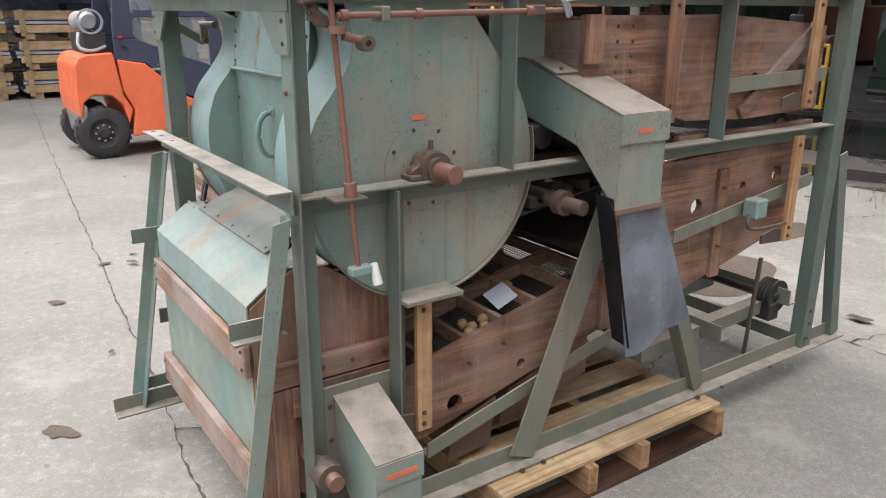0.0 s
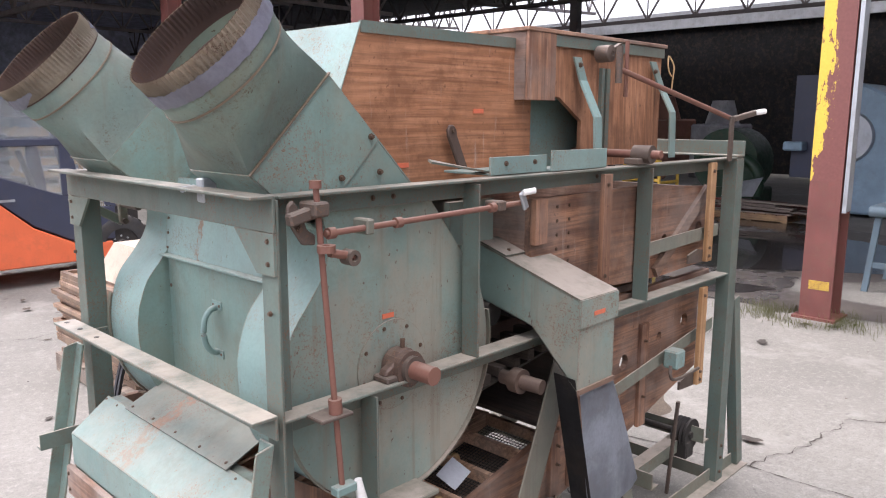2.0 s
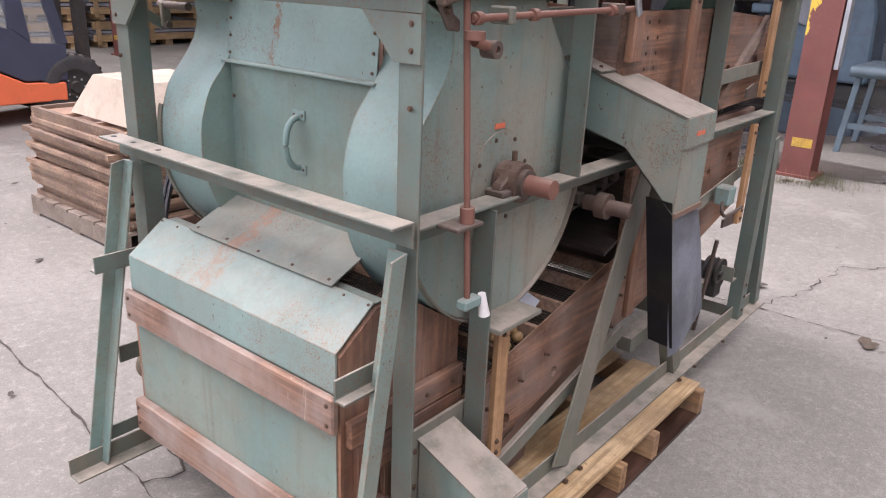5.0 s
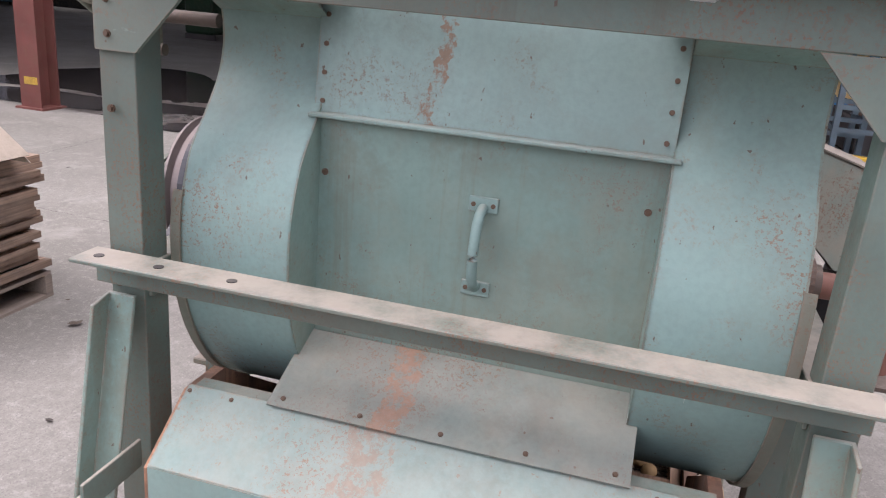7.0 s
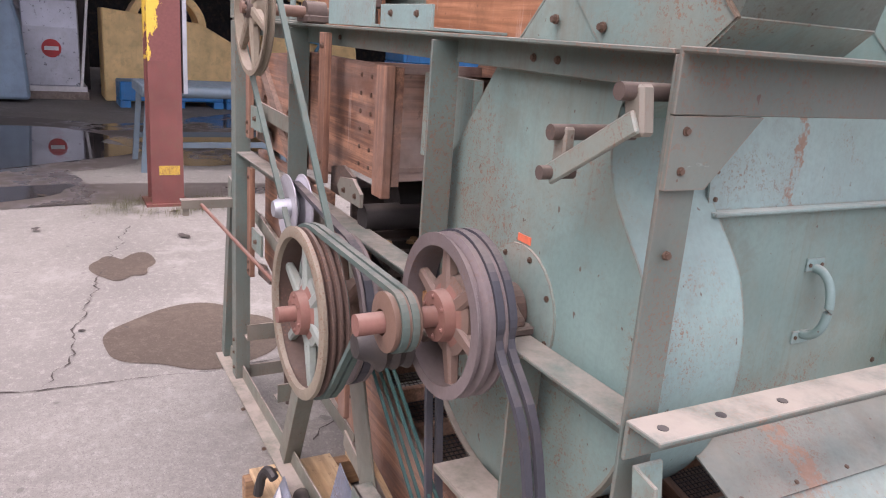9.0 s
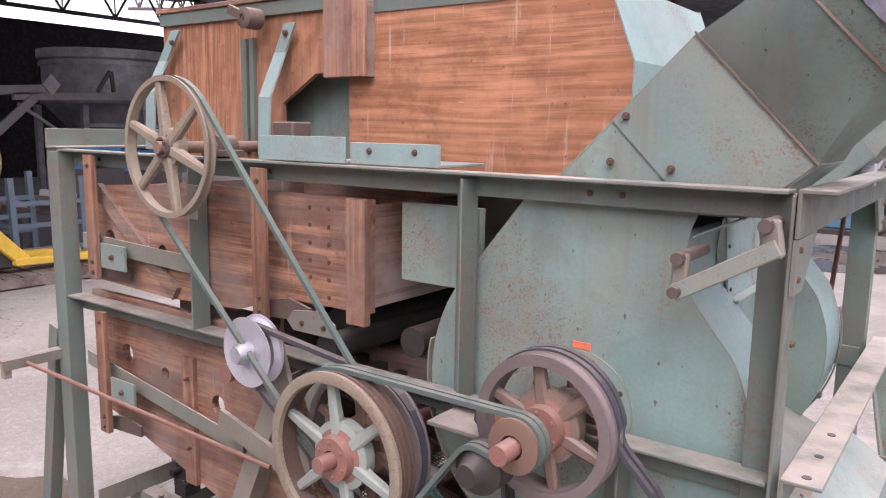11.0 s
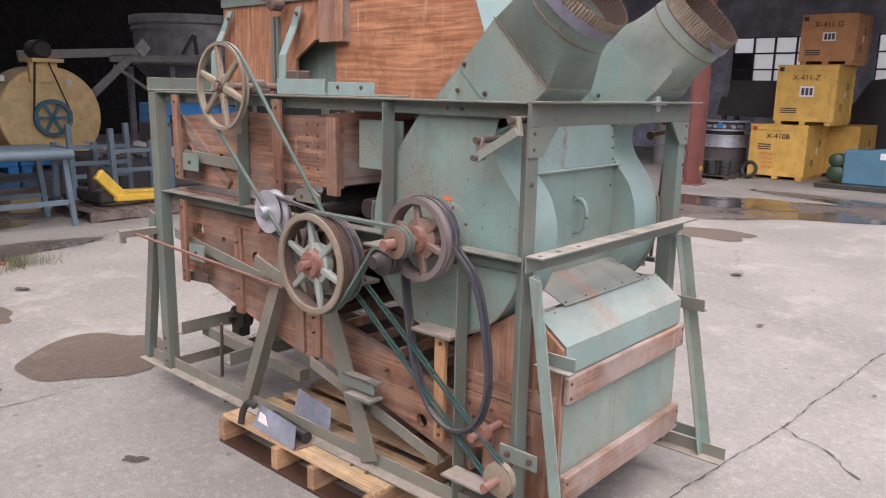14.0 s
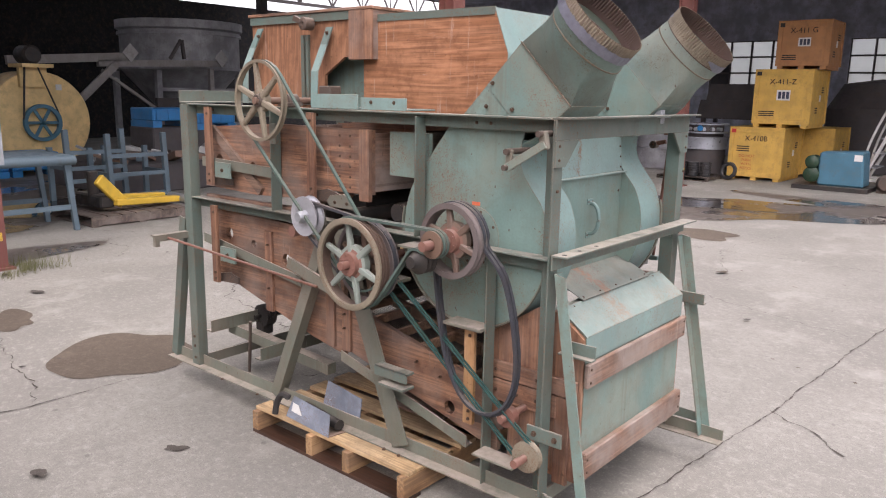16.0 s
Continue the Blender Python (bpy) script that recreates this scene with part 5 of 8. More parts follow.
# control rods on the other side
part("control_rod", rod((0.072, -0.026, 1.440), (0.118, -0.030, 0.815), 0.0062, 12), RED_RUST, cleaner, "rusty red upright control rod", smooth=True)
part("rod_head", rod((0.072, -0.026, 1.425), (0.072, -0.026, 1.440), 0.012, 12), RED_RUST, cleaner, smooth=True)
part("rod_joint", rod((0.1065, -0.029, 0.975), (0.105, -0.029, 1.005), 0.014, 12), RED_RUST, cleaner, smooth=True)
part("rod_guide", box(0.06, 0.14, -0.045, 0.01, 0.966, 0.974), IRON, cleaner, bevel=0.002)
part("rod_guide", box(0.056, 0.092, -0.045, 0.008, 1.372, 1.40), IRON, cleaner, bevel=0.004)
part("rod_guide", beam((0.012, -0.02, 1.368), (0.080, -0.02, 1.383), 0.022, 0.024), IRON, cleaner, bevel=0.004)
part("rod_plate", plate([(0.018, 1.395), (0.030, 1.405), (0.048, 1.380), (0.062, 1.345), (0.080, 1.335), (0.080, 1.315), (0.050, 1.318), (0.028, 1.350), (0.016, 1.375)], -0.014, -0.004), IRON, cleaner, bevel=0.003)
part("rod_guide", lathe((0.080, -0.045, 1.305), (0, 0, 1), [(0.008, 0), (0.018, 0), (0.018, 0.014), (0.008, 0.014)], 14), RED_RUST, cleaner, smooth=True)
part("rod_guide", lathe((0.150, -0.045, 1.285), (0, 1, 0), [(0.007, 0), (0.016, 0), (0.016, 0.03), (0.007, 0.03)], 14), IRON, cleaner, smooth=True)
part("rod_plate_bolt", bolt((0.040, -0.016, 1.350), (0, -1, 0), 0.008, 0.008), BOLT, cleaner)
part("rod_guide", rod((0.10, -0.03, 1.30), (0.165, -0.03, 1.285), 0.009, 10), RED_RUST, cleaner, smooth=True)
part("rod_tip", box(0.095, 0.148, -0.045, -0.02, 0.800, 0.820), GREEN_LIGHT, cleaner, bevel=0.003)
part("rod_tip", rod((0.158, -0.045, 0.775), (0.152, -0.04, 0.822), 0.012, 12, None, 0.008), WHITE, cleaner, "white plastic knob", smooth=True)
part("control_rod", rod((0.088, -0.032, 1.338), (0.706, -0.028, 1.350), 0.0066, 12), RED_RUST, cleaner, "rusty red level control rod", smooth=True)
for x in (0.094, 0.27, 0.575):
    part("rod_collar", rod((x, -0.032, 1.338 + (x - 0.088) * 0.0194), (x + 0.016, -0.032, 1.3383 + (x - 0.088) * 0.0194), 0.0115, 12), RED_RUST, cleaner, smooth=True)
part("rod_bracket", box(0.186, 0.206, -0.042, 0.005, 1.326, 1.357), GREEN_DUST, cleaner, bevel=0.003)
part("rod_bracket", box(0.592, 0.622, -0.045, 0.0, 1.338, 1.362), IRON, cleaner, bevel=0.003)
part("crank", beam((0.704, -0.04, 1.335), (0.684, -0.04, 1.378), 0.009, 0.02, up=(1, 0, 0)), GALV, cleaner, bevel=0.003)
part("crank_knob", rod((0.684, -0.045, 1.376), (0.714, -0.058, 1.381), 0.0078, 12), WHITE, cleaner, "white plastic crank knob", smooth=True)
# long rod to the hopper
part("control_rod", rod((1.33, 0.085, 1.700), (1.965, 0.0, 1.553), 0.0085, 12), RED_RUST, cleaner, smooth=True)
part("rod_joint", rod((1.325, 0.088, 1.66), (1.325, 0.088, 1.77), 0.011, 10), IRON, cleaner, smooth=True)
part("rod_stand", box(1.935, 1.967, -0.012, -0.004, ZT - 0.01, 1.562), IRON, cleaner, bevel=0.002)
part("crank", beam((1.965, -0.004, 1.550), (2.13, -0.02, 1.575), 0.018, 0.02), IRON, cleaner, bevel=0.003)
part("crank_knob", rod((2.12, -0.02, 1.574), (2.165, -0.04, 1.580), 0.010, 12), WHITE, cleaner, smooth=True)
part("hand_lever", plate([(0.728, 1.412), (0.680, 1.505), (0.677, 1.524), (0.686, 1.536), (0.701, 1.536), (0.712, 1.524), (0.714, 1.510), (0.760, 1.418)], 0.200, 0.210), RUST_DARK, cleaner, "dark worn iron hand lever", bevel=0.003)
part("lever_bolt", bolt((0.696, 0.200, 1.520), (0, -1, 0), 0.007, 0.006), BOLT, cleaner)
part("lever_base", quad_sheet((0.45, 0.04, 1.452), (0.70, 0.05, 1.415), (0.70, 0.10, 1.418), (0.47, 0.07, 1.456), 0.005), GREEN_FRAME, cleaner)
part("short_shaft", rod((0.785, -0.045, 0.857), (0.77, 0.08, 0.862), 0.020, 16), RUST_DARK, cleaner, smooth=True)
part("short_shaft_bearing", lathe((0.778, 0.015, 0.859), (0, 1, 0), [(0.020, 0), (0.034, 0), (0.034, 0.03), (0.020, 0.03)], 18), RUST_DARK, cleaner, smooth=True)
part("spring_clip", box(1.60, 1.66, -0.025, 0.03, 0.70, 0.765), GREEN_LIGHT, cleaner, bevel=0.006)
part("spring_clip", pipe_line(spline([(1.58, -0.01, 0.72), (1.57, -0.02, 0.68), (1.64, -0.02, 0.665), (1.80, -0.01, 0.66)], 5), 0.006, 8), IRON, cleaner, smooth=True)

# outlet chute over the rail
DX0, DX1 = 0.784, 0.951
left = [(0.26, 1.237), (-0.154, 1.108), (-0.154, 0.872), (-0.128, 0.896), (-0.005, 1.016), (0.15, 1.057), (0.24, 1.080)]
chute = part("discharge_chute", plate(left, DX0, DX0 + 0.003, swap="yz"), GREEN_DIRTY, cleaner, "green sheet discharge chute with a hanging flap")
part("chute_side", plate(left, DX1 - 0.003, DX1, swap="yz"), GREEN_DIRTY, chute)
part("chute_top", quad_sheet((DX0 - 0.003, -0.158, 1.109), (DX1 + 0.003, -0.158, 1.109), (DX1 + 0.003, 0.27, 1.242), (DX0 - 0.003, 0.27, 1.242), 0.004), GREEN_DUST, chute)
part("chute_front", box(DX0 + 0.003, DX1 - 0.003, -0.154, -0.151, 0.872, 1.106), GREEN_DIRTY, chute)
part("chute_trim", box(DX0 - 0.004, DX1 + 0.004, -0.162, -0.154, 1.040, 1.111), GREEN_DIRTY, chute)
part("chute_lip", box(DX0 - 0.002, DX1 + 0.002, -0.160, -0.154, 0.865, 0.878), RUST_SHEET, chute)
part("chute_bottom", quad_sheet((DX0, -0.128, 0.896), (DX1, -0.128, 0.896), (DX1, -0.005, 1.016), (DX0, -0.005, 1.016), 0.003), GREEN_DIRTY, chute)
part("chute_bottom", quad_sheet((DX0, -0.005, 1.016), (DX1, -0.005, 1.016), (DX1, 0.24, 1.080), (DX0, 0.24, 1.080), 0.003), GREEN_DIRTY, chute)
part("label", box(0.838, 0.888, -0.1635, -0.162, 1.064, 1.075), ORANGE, chute, "orange paper label with unreadable print")
part("chute_lug", quad_sheet((DX0 - 0.006, 0.08, 1.190), (DX1 - 0.02, 0.08, 1.190), (DX1 - 0.02, 0.18, 1.221), (DX0 - 0.006, 0.18, 1.221), 0.005), GREEN_DUST, chute)
part("chute_bolt", bolt((0.815, 0.10, 1.199), (0, 0, 1), 0.008, 0.010, bolt((0.875, 0.11, 1.202), (0, 0, 1), 0.008, 0.010, bolt((0.90, 0.15, 1.214), (0, 0, 1), 0.008, 0.010))), BOLT, chute)
part("hanger_plate", plate([(0.893, 1.215), (0.930, 1.215), (0.922, 1.285), (0.902, 1.285)], 0.165, 0.171), GREEN_DUST, chute)
part("hanger_bolt", bolt((0.912, 0.165, 1.25), (0, -1, 0), 0.009, 0.009), BOLT, chute)
bm = bmesh.new()
rows = []
for i in range(10):
    f = i / 9
    row = []
    for j in range(8):
        g = j / 7
        x = (0.806 + 0.035 * f) + g * (0.155 + 0.135 * f)
        y = -0.146 - 0.03 * f + 0.008 * math.sin(g * 5 + f * 3) * f + 0.02 * g * f
        z = 0.876 - (0.405 - 0.05 * g) * f - 0.012 * math.sin(g * 9) * f * f
        row.append(bm.verts.new((x, y, z)))
    rows.append(row)
for a, b in zip(rows, rows[1:]):
    for j in range(7):
        bm.faces.new((a[j], a[j + 1], b[j + 1], b[j]))
bmesh.ops.solidify(bm, geom=bm.faces[:], thickness=0.003)
part("flap", bm, FLAP, chute, "scuffed grey hanging flap", smooth=True)
bm = bmesh.new()
rows = []
for i in range(8):
    f = i / 7
    rows.append([bm.verts.new((0.779 + 0.07 * f + 0.004 * j, -0.15 + 0.075 * j / 3 - 0.03 * f, 0.905 - 0.41 * f)) for j in range(4)])
for a, b in zip(rows, rows[1:]):
    for j in range(3):
        bm.faces.new((a[j], a[j + 1], b[j + 1], b[j]))
bmesh.ops.solidify(bm, geom=bm.faces[:], thickness=0.003)
part("flap_edge", bm, RUBBER, chute, "black rubber strip")

# lower front outlet
sp = [(0.05, 0.470), (-0.145, 0.391), (-0.145, 0.16), (-0.09, 0.14), (0.05, 0.30)]
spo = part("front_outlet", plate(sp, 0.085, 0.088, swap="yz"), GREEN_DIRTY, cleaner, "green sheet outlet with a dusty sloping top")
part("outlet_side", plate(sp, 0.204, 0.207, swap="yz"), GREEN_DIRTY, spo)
part("outlet_top", quad_sheet((0.083, -0.148, 0.392), (0.209, -0.148, 0.392), (0.209, 0.06, 0.476), (0.083, 0.06, 0.476), 0.003), GREEN_DUST, spo)
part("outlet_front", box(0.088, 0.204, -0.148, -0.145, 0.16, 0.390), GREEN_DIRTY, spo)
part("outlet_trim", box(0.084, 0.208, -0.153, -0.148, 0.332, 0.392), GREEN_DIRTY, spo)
part("label", box(0.108, 0.190, -0.155, -0.153, 0.352, 0.364), ORANGE, spo, "orange paper label with unreadable print")
part("outlet_flange", box(0.06, 0.25, 0.055, 0.063, 0.25, 0.50), GREEN_DUST, spo)
part("outlet_bolt", bolt((0.075, 0.055, 0.45), (0, -1, 0), 0.008, 0.006, bolt((0.075, 0.055, 0.36), (0, -1, 0), 0.008, 0.006)), BOLT, spo)

# rear reel and small motor parts
part("reel", lathe((1.93, 0.66, 0.34), (0, 1, 0), [(0.012, -0.03), (0.058, -0.03), (0.058, -0.02), (0.048, -0.012), (0.058, -0.004), (0.048, 0.004), (0.058, 0.012), (0.048, 0.02), (0.058, 0.03), (0.012, 0.034)], 26), DARK_IRON, cleaner, "black grooved reel", smooth=True)
part("reel", lathe((1.96, 0.10, 0.33), (0, 1, 0), [(0.012, -0.03), (0.062, -0.03), (0.062, -0.02), (0.05, -0.012), (0.062, -0.004), (0.05, 0.004), (0.062, 0.012), (0.05, 0.02), (0.062, 0.03), (0.012, 0.034)], 26), DARK_IRON, cleaner, "black grooved reel", smooth=True)
for y in (0.10, 0.66):
    part("reel_stand", box(1.91, 1.97, y - 0.035, y + 0.035, 0.24, 0.31), DARK_IRON, cleaner, bevel=0.006)
part("reel_shaft", rod((1.94, 0.06, 0.335), (1.94, 0.72, 0.335), 0.013, 12), DARK_IRON, cleaner)
part("brace_rod", rod((1.83, 0.10, 0.12), (1.78, 0.05, 0.52), 0.008, 8), IRON, cleaner)
part("brace_rod", rod((1.80, 0.86, 0.12), (1.72, 0.90, 0.40), 0.008, 8), IRON, cleaner)
part("wheel_support", box(0.57, 0.74, 0.985, 1.03, 0.455, 0.465), GREEN_FRAME, cleaner, bevel=0.002)
part("wheel_support", box(0.57, 0.74, 1.022, 1.03, 0.425, 0.465), GREEN_FRAME, cleaner, bevel=0.002)
for y in (W + 0.004,):
    part("tie_plate", box(-0.085, 0.05, y, y + 0.008, 0.37, 0.42), GREEN_FRAME, cleaner, bevel=0.002)
    part("tie_bolt", bolt((-0.06, y + (0.008 if y > 0 else 0), 0.395), (0, 1 if y > 0 else -1, 0), 0.012, 0.012, bolt((0.02, y + (0.008 if y > 0 else 0), 0.395), (0, 1 if y > 0 else -1, 0), 0.012, 0.012)), BOLT, cleaner)
part("clamp", box(-0.012, 0.02, 0.24, 0.27, ZT - 0.03, ZT + 0.02), GALV, cleaner, bevel=0.003)
part("clamp_screw", rod((-0.045, 0.265, ZT - 0.002), (0.0, 0.30, ZT - 0.002), 0.006, 8), GALV, cleaner)

# clamps and small brackets on the drive side
for x, z in ((1.775, 1.120), (1.76, 0.73)):
    cl = part("clamp_plate", box(x - 0.06, x + 0.06, 0.976, 0.984, z - 0.035, z + 0.035), GREEN, cleaner, bevel=0.001)
    part("clamp_bolt", bolt((x, 0.984, z), (0, 1, 0), 0.010, 0.012), BOLT, cl)
part("bracket_plate", plate([(0.93, 1.03), (1.06, 1.03), (1.08, 1.05), (1.06, 1.075), (0.98, 1.085), (0.93, 1.06)], 0.955, 0.963), GREEN_DUST, cleaner)
part("bracket_bolt", bolt((0.96, 0.963, 1.05), (0, 1, 0), 0.008, 0.008, bolt((1.03, 0.963, 1.05), (0, 1, 0), 0.008, 0.008)), BOLT, cleaner)
part("post_plate", box(1.36, 1.395, 0.99, 0.996, 1.26, 1.345), GREEN_DUST, cleaner, bevel=0.001)
part("yoke", box(1.10, 1.17, 0.86, 0.92, 1.455, 1.50), IRON, cleaner, bevel=0.004)
part("yoke", box(1.12, 1.15, 0.86, 0.92, ZT + 0.003, 1.455), IRON, cleaner, bevel=0.004)
part("post_foot", box(0.57, 0.70, 0.985, 1.05, 0.40, 0.41), GREEN_FRAME, cleaner, bevel=0.001)

# true length of the machine
cleaner.location.x, cleaner.scale.x = 0.982, 0.982

# ---- ground and buildings ----
def concrete(name, base, dark, bumpiness=0.4, rough=0.88):
    m, t, p = shader(name)
    v = coords(t)
    a, b, c3 = noise_tex(t, v, 0.55, 6, 0.6), noise_tex(t, v, 3.2, 6, 0.65), noise_tex(t, v, 60, 4, 0.7)
    col = blend(t, ramp(t, a, 0.32, 0.68), dark, base)
    col = blend(t, ramp(t, b, 0.52, 0.75, 0, 0.45), col, tuple(x * 0.72 for x in base))
    col = blend(t, ramp(t, c3, 0.35, 0.65, 0, 0.45), col, tuple(x * 0.6 for x in base))
    pits = ramp(t, noise_tex(t, v, 170, 3, 0.6), 0.56, 0.66, 0, 0.7)
    col = blend(t, pits, col, tuple(x * 0.42 for x in base))
    grit = ramp(t, noise_tex(t, v, 130, 3, 0.6), 0.42, 0.30, 0, 0.55)
    col = blend(t, grit, col, tuple(min(1, x * 1.5) for x in base))
    mottle = noise_tex(t, coords(t, rot=(0, 0, 15)), 24, 8, 0.8)
    col = blend(t, ramp(t, mottle, 0.53, 0.60, 0, 0.4), col, tuple(x * 0.58 for x in base))
    col = blend(t, ramp(t, mottle, 0.46, 0.40, 0, 0.35), col, tuple(min(1, x * 1.4) for x in base))
    pale = noise_tex(t, coords(t, rot=(0, 0, 40)), 1.7, 7, 0.72)
    col = blend(t, ramp(t, pale, 0.52, 0.68, 0, 0.5), col, tuple(min(1, x * 1.25) for x in base))
    wash = noise_tex(t, coords(t, (1, 0.35, 1), (0, 0, 25)), 2.1, 7, 0.7)
    col = blend(t, ramp(t, wash, 0.5, 0.7, 0, 0.4), col, tuple(x * 0.62 for x in base))
    spots = ramp(t, noise_tex(t, v, 9, 2, 0.4), 0.735, 0.76, 0, 0.5)
    col = blend(t, spots, col, tuple(x * 0.35 for x in base))
    t.links.new(col, p.inputs["Base Color"])
    p.inputs["Roughness"].default_value = rough
    bump(t, p, blend(t, 0.5, b, c3), bumpiness, 0.004)
    return m


def wet(name, base, lo, hi):
    m, t, p = shader(name)
    v = coords(t)
    n = noise_tex(t, v, 0.9, 5, 0.6)
    f = noise_tex(t, v, 7, 4)
    col = blend(t, ramp(t, n, 0.35, 0.65), base, tuple(x * 1.8 for x in base))
    t.links.new(blend(t, ramp(t, f, 0.4, 0.7, 0, 0.4), col, tuple(x * 1.5 for x in base)), p.inputs["Base Color"])
    t.links.new(ramp(t, n, 0.42, 0.58, lo, hi), p.inputs["Roughness"])
    return m


CONCRETE = concrete("yard_concrete", (0.288, 0.273, 0.243), (0.196, 0.186, 0.163))
CRACK = concrete("dark_joint", (0.085, 0.072, 0.06), (0.055, 0.047, 0.04))
STAIN = concrete("oil_stain", (0.122, 0.095, 0.070), (0.083, 0.064, 0.047))
PUDDLE = wet("standing_water", (0.026, 0.023, 0.022), 0.01, 0.12)
DAMP = wet("damp_concrete", (0.070, 0.060, 0.052), 0.12, 0.6)
# roof sheet with the shed's gloom in its colour; also the dark panes
GLOOM_SHEET = paint("gloom_dark_sheet", (0.042, 0.041, 0.046), 0.85, spread=0.3, grime=0.4)
# girder steel in a lighter tone, as though daylight reached it
LIT_TRUSS = paint("lit_roof_steel", (0.34, 0.30, 0.28), 0.7, rust=0.3)
# shed sheet paled so that hazy light sits in the colour
HAZE_SHED = paint("haze_paled_shed_sheet", (0.46, 0.48, 0.57), 0.8, spread=0.3, grime=0.4)
# near black in place of the open, unlit depth
UNLIT_DEPTH = paint("unlit_depth_black", (0.011, 0.011, 0.013), 0.9, spread=0.3, grime=0.4)
# girder steel darkened for the gloom; other dark steel shares it
DARK_STEEL = paint("dark_roof_steel", (0.085, 0.075, 0.075), 0.7, rust=0.2)
COL_RED = paint("red_lead_column", (0.17, 0.058, 0.048), 0.6, rust=0.5, dust=0.0, spread=0.2, grime=0.5)
PALE_WALL = paint("pale_sheet_wall", (0.48, 0.50, 0.52), 0.6, grime=0.3)
GRASS = paint("dry_grass", (0.14, 0.15, 0.05), 0.8)


def yellow_over_red():
    m, t, p = shader("peeling_yellow_column")
    v = coords(t)
    n = noise_tex(t, coords(t, (1.6, 1.6, 0.55)), 8.0, 8, 0.75)
    fine = noise_tex(t, v, 50, 3)
    red = blend(t, fine, (0.13, 0.045, 0.04), (0.21, 0.075, 0.06))
    yel = blend(t, fine, (0.60, 0.40, 0.045), (0.75, 0.52, 0.07))
    sep = t.nodes.new("ShaderNodeSeparateXYZ")
    t.links.new(v, sep.inputs[0])
    side = ramp(t, sep.outputs["Y"], -0.12, 0.12, 0.0, 0.34)
    high = ramp(t, sep.outputs["Z"], 1.0, 1.8, 0.0, 0.16)
    cover = mul(t, mul(t, n, side, "ADD"), high, "ADD")
    flake = mul(t, cover, mul(t, noise_tex(t, v, 30, 4, 0.7), 0.12), "ADD")
    t.links.new(blend(t, ramp(t, flake, 0.93, 0.94), red, yel), p.inputs["Base Color"])
    p.inputs["Roughness"].default_value = 0.6
    bump(t, p, n, 0.4, 0.003)
    return m


COL_YELLOW = yellow_over_red()
MARK_YELLOW = paint("chipped_yellow_mark", (0.60, 0.40, 0.05), 0.6, rust=1.6, rust_col=(0.15, 0.055, 0.045))


def dusty_glass():
    m, t, p = shader("dusty_pane_glass")
    n = noise_tex(t, coords(t), 2.5, 5, 0.6)
    t.links.new(blend(t, n, (0.50, 0.52, 0.50), (0.72, 0.74, 0.74)), p.inputs["Base Color"])
    p.inputs["Roughness"].default_value = 0.35
    p.inputs["Transmission Weight"].default_value = 0.75
    return m


bm = bmesh.new()
bmesh.ops.create_grid(bm, x_segments=40, y_segments=40, size=1, matrix=Matrix.Diagonal((400, 400, 1, 1)))
tagged(part("ground", bm, CONCRETE, None), "pale worn concrete yard slab with stains", "ground", kind="structure")


LEVEL = [0]


def blob(name, cx, cy, rx, ry, seed, z, m, label, cat, turn=0.0, rough=0.35):
    rnd = random.Random(seed)
    LEVEL[0] += 1
    z += 0.00012 * LEVEL[0]
    n = 60
    ph = [rnd.uniform(0, 6.28) for _ in range(6)]
    pts = []
    for i in range(n):
        a = 2 * math.pi * i / n
        k = 1 + rough * sum(math.sin(a * (j + 2) + ph[j]) / (j + 2) for j in range(6))
        x, y = rx * k * math.cos(a), ry * k * math.sin(a)
        pts.append((cx + x * math.cos(turn) - y * math.sin(turn), cy + x * math.sin(turn) + y * math.cos(turn)))
    bm = bmesh.new()
    f = bm.faces.new([bm.verts.new((a, b, z)) for a, b in pts])
    bmesh.ops.triangulate(bm, faces=[f])
    bmesh.ops.recalc_face_normals(bm, faces=bm.faces)
    if bm.faces and sum(f.normal.z for f in bm.faces) < 0:
        bmesh.ops.reverse_faces(bm, faces=bm.faces)
    return tagged(part(name, bm, m, None), label, cat, kind="structure")


blob("stain", 2.77, 1.0, 0.36, 0.40, 3, 0.003, STAIN, "dark dried oil stain on the concrete", "stain", 0.25, 0.15)
blob("stain", 3.9, 1.2, 0.25, 0.16, 5, 0.003, STAIN, "dark dried oil stain on the concrete", "stain")
blob("damp_patch", 7.3, 2.2, 1.2, 1.3, 8, 0.003, DAMP, "damp dark patch on the concrete", "stain", 0.3)
blob("damp_patch", 8.0, 3.4, 2.6, 2.8, 9, 0.0035, DAMP, "damp dark patch on the concrete", "stain", 0.1)
blob("damp_patch", 9.2, -0.8, 2.2, 1.6, 10, 0.003, DAMP, "damp dark patch on the concrete", "stain")
blob("damp_patch", 2.7, -7.3, 1.9, 1.2, 12, 0.003, DAMP, "damp dark patch on the concrete", "stain", 0.5)
blob("damp_patch", 2.0, -5.1, 0.5, 0.35, 15, 0.0035, STAIN, "damp dark patch on the concrete", "stain")
blob("damp_patch", 0.3, -8.6, 2.0, 0.7, 16, 0.003, DAMP, "damp dark patch on the concrete", "stain", -0.2)
blob("puddle", 8.35, 3.0, 1.25, 2.7, 21, 0.006, PUDDLE, "still dark puddle of water on the concrete", "puddle", 0.15)
blob("puddle", 7.7, 6.2, 1.4, 2.0, 22, 0.006, PUDDLE, "still dark puddle of water on the concrete", "puddle", 0.4)
blob("damp_patch", 6.0, 3.6, 0.85, 3.0, 31, 0.004, DAMP, "damp dark patch on the concrete", "stain", 0.05)
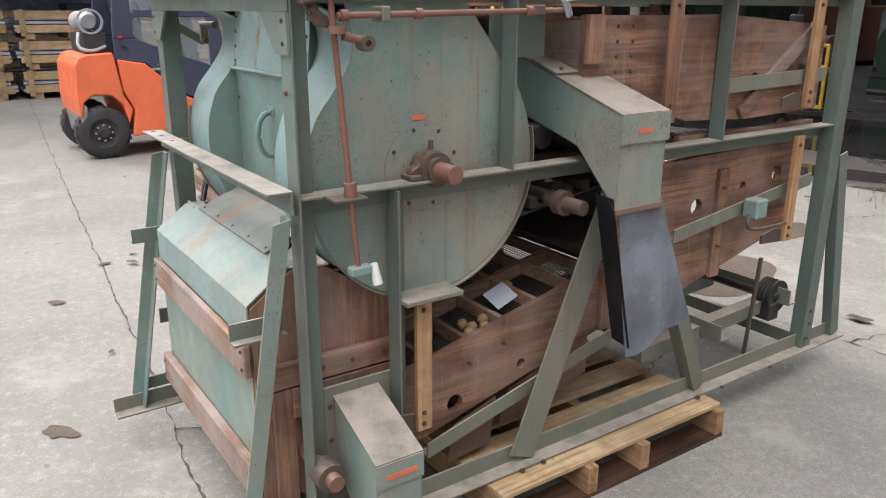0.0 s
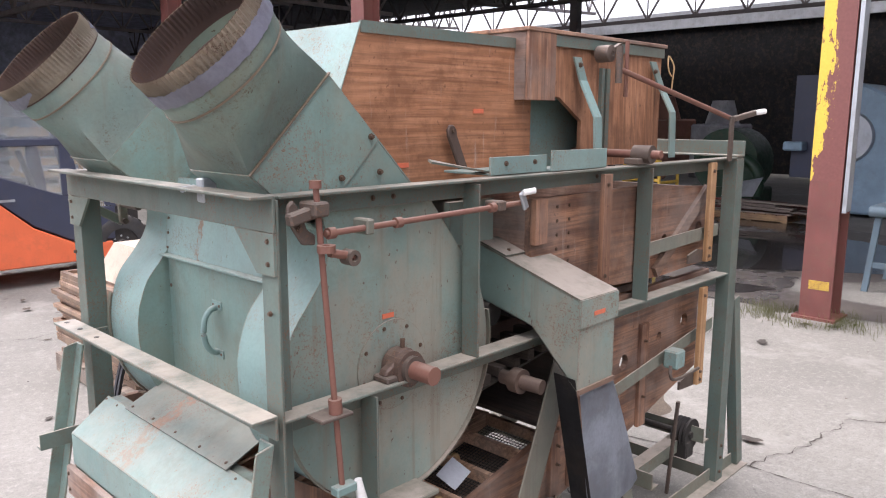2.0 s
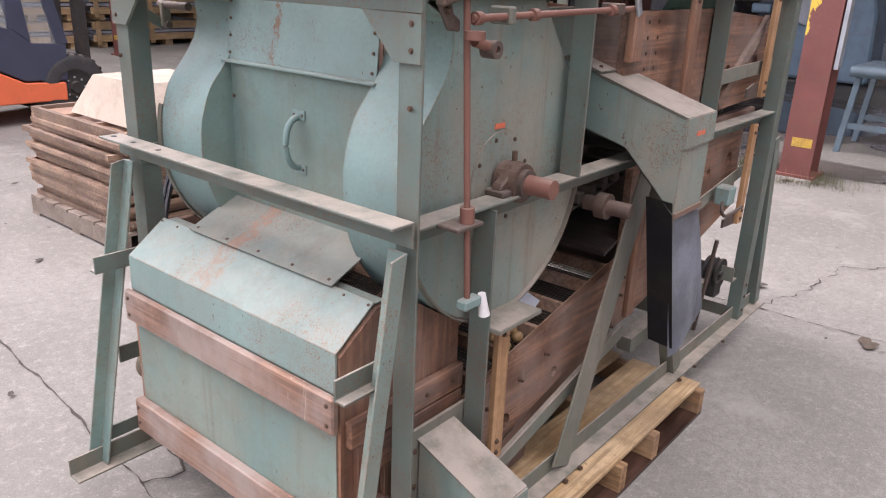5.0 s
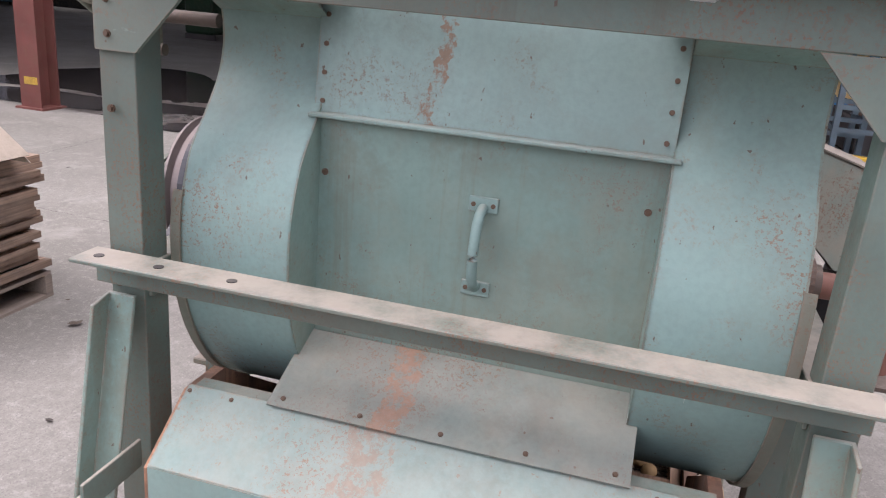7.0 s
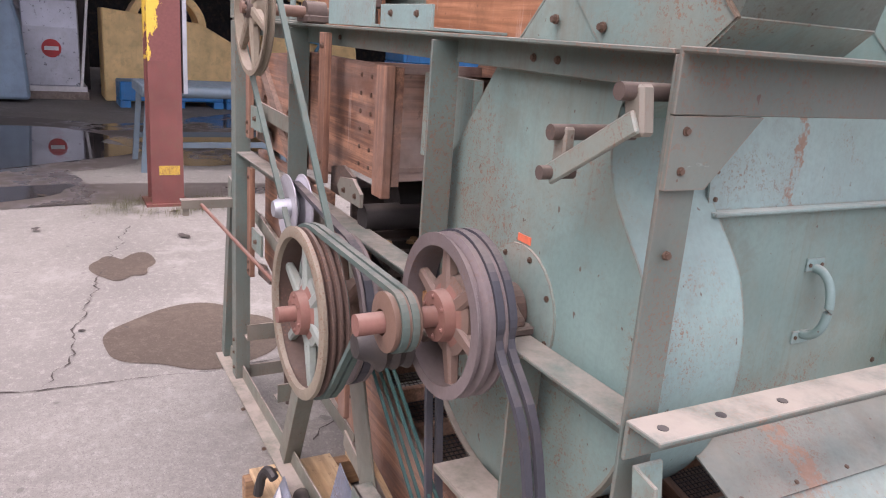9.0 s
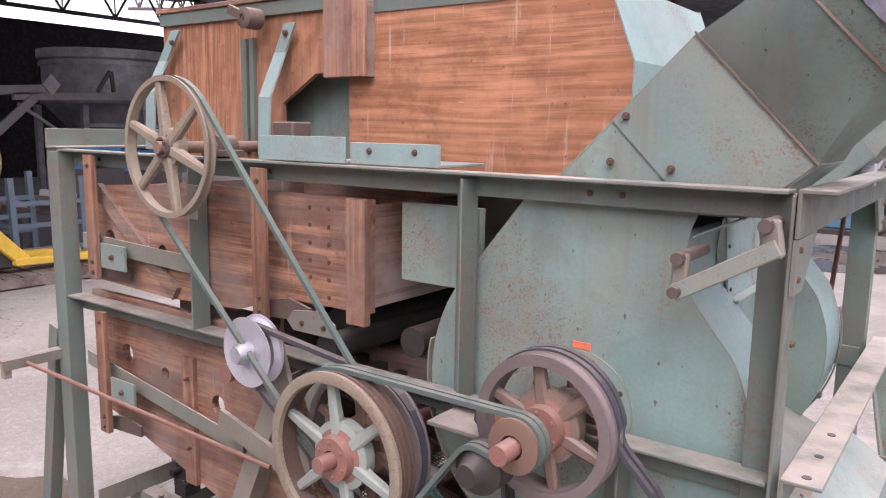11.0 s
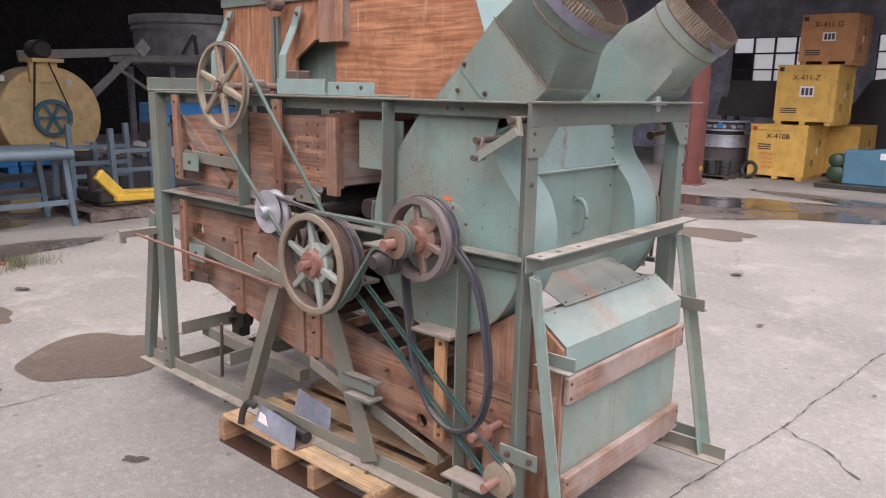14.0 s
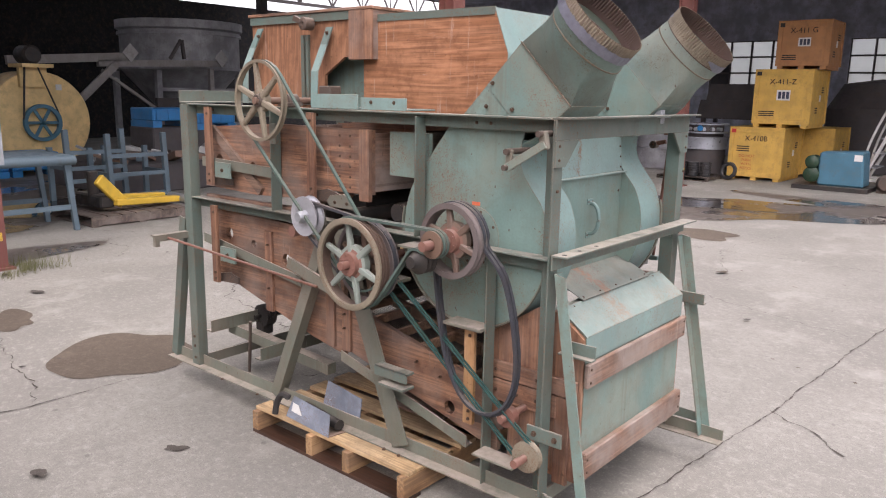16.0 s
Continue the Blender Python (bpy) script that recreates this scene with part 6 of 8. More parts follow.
blob("puddle", 5.62, 3.1, 0.36, 1.7, 23, 0.006, PUDDLE, "narrow shining strip of water", "puddle", 0.28, 0.25)
blob("puddle", 5.9, 6.4, 0.5, 1.9, 27, 0.006, PUDDLE, "still dark puddle of water on the concrete", "puddle", 0.1)
blob("puddle", 8.6, -0.6, 0.7, 1.0, 24, 0.006, PUDDLE, "still dark puddle of water on the concrete", "puddle")
blob("puddle", 2.9, -7.5, 0.9, 0.5, 25, 0.006, PUDDLE, "still dark puddle of water on the concrete", "puddle", 0.4)
rnd = random.Random(44)
for i in range(150):
    x, y = rnd.uniform(-1.6, 6), rnd.uniform(-4, 6)
    if -0.3 < x < 2.4 and -0.1 < y < 1.2:
        continue
    r = 0.006 + 0.034 * rnd.random() ** 2.5
    blob("oil_spot", x, y, r * 1.5, r, 100 + i, 0.0025, STAIN if i % 3 else CRACK, "small dark oil spot on the concrete", "stain", rnd.uniform(0, 3))


def crack(points, w, seed, jag=0.03, step=0.03):
    """A ragged dark joint or crack lying in the slab."""
    rnd = random.Random(seed)
    pts = [Vector((*p, 0)) for p in points]
    line = []
    for a, b in zip(pts, pts[1:]):
        n = max(2, int((b - a).length / step))
        line += [a + (b - a) * (i / n) for i in range(n)]
    line.append(pts[-1])
    bm = bmesh.new()
    prev, off = None, 0.0
    for i, p in enumerate(line):
        d = (line[min(i + 1, len(line) - 1)] - line[max(i - 1, 0)]).normalized()
        s = Vector((-d.y, d.x, 0))
        off = off * 0.75 + rnd.uniform(-jag, jag)
        hw = w * 0.75 * rnd.random() ** 1.6 + 0.0012
        cur = [bm.verts.new(p + s * (off + k * hw) + Vector((0, 0, 0.0045))) for k in (-0.5, 0.5)]
        if prev:
            bm.faces.new((prev[0], cur[0], cur[1], prev[1]))
        prev = cur
    bmesh.ops.recalc_face_normals(bm, faces=bm.faces)
    if sum(f.normal.z for f in bm.faces) < 0:
        bmesh.ops.reverse_faces(bm, faces=bm.faces)
    tagged(part("floor_joint", bm, CRACK, None), "dark dirt-filled joint in the concrete", "crack", kind="structure")


crack([(-0.62, -6), (-0.324, -1.87), (-0.25, -0.72), (-0.118, 0.64), (-0.03, 1.62), (0.19, 4.73), (0.556, 9.4), (0.9, 13.8)], 0.014, 1, 0.006)
crack([(2.62, -6), (2.5, 0.0), (2.36, 1.0), (2.40, 1.7), (2.62, 3.0), (2.9, 9.0)], 0.012, 2, 0.006)
crack([(-6, -4.6), (6, -4.3)], 0.012, 12, 0.006)
crack([(-6, 4.8), (0.19, 4.73), (0.9, 4.5), (4.5, 4.65)], 0.010, 13, 0.012)
crack([(-0.245, -0.70), (-0.36, -0.63), (-0.488, -0.546), (-0.56, -0.44), (-0.62, -0.39)], 0.016, 3, 0.014)
crack([(2.42, 1.64), (2.7, 1.50), (3.2, 1.44), (4.1, 1.28), (4.8, 1.05)], 0.014, 4, 0.02)
crack([(2.50, 0.05), (2.9, -0.05), (3.35, -0.08), (3.9, -0.55)], 0.014, 5, 0.02)
crack([(-0.09, 0.93), (0.02, 0.912), (0.063, 1.094)], 0.016, 6, 0.02)
crack([(-0.3, -2.2), (0.8, -2.6), (2.4, -2.5)], 0.008, 7, 0.02)
crack([(0.9, -3.2), (1.4, -4.4), (1.2, -5.6)], 0.008, 8, 0.02)
crack([(6.2, -0.9), (6.7, -0.6), (7.2, -0.75), (7.9, -0.5)], 0.018, 9, 0.03)
crack([(6.1, -0.7), (6.0, -0.4), (5.6, -0.5), (5.2, -0.25)], 0.016, 10, 0.03)
crack([(1.55, 0.3), (1.8, 0.55), (1.72, 0.8)], 0.012, 11, 0.03)

# tufts of grass round the column foot
bm = bmesh.new()
rnd = random.Random(7)
for i in range(900):
    a, r = rnd.uniform(0, 6.28), 0.17 + abs(rnd.gauss(0, 0.13))
    x, y = 5.33 + r * math.cos(a) * 0.8, 0.78 + r * math.sin(a) * 1.5
    h = rnd.uniform(0.03, 0.13)
    dx, dy = rnd.gauss(0, 0.03), rnd.gauss(0, 0.03)
    w = 0.004
    v = [bm.verts.new(p) for p in ((x - w, y, 0), (x + w, y, 0), (x + dx, y + dy, h))]
    bm.faces.new(v)
tagged(part("grass", bm, GRASS, None), "sparse dry grass tufts in the slab joint", "grass", kind="stuff")

# columns of the open shed
for i, (x, cy) in enumerate(((5.505, 0.735), (5.35, 6.05), (5.35, 10.9), (5.35, -4.97), (4.02, -9.35))):
    col = thing("steel_column", (x, cy, 0), "dark red steel column with peeling yellow paint", "column", "shed columns", "structure")
    band = COL_RED if i == 4 else COL_YELLOW
    hw = 0.075 if i == 4 else 0.116
    for nm, z0, z1, m in (("shaft", 0.0, 1.08, COL_RED), ("painted_band", 1.08, 2.5, band), ("shaft", 2.5, 5.4, COL_RED)):
        bm = box(x - 0.125, x - 0.110, cy - hw, cy + hw, z0, z1)
        box(x + 0.110, x + 0.125, cy - hw, cy + hw, z0, z1, bm)
        box(x - 0.110, x + 0.110, cy - 0.008, cy + 0.008, z0, z1, bm)
        part(nm, bm, m, col)
    part("yellow_mark", box(x - 0.1275, x - 0.125, cy - min(0.09, hw - 0.01), cy + 0.06, 0.24, 0.31), MARK_YELLOW, col)
    part("base_plate", box(x - 0.16, x + 0.16, cy - 0.16, cy + 0.16, 0, 0.02), COL_RED, col)
    if i == 0:
        part("guard_angle", angle((x - 0.125, cy - 0.13, 0.85), (x - 0.125, cy - 0.13, 5.0), (1, 0, 0), (0, -1, 0), 0.2, 0.03), GALV, col)

def lattice(name, p, q, depth, n, m, label):
    """A lattice roof girder from p to q (top chord), hanging down by depth."""
    p, q = Vector(p), Vector(q)
    dn = Vector((0, 0, -depth))
    g = thing(name, tuple(p), label, "girder", "roof girders", "structure")
    part("top_chord", beam(p, q, 0.10, 0.10), m, g)
    part("bottom_chord", beam(p + dn, q + dn, 0.10, 0.10), m, g)
    bm = bmesh.new()
    for i in range(n):
        a, b, c = (p + (q - p) * (k / n) for k in (i, i + 0.5, i + 1))
        beam(a, b + dn, 0.05, 0.05, bm)
        beam(b + dn, c, 0.05, 0.05, bm)
        beam(b, b + dn, 0.03, 0.03, bm)
    part("web", bm, m, g)
    return g


# roof of the open shed on the far side of the columns
ROOF = 5.3
# roof split by tone: north stretch coloured as lit, the others as shaded
tagged(part("roof_east", box(5.2, 15.0, 8, 34, ROOF, ROOF + 0.12), HAZE_SHED, None), "underside of a steel shed roof, paled for hazy light", "roof", kind="structure")
tagged(part("roof_east", box(5.2, 15.0, -13, 8, ROOF, ROOF + 0.12), GLOOM_SHEET, None), "underside of a steel shed roof, shed light put into its tone", "roof", kind="structure")
# added roof piece: keeps sky light off the black wall behind it
tagged(part("roof_east", box(15.0, 21.4, -13, -1, ROOF, ROOF + 0.12), GLOOM_SHEET, None), "underside of a steel shed roof, shed light put into its tone", "roof", kind="structure")
tagged(part("roof_east", box(15.0, 19.8, -1, 34, ROOF, ROOF + 0.12), GLOOM_SHEET, None), "underside of a steel shed roof, shed light put into its tone", "roof", kind="structure")
lattice("roof_girder", (5.35, -13, ROOF - 0.06), (5.35, 34, ROOF - 0.06), 0.55, 40, DARK_STEEL, "dark lattice roof girder")
lattice("roof_girder", (14.9, -20, ROOF - 0.02), (14.9, 34, ROOF - 0.02), 1.0, 40, DARK_STEEL, "dark lattice roof girder")
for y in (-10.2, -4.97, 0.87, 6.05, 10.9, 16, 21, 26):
    # girders beyond y = 10 get the lit tone
    lattice("roof_girder", (5.5, y, ROOF - 0.05), (14.8, y, ROOF - 0.05), 0.75, 9, LIT_TRUSS if y > 10 else DARK_STEEL, "dark lattice roof girder")
for y in (-9.1, 0.8, 9.6, 18.5, 28):
    solid("inner_column", box(14.8, 15.0, y - 0.1, y + 0.1, 0, ROOF), DARK_STEEL, (14.9, y, 0), "dark steel inner column", "column", "inner columns", "structure")
# girders over the open strip behind and the next shed
lattice("roof_girder", (20.3, -26, 5.6), (20.3, 40, 5.6), 1.2, 44, DARK_STEEL, "dark lattice roof girder")
for y in (-14, -7, 0, 7, 14, 21):
    lattice("roof_girder", (15.0, y, 5.6), (24.0, y + 1, 6.2), 0.9, 9, DARK_STEEL, "dark lattice roof girder")
# one wall in two tones: far stretch paled for haze, rest black for shade
tagged(part("wall_east", box(21.0, 21.4, 22, 45, 0, 4.15), HAZE_SHED, None), "sheet wall of the next shed, paled for hazy light", "wall", kind="structure")
tagged(part("wall_east", box(21.0, 21.4, -30, 22, 0, 4.15), UNLIT_DEPTH, None), "black sheet standing in for the open unlit depth of the shed", "wall", kind="structure")
tagged(part("eaves_strip", box(20.9, 21.0, -2, 45, 4.15, 4.65), PALE_WALL, None), "pale translucent sheet strip at the eaves", "wall", kind="structure")
# shed across the south end of the yard
tagged(part("roof_south", box(-14, 14.9, -17.2, -9.0, 4.25, 4.4), HAZE_SHED, None), "underside of a steel shed roof, shed light put into its tone", "roof", kind="structure")
tagged(part("eaves_beam", box(-14, 4.7, -9.12, -8.92, 3.45, 4.25), COL_RED, None), "dull red eaves beam with flaking paint", "beam", kind="structure")
wins = ((4.54, 6.58), (1.2, 3.3), (-5, -2))
xs = [-14.0] + [v for w in sorted(wins) for v in w] + [15.0]
for a, b in zip(xs[::2], xs[1::2]):
    tagged(part("wall_south", box(a, b, -17.2, -17.0, 0, 4.3), HAZE_SHED, None), "dark back wall of the shed", "wall", kind="structure")
for a, b in wins:
    tagged(part("wall_south", box(a, b, -17.2, -17.0, 0, 0.92), HAZE_SHED, None), "dark back wall of the shed", "wall", kind="structure")
    tagged(part("wall_south", box(a, b, -17.2, -17.0, 2.87, 4.3), HAZE_SHED, None), "dark back wall of the shed", "wall", kind="structure")
    w = thing("window_1", (a, -17.1, 0.92), "many-paned steel window with some dark panes", "window", kind="structure")
    n = int((b - a) / 0.5)
    bm = bmesh.new()
    for i in range(n + 1):
        x = a + (b - a) * i / n
        box(x - 0.02, x + 0.02, -17.14, -17.06, 0.92, 2.87, bm)
    for j in range(6):
        z = 0.92 + 1.95 * j / 5
        box(a, b, -17.14, -17.06, z - 0.02, z + 0.02, bm)
    part("glazing_bars", bm, DARK_STEEL, w)
    dusty = bpy.data.materials.get("dusty_pane_glass") or dusty_glass()
    rr = random.Random(int(a * 10) + 3)
    for i in range(n):
        for j in range(5):
            dark = rr.random() < 0.09
            x0, x1 = a + (b - a) * i / n + 0.02, a + (b - a) * (i + 1) / n - 0.02
            z0 = 0.94 + 1.95 * j / 5
            pane = part("dark_pane" if dark else "pane", box(x0, x1, -17.11, -17.09, z0, z0 + 0.35), GLOOM_SHEET if dark else dusty, w)
            pane.visible_shadow = dark
# north end of the yard
for y in (13.5, 17.5, 22.0, 27.0):
    lattice("roof_girder", (-20, y, 4.5), (5.1, y, 4.5), 0.8, 24, LIT_TRUSS, "dark lattice roof girder")
for x in (-9, -2, 4.6):
    lattice("roof_girder", (x, 11.1, 4.5), (x, 33, 4.5), 0.9, 20, LIT_TRUSS, "dark lattice roof girder")
tagged(part("roof_north", box(-20, 5.1, 11.2, 34, 4.55, 4.7), HAZE_SHED, None), "underside of a steel shed roof, shed light put into its tone", "roof", kind="structure")
tagged(part("wall_north", box(-20, 21.4, 33.8, 34, 0, 5.3), HAZE_SHED, None), "dark back wall of the shed", "wall", kind="structure")
# west side is never in view; this wall is added for reflections
tagged(part("wall_west", box(-20.2, -20, -17, 34, 0, 4.5), PALE_WALL, None), "unseen pale wall added to close the yard", "wall", kind="structure")
tagged(part("eaves_beam", box(-20, 5.2, 10.8, 11.0, 3.52, 4.6), COL_RED, None), "dull red eaves beam with flaking paint", "beam", kind="structure")

# ---- things in the yard ----
ORANGE_TRUCK = paint("orange_truck_paint", (0.80, 0.165, 0.065), 0.42, grime=0.2, spread=0.06)
NAVY = paint("navy_grey_paint", (0.045, 0.052, 0.085), 0.4, grime=0.15, spread=0.1)
TRUCK_GREY = paint("grey_truck_paint", (0.24, 0.23, 0.22), 0.5, grime=0.3)
TYRE = paint("tyre_rubber", (0.035, 0.034, 0.034), 0.75, dust=0.2, spread=0.25)
YELLOW = paint("yellow_paint", (0.70, 0.45, 0.05), 0.45, grime=0.3)
PALE_PLATE = paint("pale_grey_plate", (0.42, 0.41, 0.40), 0.6, grime=0.4)
FAN_YELLOW = paint("dull_yellow_paint", (0.84, 0.60, 0.27), 0.55, grime=0.3)
CONVEYOR = paint("grey_brown_conveyor_paint", (0.30, 0.28, 0.265), 0.55, rust=0.3, grime=0.4)
OCHRE = paint("ochre_crate_paint", (0.62, 0.38, 0.085), 0.65, grime=0.35, spread=0.12, chips=0.3)
ORANGE_CRATE = paint("orange_brown_crate", (0.44, 0.21, 0.085), 0.65, grime=0.35)
BLUE = paint("blue_plastic", (0.025, 0.20, 0.46), 0.4)
BLUE_GREY = paint("blue_grey_paint", (0.115, 0.165, 0.195), 0.5, grime=0.3)
TEAL = paint("teal_machine_paint", (0.06, 0.17, 0.24), 0.5, grime=0.3)
PALE_BLUE = paint("pale_blue_paint", (0.25, 0.36, 0.45), 0.5, grime=0.25)
DKGREEN = paint("dark_green_paint", (0.014, 0.045, 0.022), 0.5, grime=0.3)
STEEL_TANK = paint("dull_tank_steel", (0.37, 0.37, 0.385), 0.55, metal=0.3, grime=0.5, spread=0.25)
RED = paint("red_paint", (0.5, 0.03, 0.03), 0.45)
LIGHT_STEEL = paint("bright_sheet_steel", (0.46, 0.48, 0.52), 0.35, metal=0.5, grime=0.2)
TIMBER = wood("ochre_timber", (0.50, 0.34, 0.17), (0.36, 0.22, 0.10), "x", grey=0.15, piece=0.15)
PLANK_RED = wood("red_stained_plank", (0.22, 0.06, 0.04), (0.12, 0.035, 0.025), "y", piece=0.2)
BOARD_EDGE = wood("brown_board_edges", (0.37, 0.245, 0.16), (0.21, 0.13, 0.085), "x", grey=0.3, piece=0.28)


def glass_mat():
    m, t, p = shader("tinted_glass")
    p.inputs["Base Color"].default_value = (0.80, 0.84, 0.86, 1)
    p.inputs["Roughness"].default_value = 0.03
    p.inputs["Transmission Weight"].default_value = 0.9
    p.inputs["IOR"].default_value = 1.45
    return m


GLASS = glass_mat()


def pallet(at, sx, sy, label, deck, stringer, boards=7, h=0.115, turn=0.0, gap=0.02, group="pallets", runs=(0, 0.5, 1), base=None):
    """A timber pallet: deck boards along x on stringers along y."""
    p = thing("pallet", (0, 0, 0), label, "pallet", group)
    bw = sy / boards
    for i in range(boards):
        y0 = -sy / 2 + i * bw
        part("deck_board", box(-sx / 2, sx / 2, y0 + gap * 0.5, y0 + bw - gap * 0.5, h - 0.016, h), deck, p, bevel=0.002)
    for k in runs:
        x = -sx / 2 + 0.02 + k * (sx - 0.04)
        part("stringer", box(x - 0.019, x + 0.019, -sy / 2 + 0.004, sy / 2 - 0.004, 0.014, h - 0.016), stringer, p, bevel=0.002)
    for i in range(3):
        y = -sy / 2 + 0.05 + i * (sy / 2 - 0.05)
        part("bottom_board", box(-sx / 2, sx / 2, y - 0.045, y + 0.045, 0.0, 0.014), base or stringer, p)
    p.location = at
    p.rotation_euler = (0, 0, turn)
    return p


# damp bottom boards, dark enough to serve as the shadow at the ground
WET_SHADE_BOARD = wood("damp_shaded_board", (0.085, 0.042, 0.026), (0.04, 0.02, 0.013), "x", 0.45)
pallet((0.955, 0.4985, 0), 0.915, 1.217, "pale new softwood pallet under the grain cleaner", PALLET_X, PALLET_Y, 8, gap=0.05, runs=(0, 0.34, 0.59, 1), base=WET_SHADE_BOARD)

SCUFFED = paint("scuffed_blue_grey_sheet", (0.21, 0.24, 0.29), 0.5, rust=0.85, chips=0.8, chip_col=(0.5, 0.5, 0.5), spread=0.3, grime=0.6, patch=9)
# loose sheet bracket lying on the pallet
br = thing("loose_bracket", (1.08, 1.02, 0.115), "grey sheet metal bracket lying loose on the pallet", "bracket")
part("front_plate", quad_sheet((1.22, 1.10, 0.117), (0.93, 1.12, 0.117), (0.94, 1.10, 0.205), (1.20, 1.07, 0.205), 0.004), SCUFFED, br)
part("back_plate", quad_sheet((1.16, 0.95, 0.117), (0.90, 0.98, 0.117), (0.90, 0.96, 0.24), (1.14, 0.93, 0.25), 0.004), SCUFFED, br)
part("bottom_plate", quad_sheet((1.22, 1.10, 0.117), (0.93, 1.12, 0.117), (0.90, 0.97, 0.117), (1.16, 0.94, 0.117), 0.003), RUST_SHEET, br)
part("axle", rod((0.93, 1.06, 0.15), (1.18, 1.03, 0.15), 0.022, 12), DARK_IRON, br, smooth=True)
part("hook", pipe_line(spline([(1.20, 1.10, 0.205), (1.23, 1.11, 0.215), (1.255, 1.12, 0.18), (1.26, 1.13, 0.125)], 5), 0.014, 8), DARK_IRON, br, smooth=True)
part("label", quad_sheet((1.185, 1.100, 0.15), (1.11, 1.107, 0.15), (1.142, 1.096, 0.185), (1.185, 1.089, 0.185), 0.002), WHITE, br, "white paper label")
br.location.y -= 0.035

FUNNEL = paint("dusty_cream_sheet", (0.52, 0.44, 0.35), 0.6, rust=0.4, grime=0.4)


# stack of old screen frames on a pallet
def screen_stack():
    st = pallet((1.23, 3.16, 0), 0.86, 1.05, "grey weathered pallet under a stack of screens", PALLET_OLD, PALLET_OLD)
    rnd = random.Random(5)
    z = 0.115
    for i in range(19):
        h = rnd.uniform(0.022, 0.03)
        dx, dy, a = rnd.uniform(-0.03, 0.03), rnd.uniform(-0.03, 0.03), rnd.uniform(-0.02, 0.02)
        fr = thing("screen_tray", (0, 0, 0), "brown wooden grain screen stacked flat on others", "screen", "stack of screens")
        x0, x1, y0, y1 = -0.40, 0.40, -0.50, 0.50
        part("frame_side", box(x0, x1, y0, y0 + 0.03, 0, h), BOARD_EDGE, fr)
        part("frame_side", box(x0, x1, y1 - 0.03, y1, 0, h), BOARD_EDGE, fr)
        part("frame_end", box(x0, x0 + 0.03, y0 + 0.03, y1 - 0.03, 0, h), BOARD_EDGE, fr)
        part("frame_end", box(x1 - 0.03, x1, y0 + 0.03, y1 - 0.03, 0, h), BOARD_EDGE, fr)
        part("screen_sheet", box(x0 + 0.01, x1 - 0.01, y0 + 0.01, y1 - 0.01, 0.004, 0.008), GALV if i % 4 == 1 else SCREEN_WOOD, fr)
        for k in (0, 1):
            part("cross_bar", box(x0 + 0.03, x1 - 0.03, -0.17 + k * 0.33, -0.15 + k * 0.33, 0.008, h - 0.002), BOARD_EDGE, fr)
        fr.location = (1.23 + dx, 3.16 + dy, z)
        fr.rotation_euler = (0, 0, a)
        z += h + 0.0005
    return z


ztop = screen_stack()
hp = thing("tin_funnel", (1.24, 3.04, ztop), "dented sheet funnel tray resting on the stack of screens", "funnel")
for a, b, c, d in (((0.85, 2.62, 0.02), (1.42, 2.62, 0.02), (1.36, 2.78, 0.14), (0.92, 2.78, 0.14)), ((0.85, 2.62, 0.0), (0.92, 2.78, 0.14), (0.92, 3.25, 0.14), (0.85, 3.4, 0.0)),
                   ((1.42, 2.62, 0.0), (1.42, 3.4, 0.0), (1.36, 3.25, 0.14), (1.36, 2.78, 0.14)), ((0.92, 2.78, 0.14), (1.36, 2.78, 0.14), (1.36, 3.25, 0.14), (0.92, 3.25, 0.14))):
    part("sheet", quad_sheet(*[(p[0] + 0.09, p[1] - 0.06, p[2] * 1.5 + ztop + 0.002) for p in (a, b, c, d)], 0.003), FUNNEL, hp)

# forklift truck
fl = thing("forklift", (1.5, 7.4, 0), "orange and dark grey forklift truck parked in the yard", "forklift")
Y0, Y1 = 6.82, 7.92
cw = [(0.45, 0.45), (0.435, 0.62), (0.45, 0.98), (0.50, 1.06), (0.58, 1.085), (0.84, 1.10), (0.90, 0.66), (0.98, 0.50), (0.93, 0.36), (0.88, 0.56), (0.78, 0.66), (0.60, 0.68), (0.50, 0.60), (0.475, 0.46)]
part("counterweight", plate(cw, Y0, Y1), ORANGE_TRUCK, fl, "orange counterweight", bevel=0.02)
part("bumper", plate([(0.47, 0.24), (0.45, 0.448), (0.475, 0.458), (0.50, 0.59), (0.535, 0.55), (0.50, 0.30), (0.49, 0.22)], Y0 + 0.01, Y1 - 0.01), TRUCK_GREY, fl, bevel=0.01)
part("side_panel", plate([(0.875, 1.03), (0.905, 0.70), (1.00, 0.50), (0.95, 0.22), (2.35, 0.22), (2.35, 0.40), (1.95, 0.42), (1.55, 0.62), (1.15, 0.98)], Y0 + 0.005, Y1 - 0.005), ORANGE_TRUCK, fl, bevel=0.012)
part("cab_body", plate([(0.86, 1.04), (1.16, 0.99), (1.56, 0.63), (1.96, 0.43), (2.36, 0.42), (2.36, 0.62), (1.7, 0.80), (0.90, 1.06)], Y0 + 0.06, Y1 - 0.06), NAVY, fl)
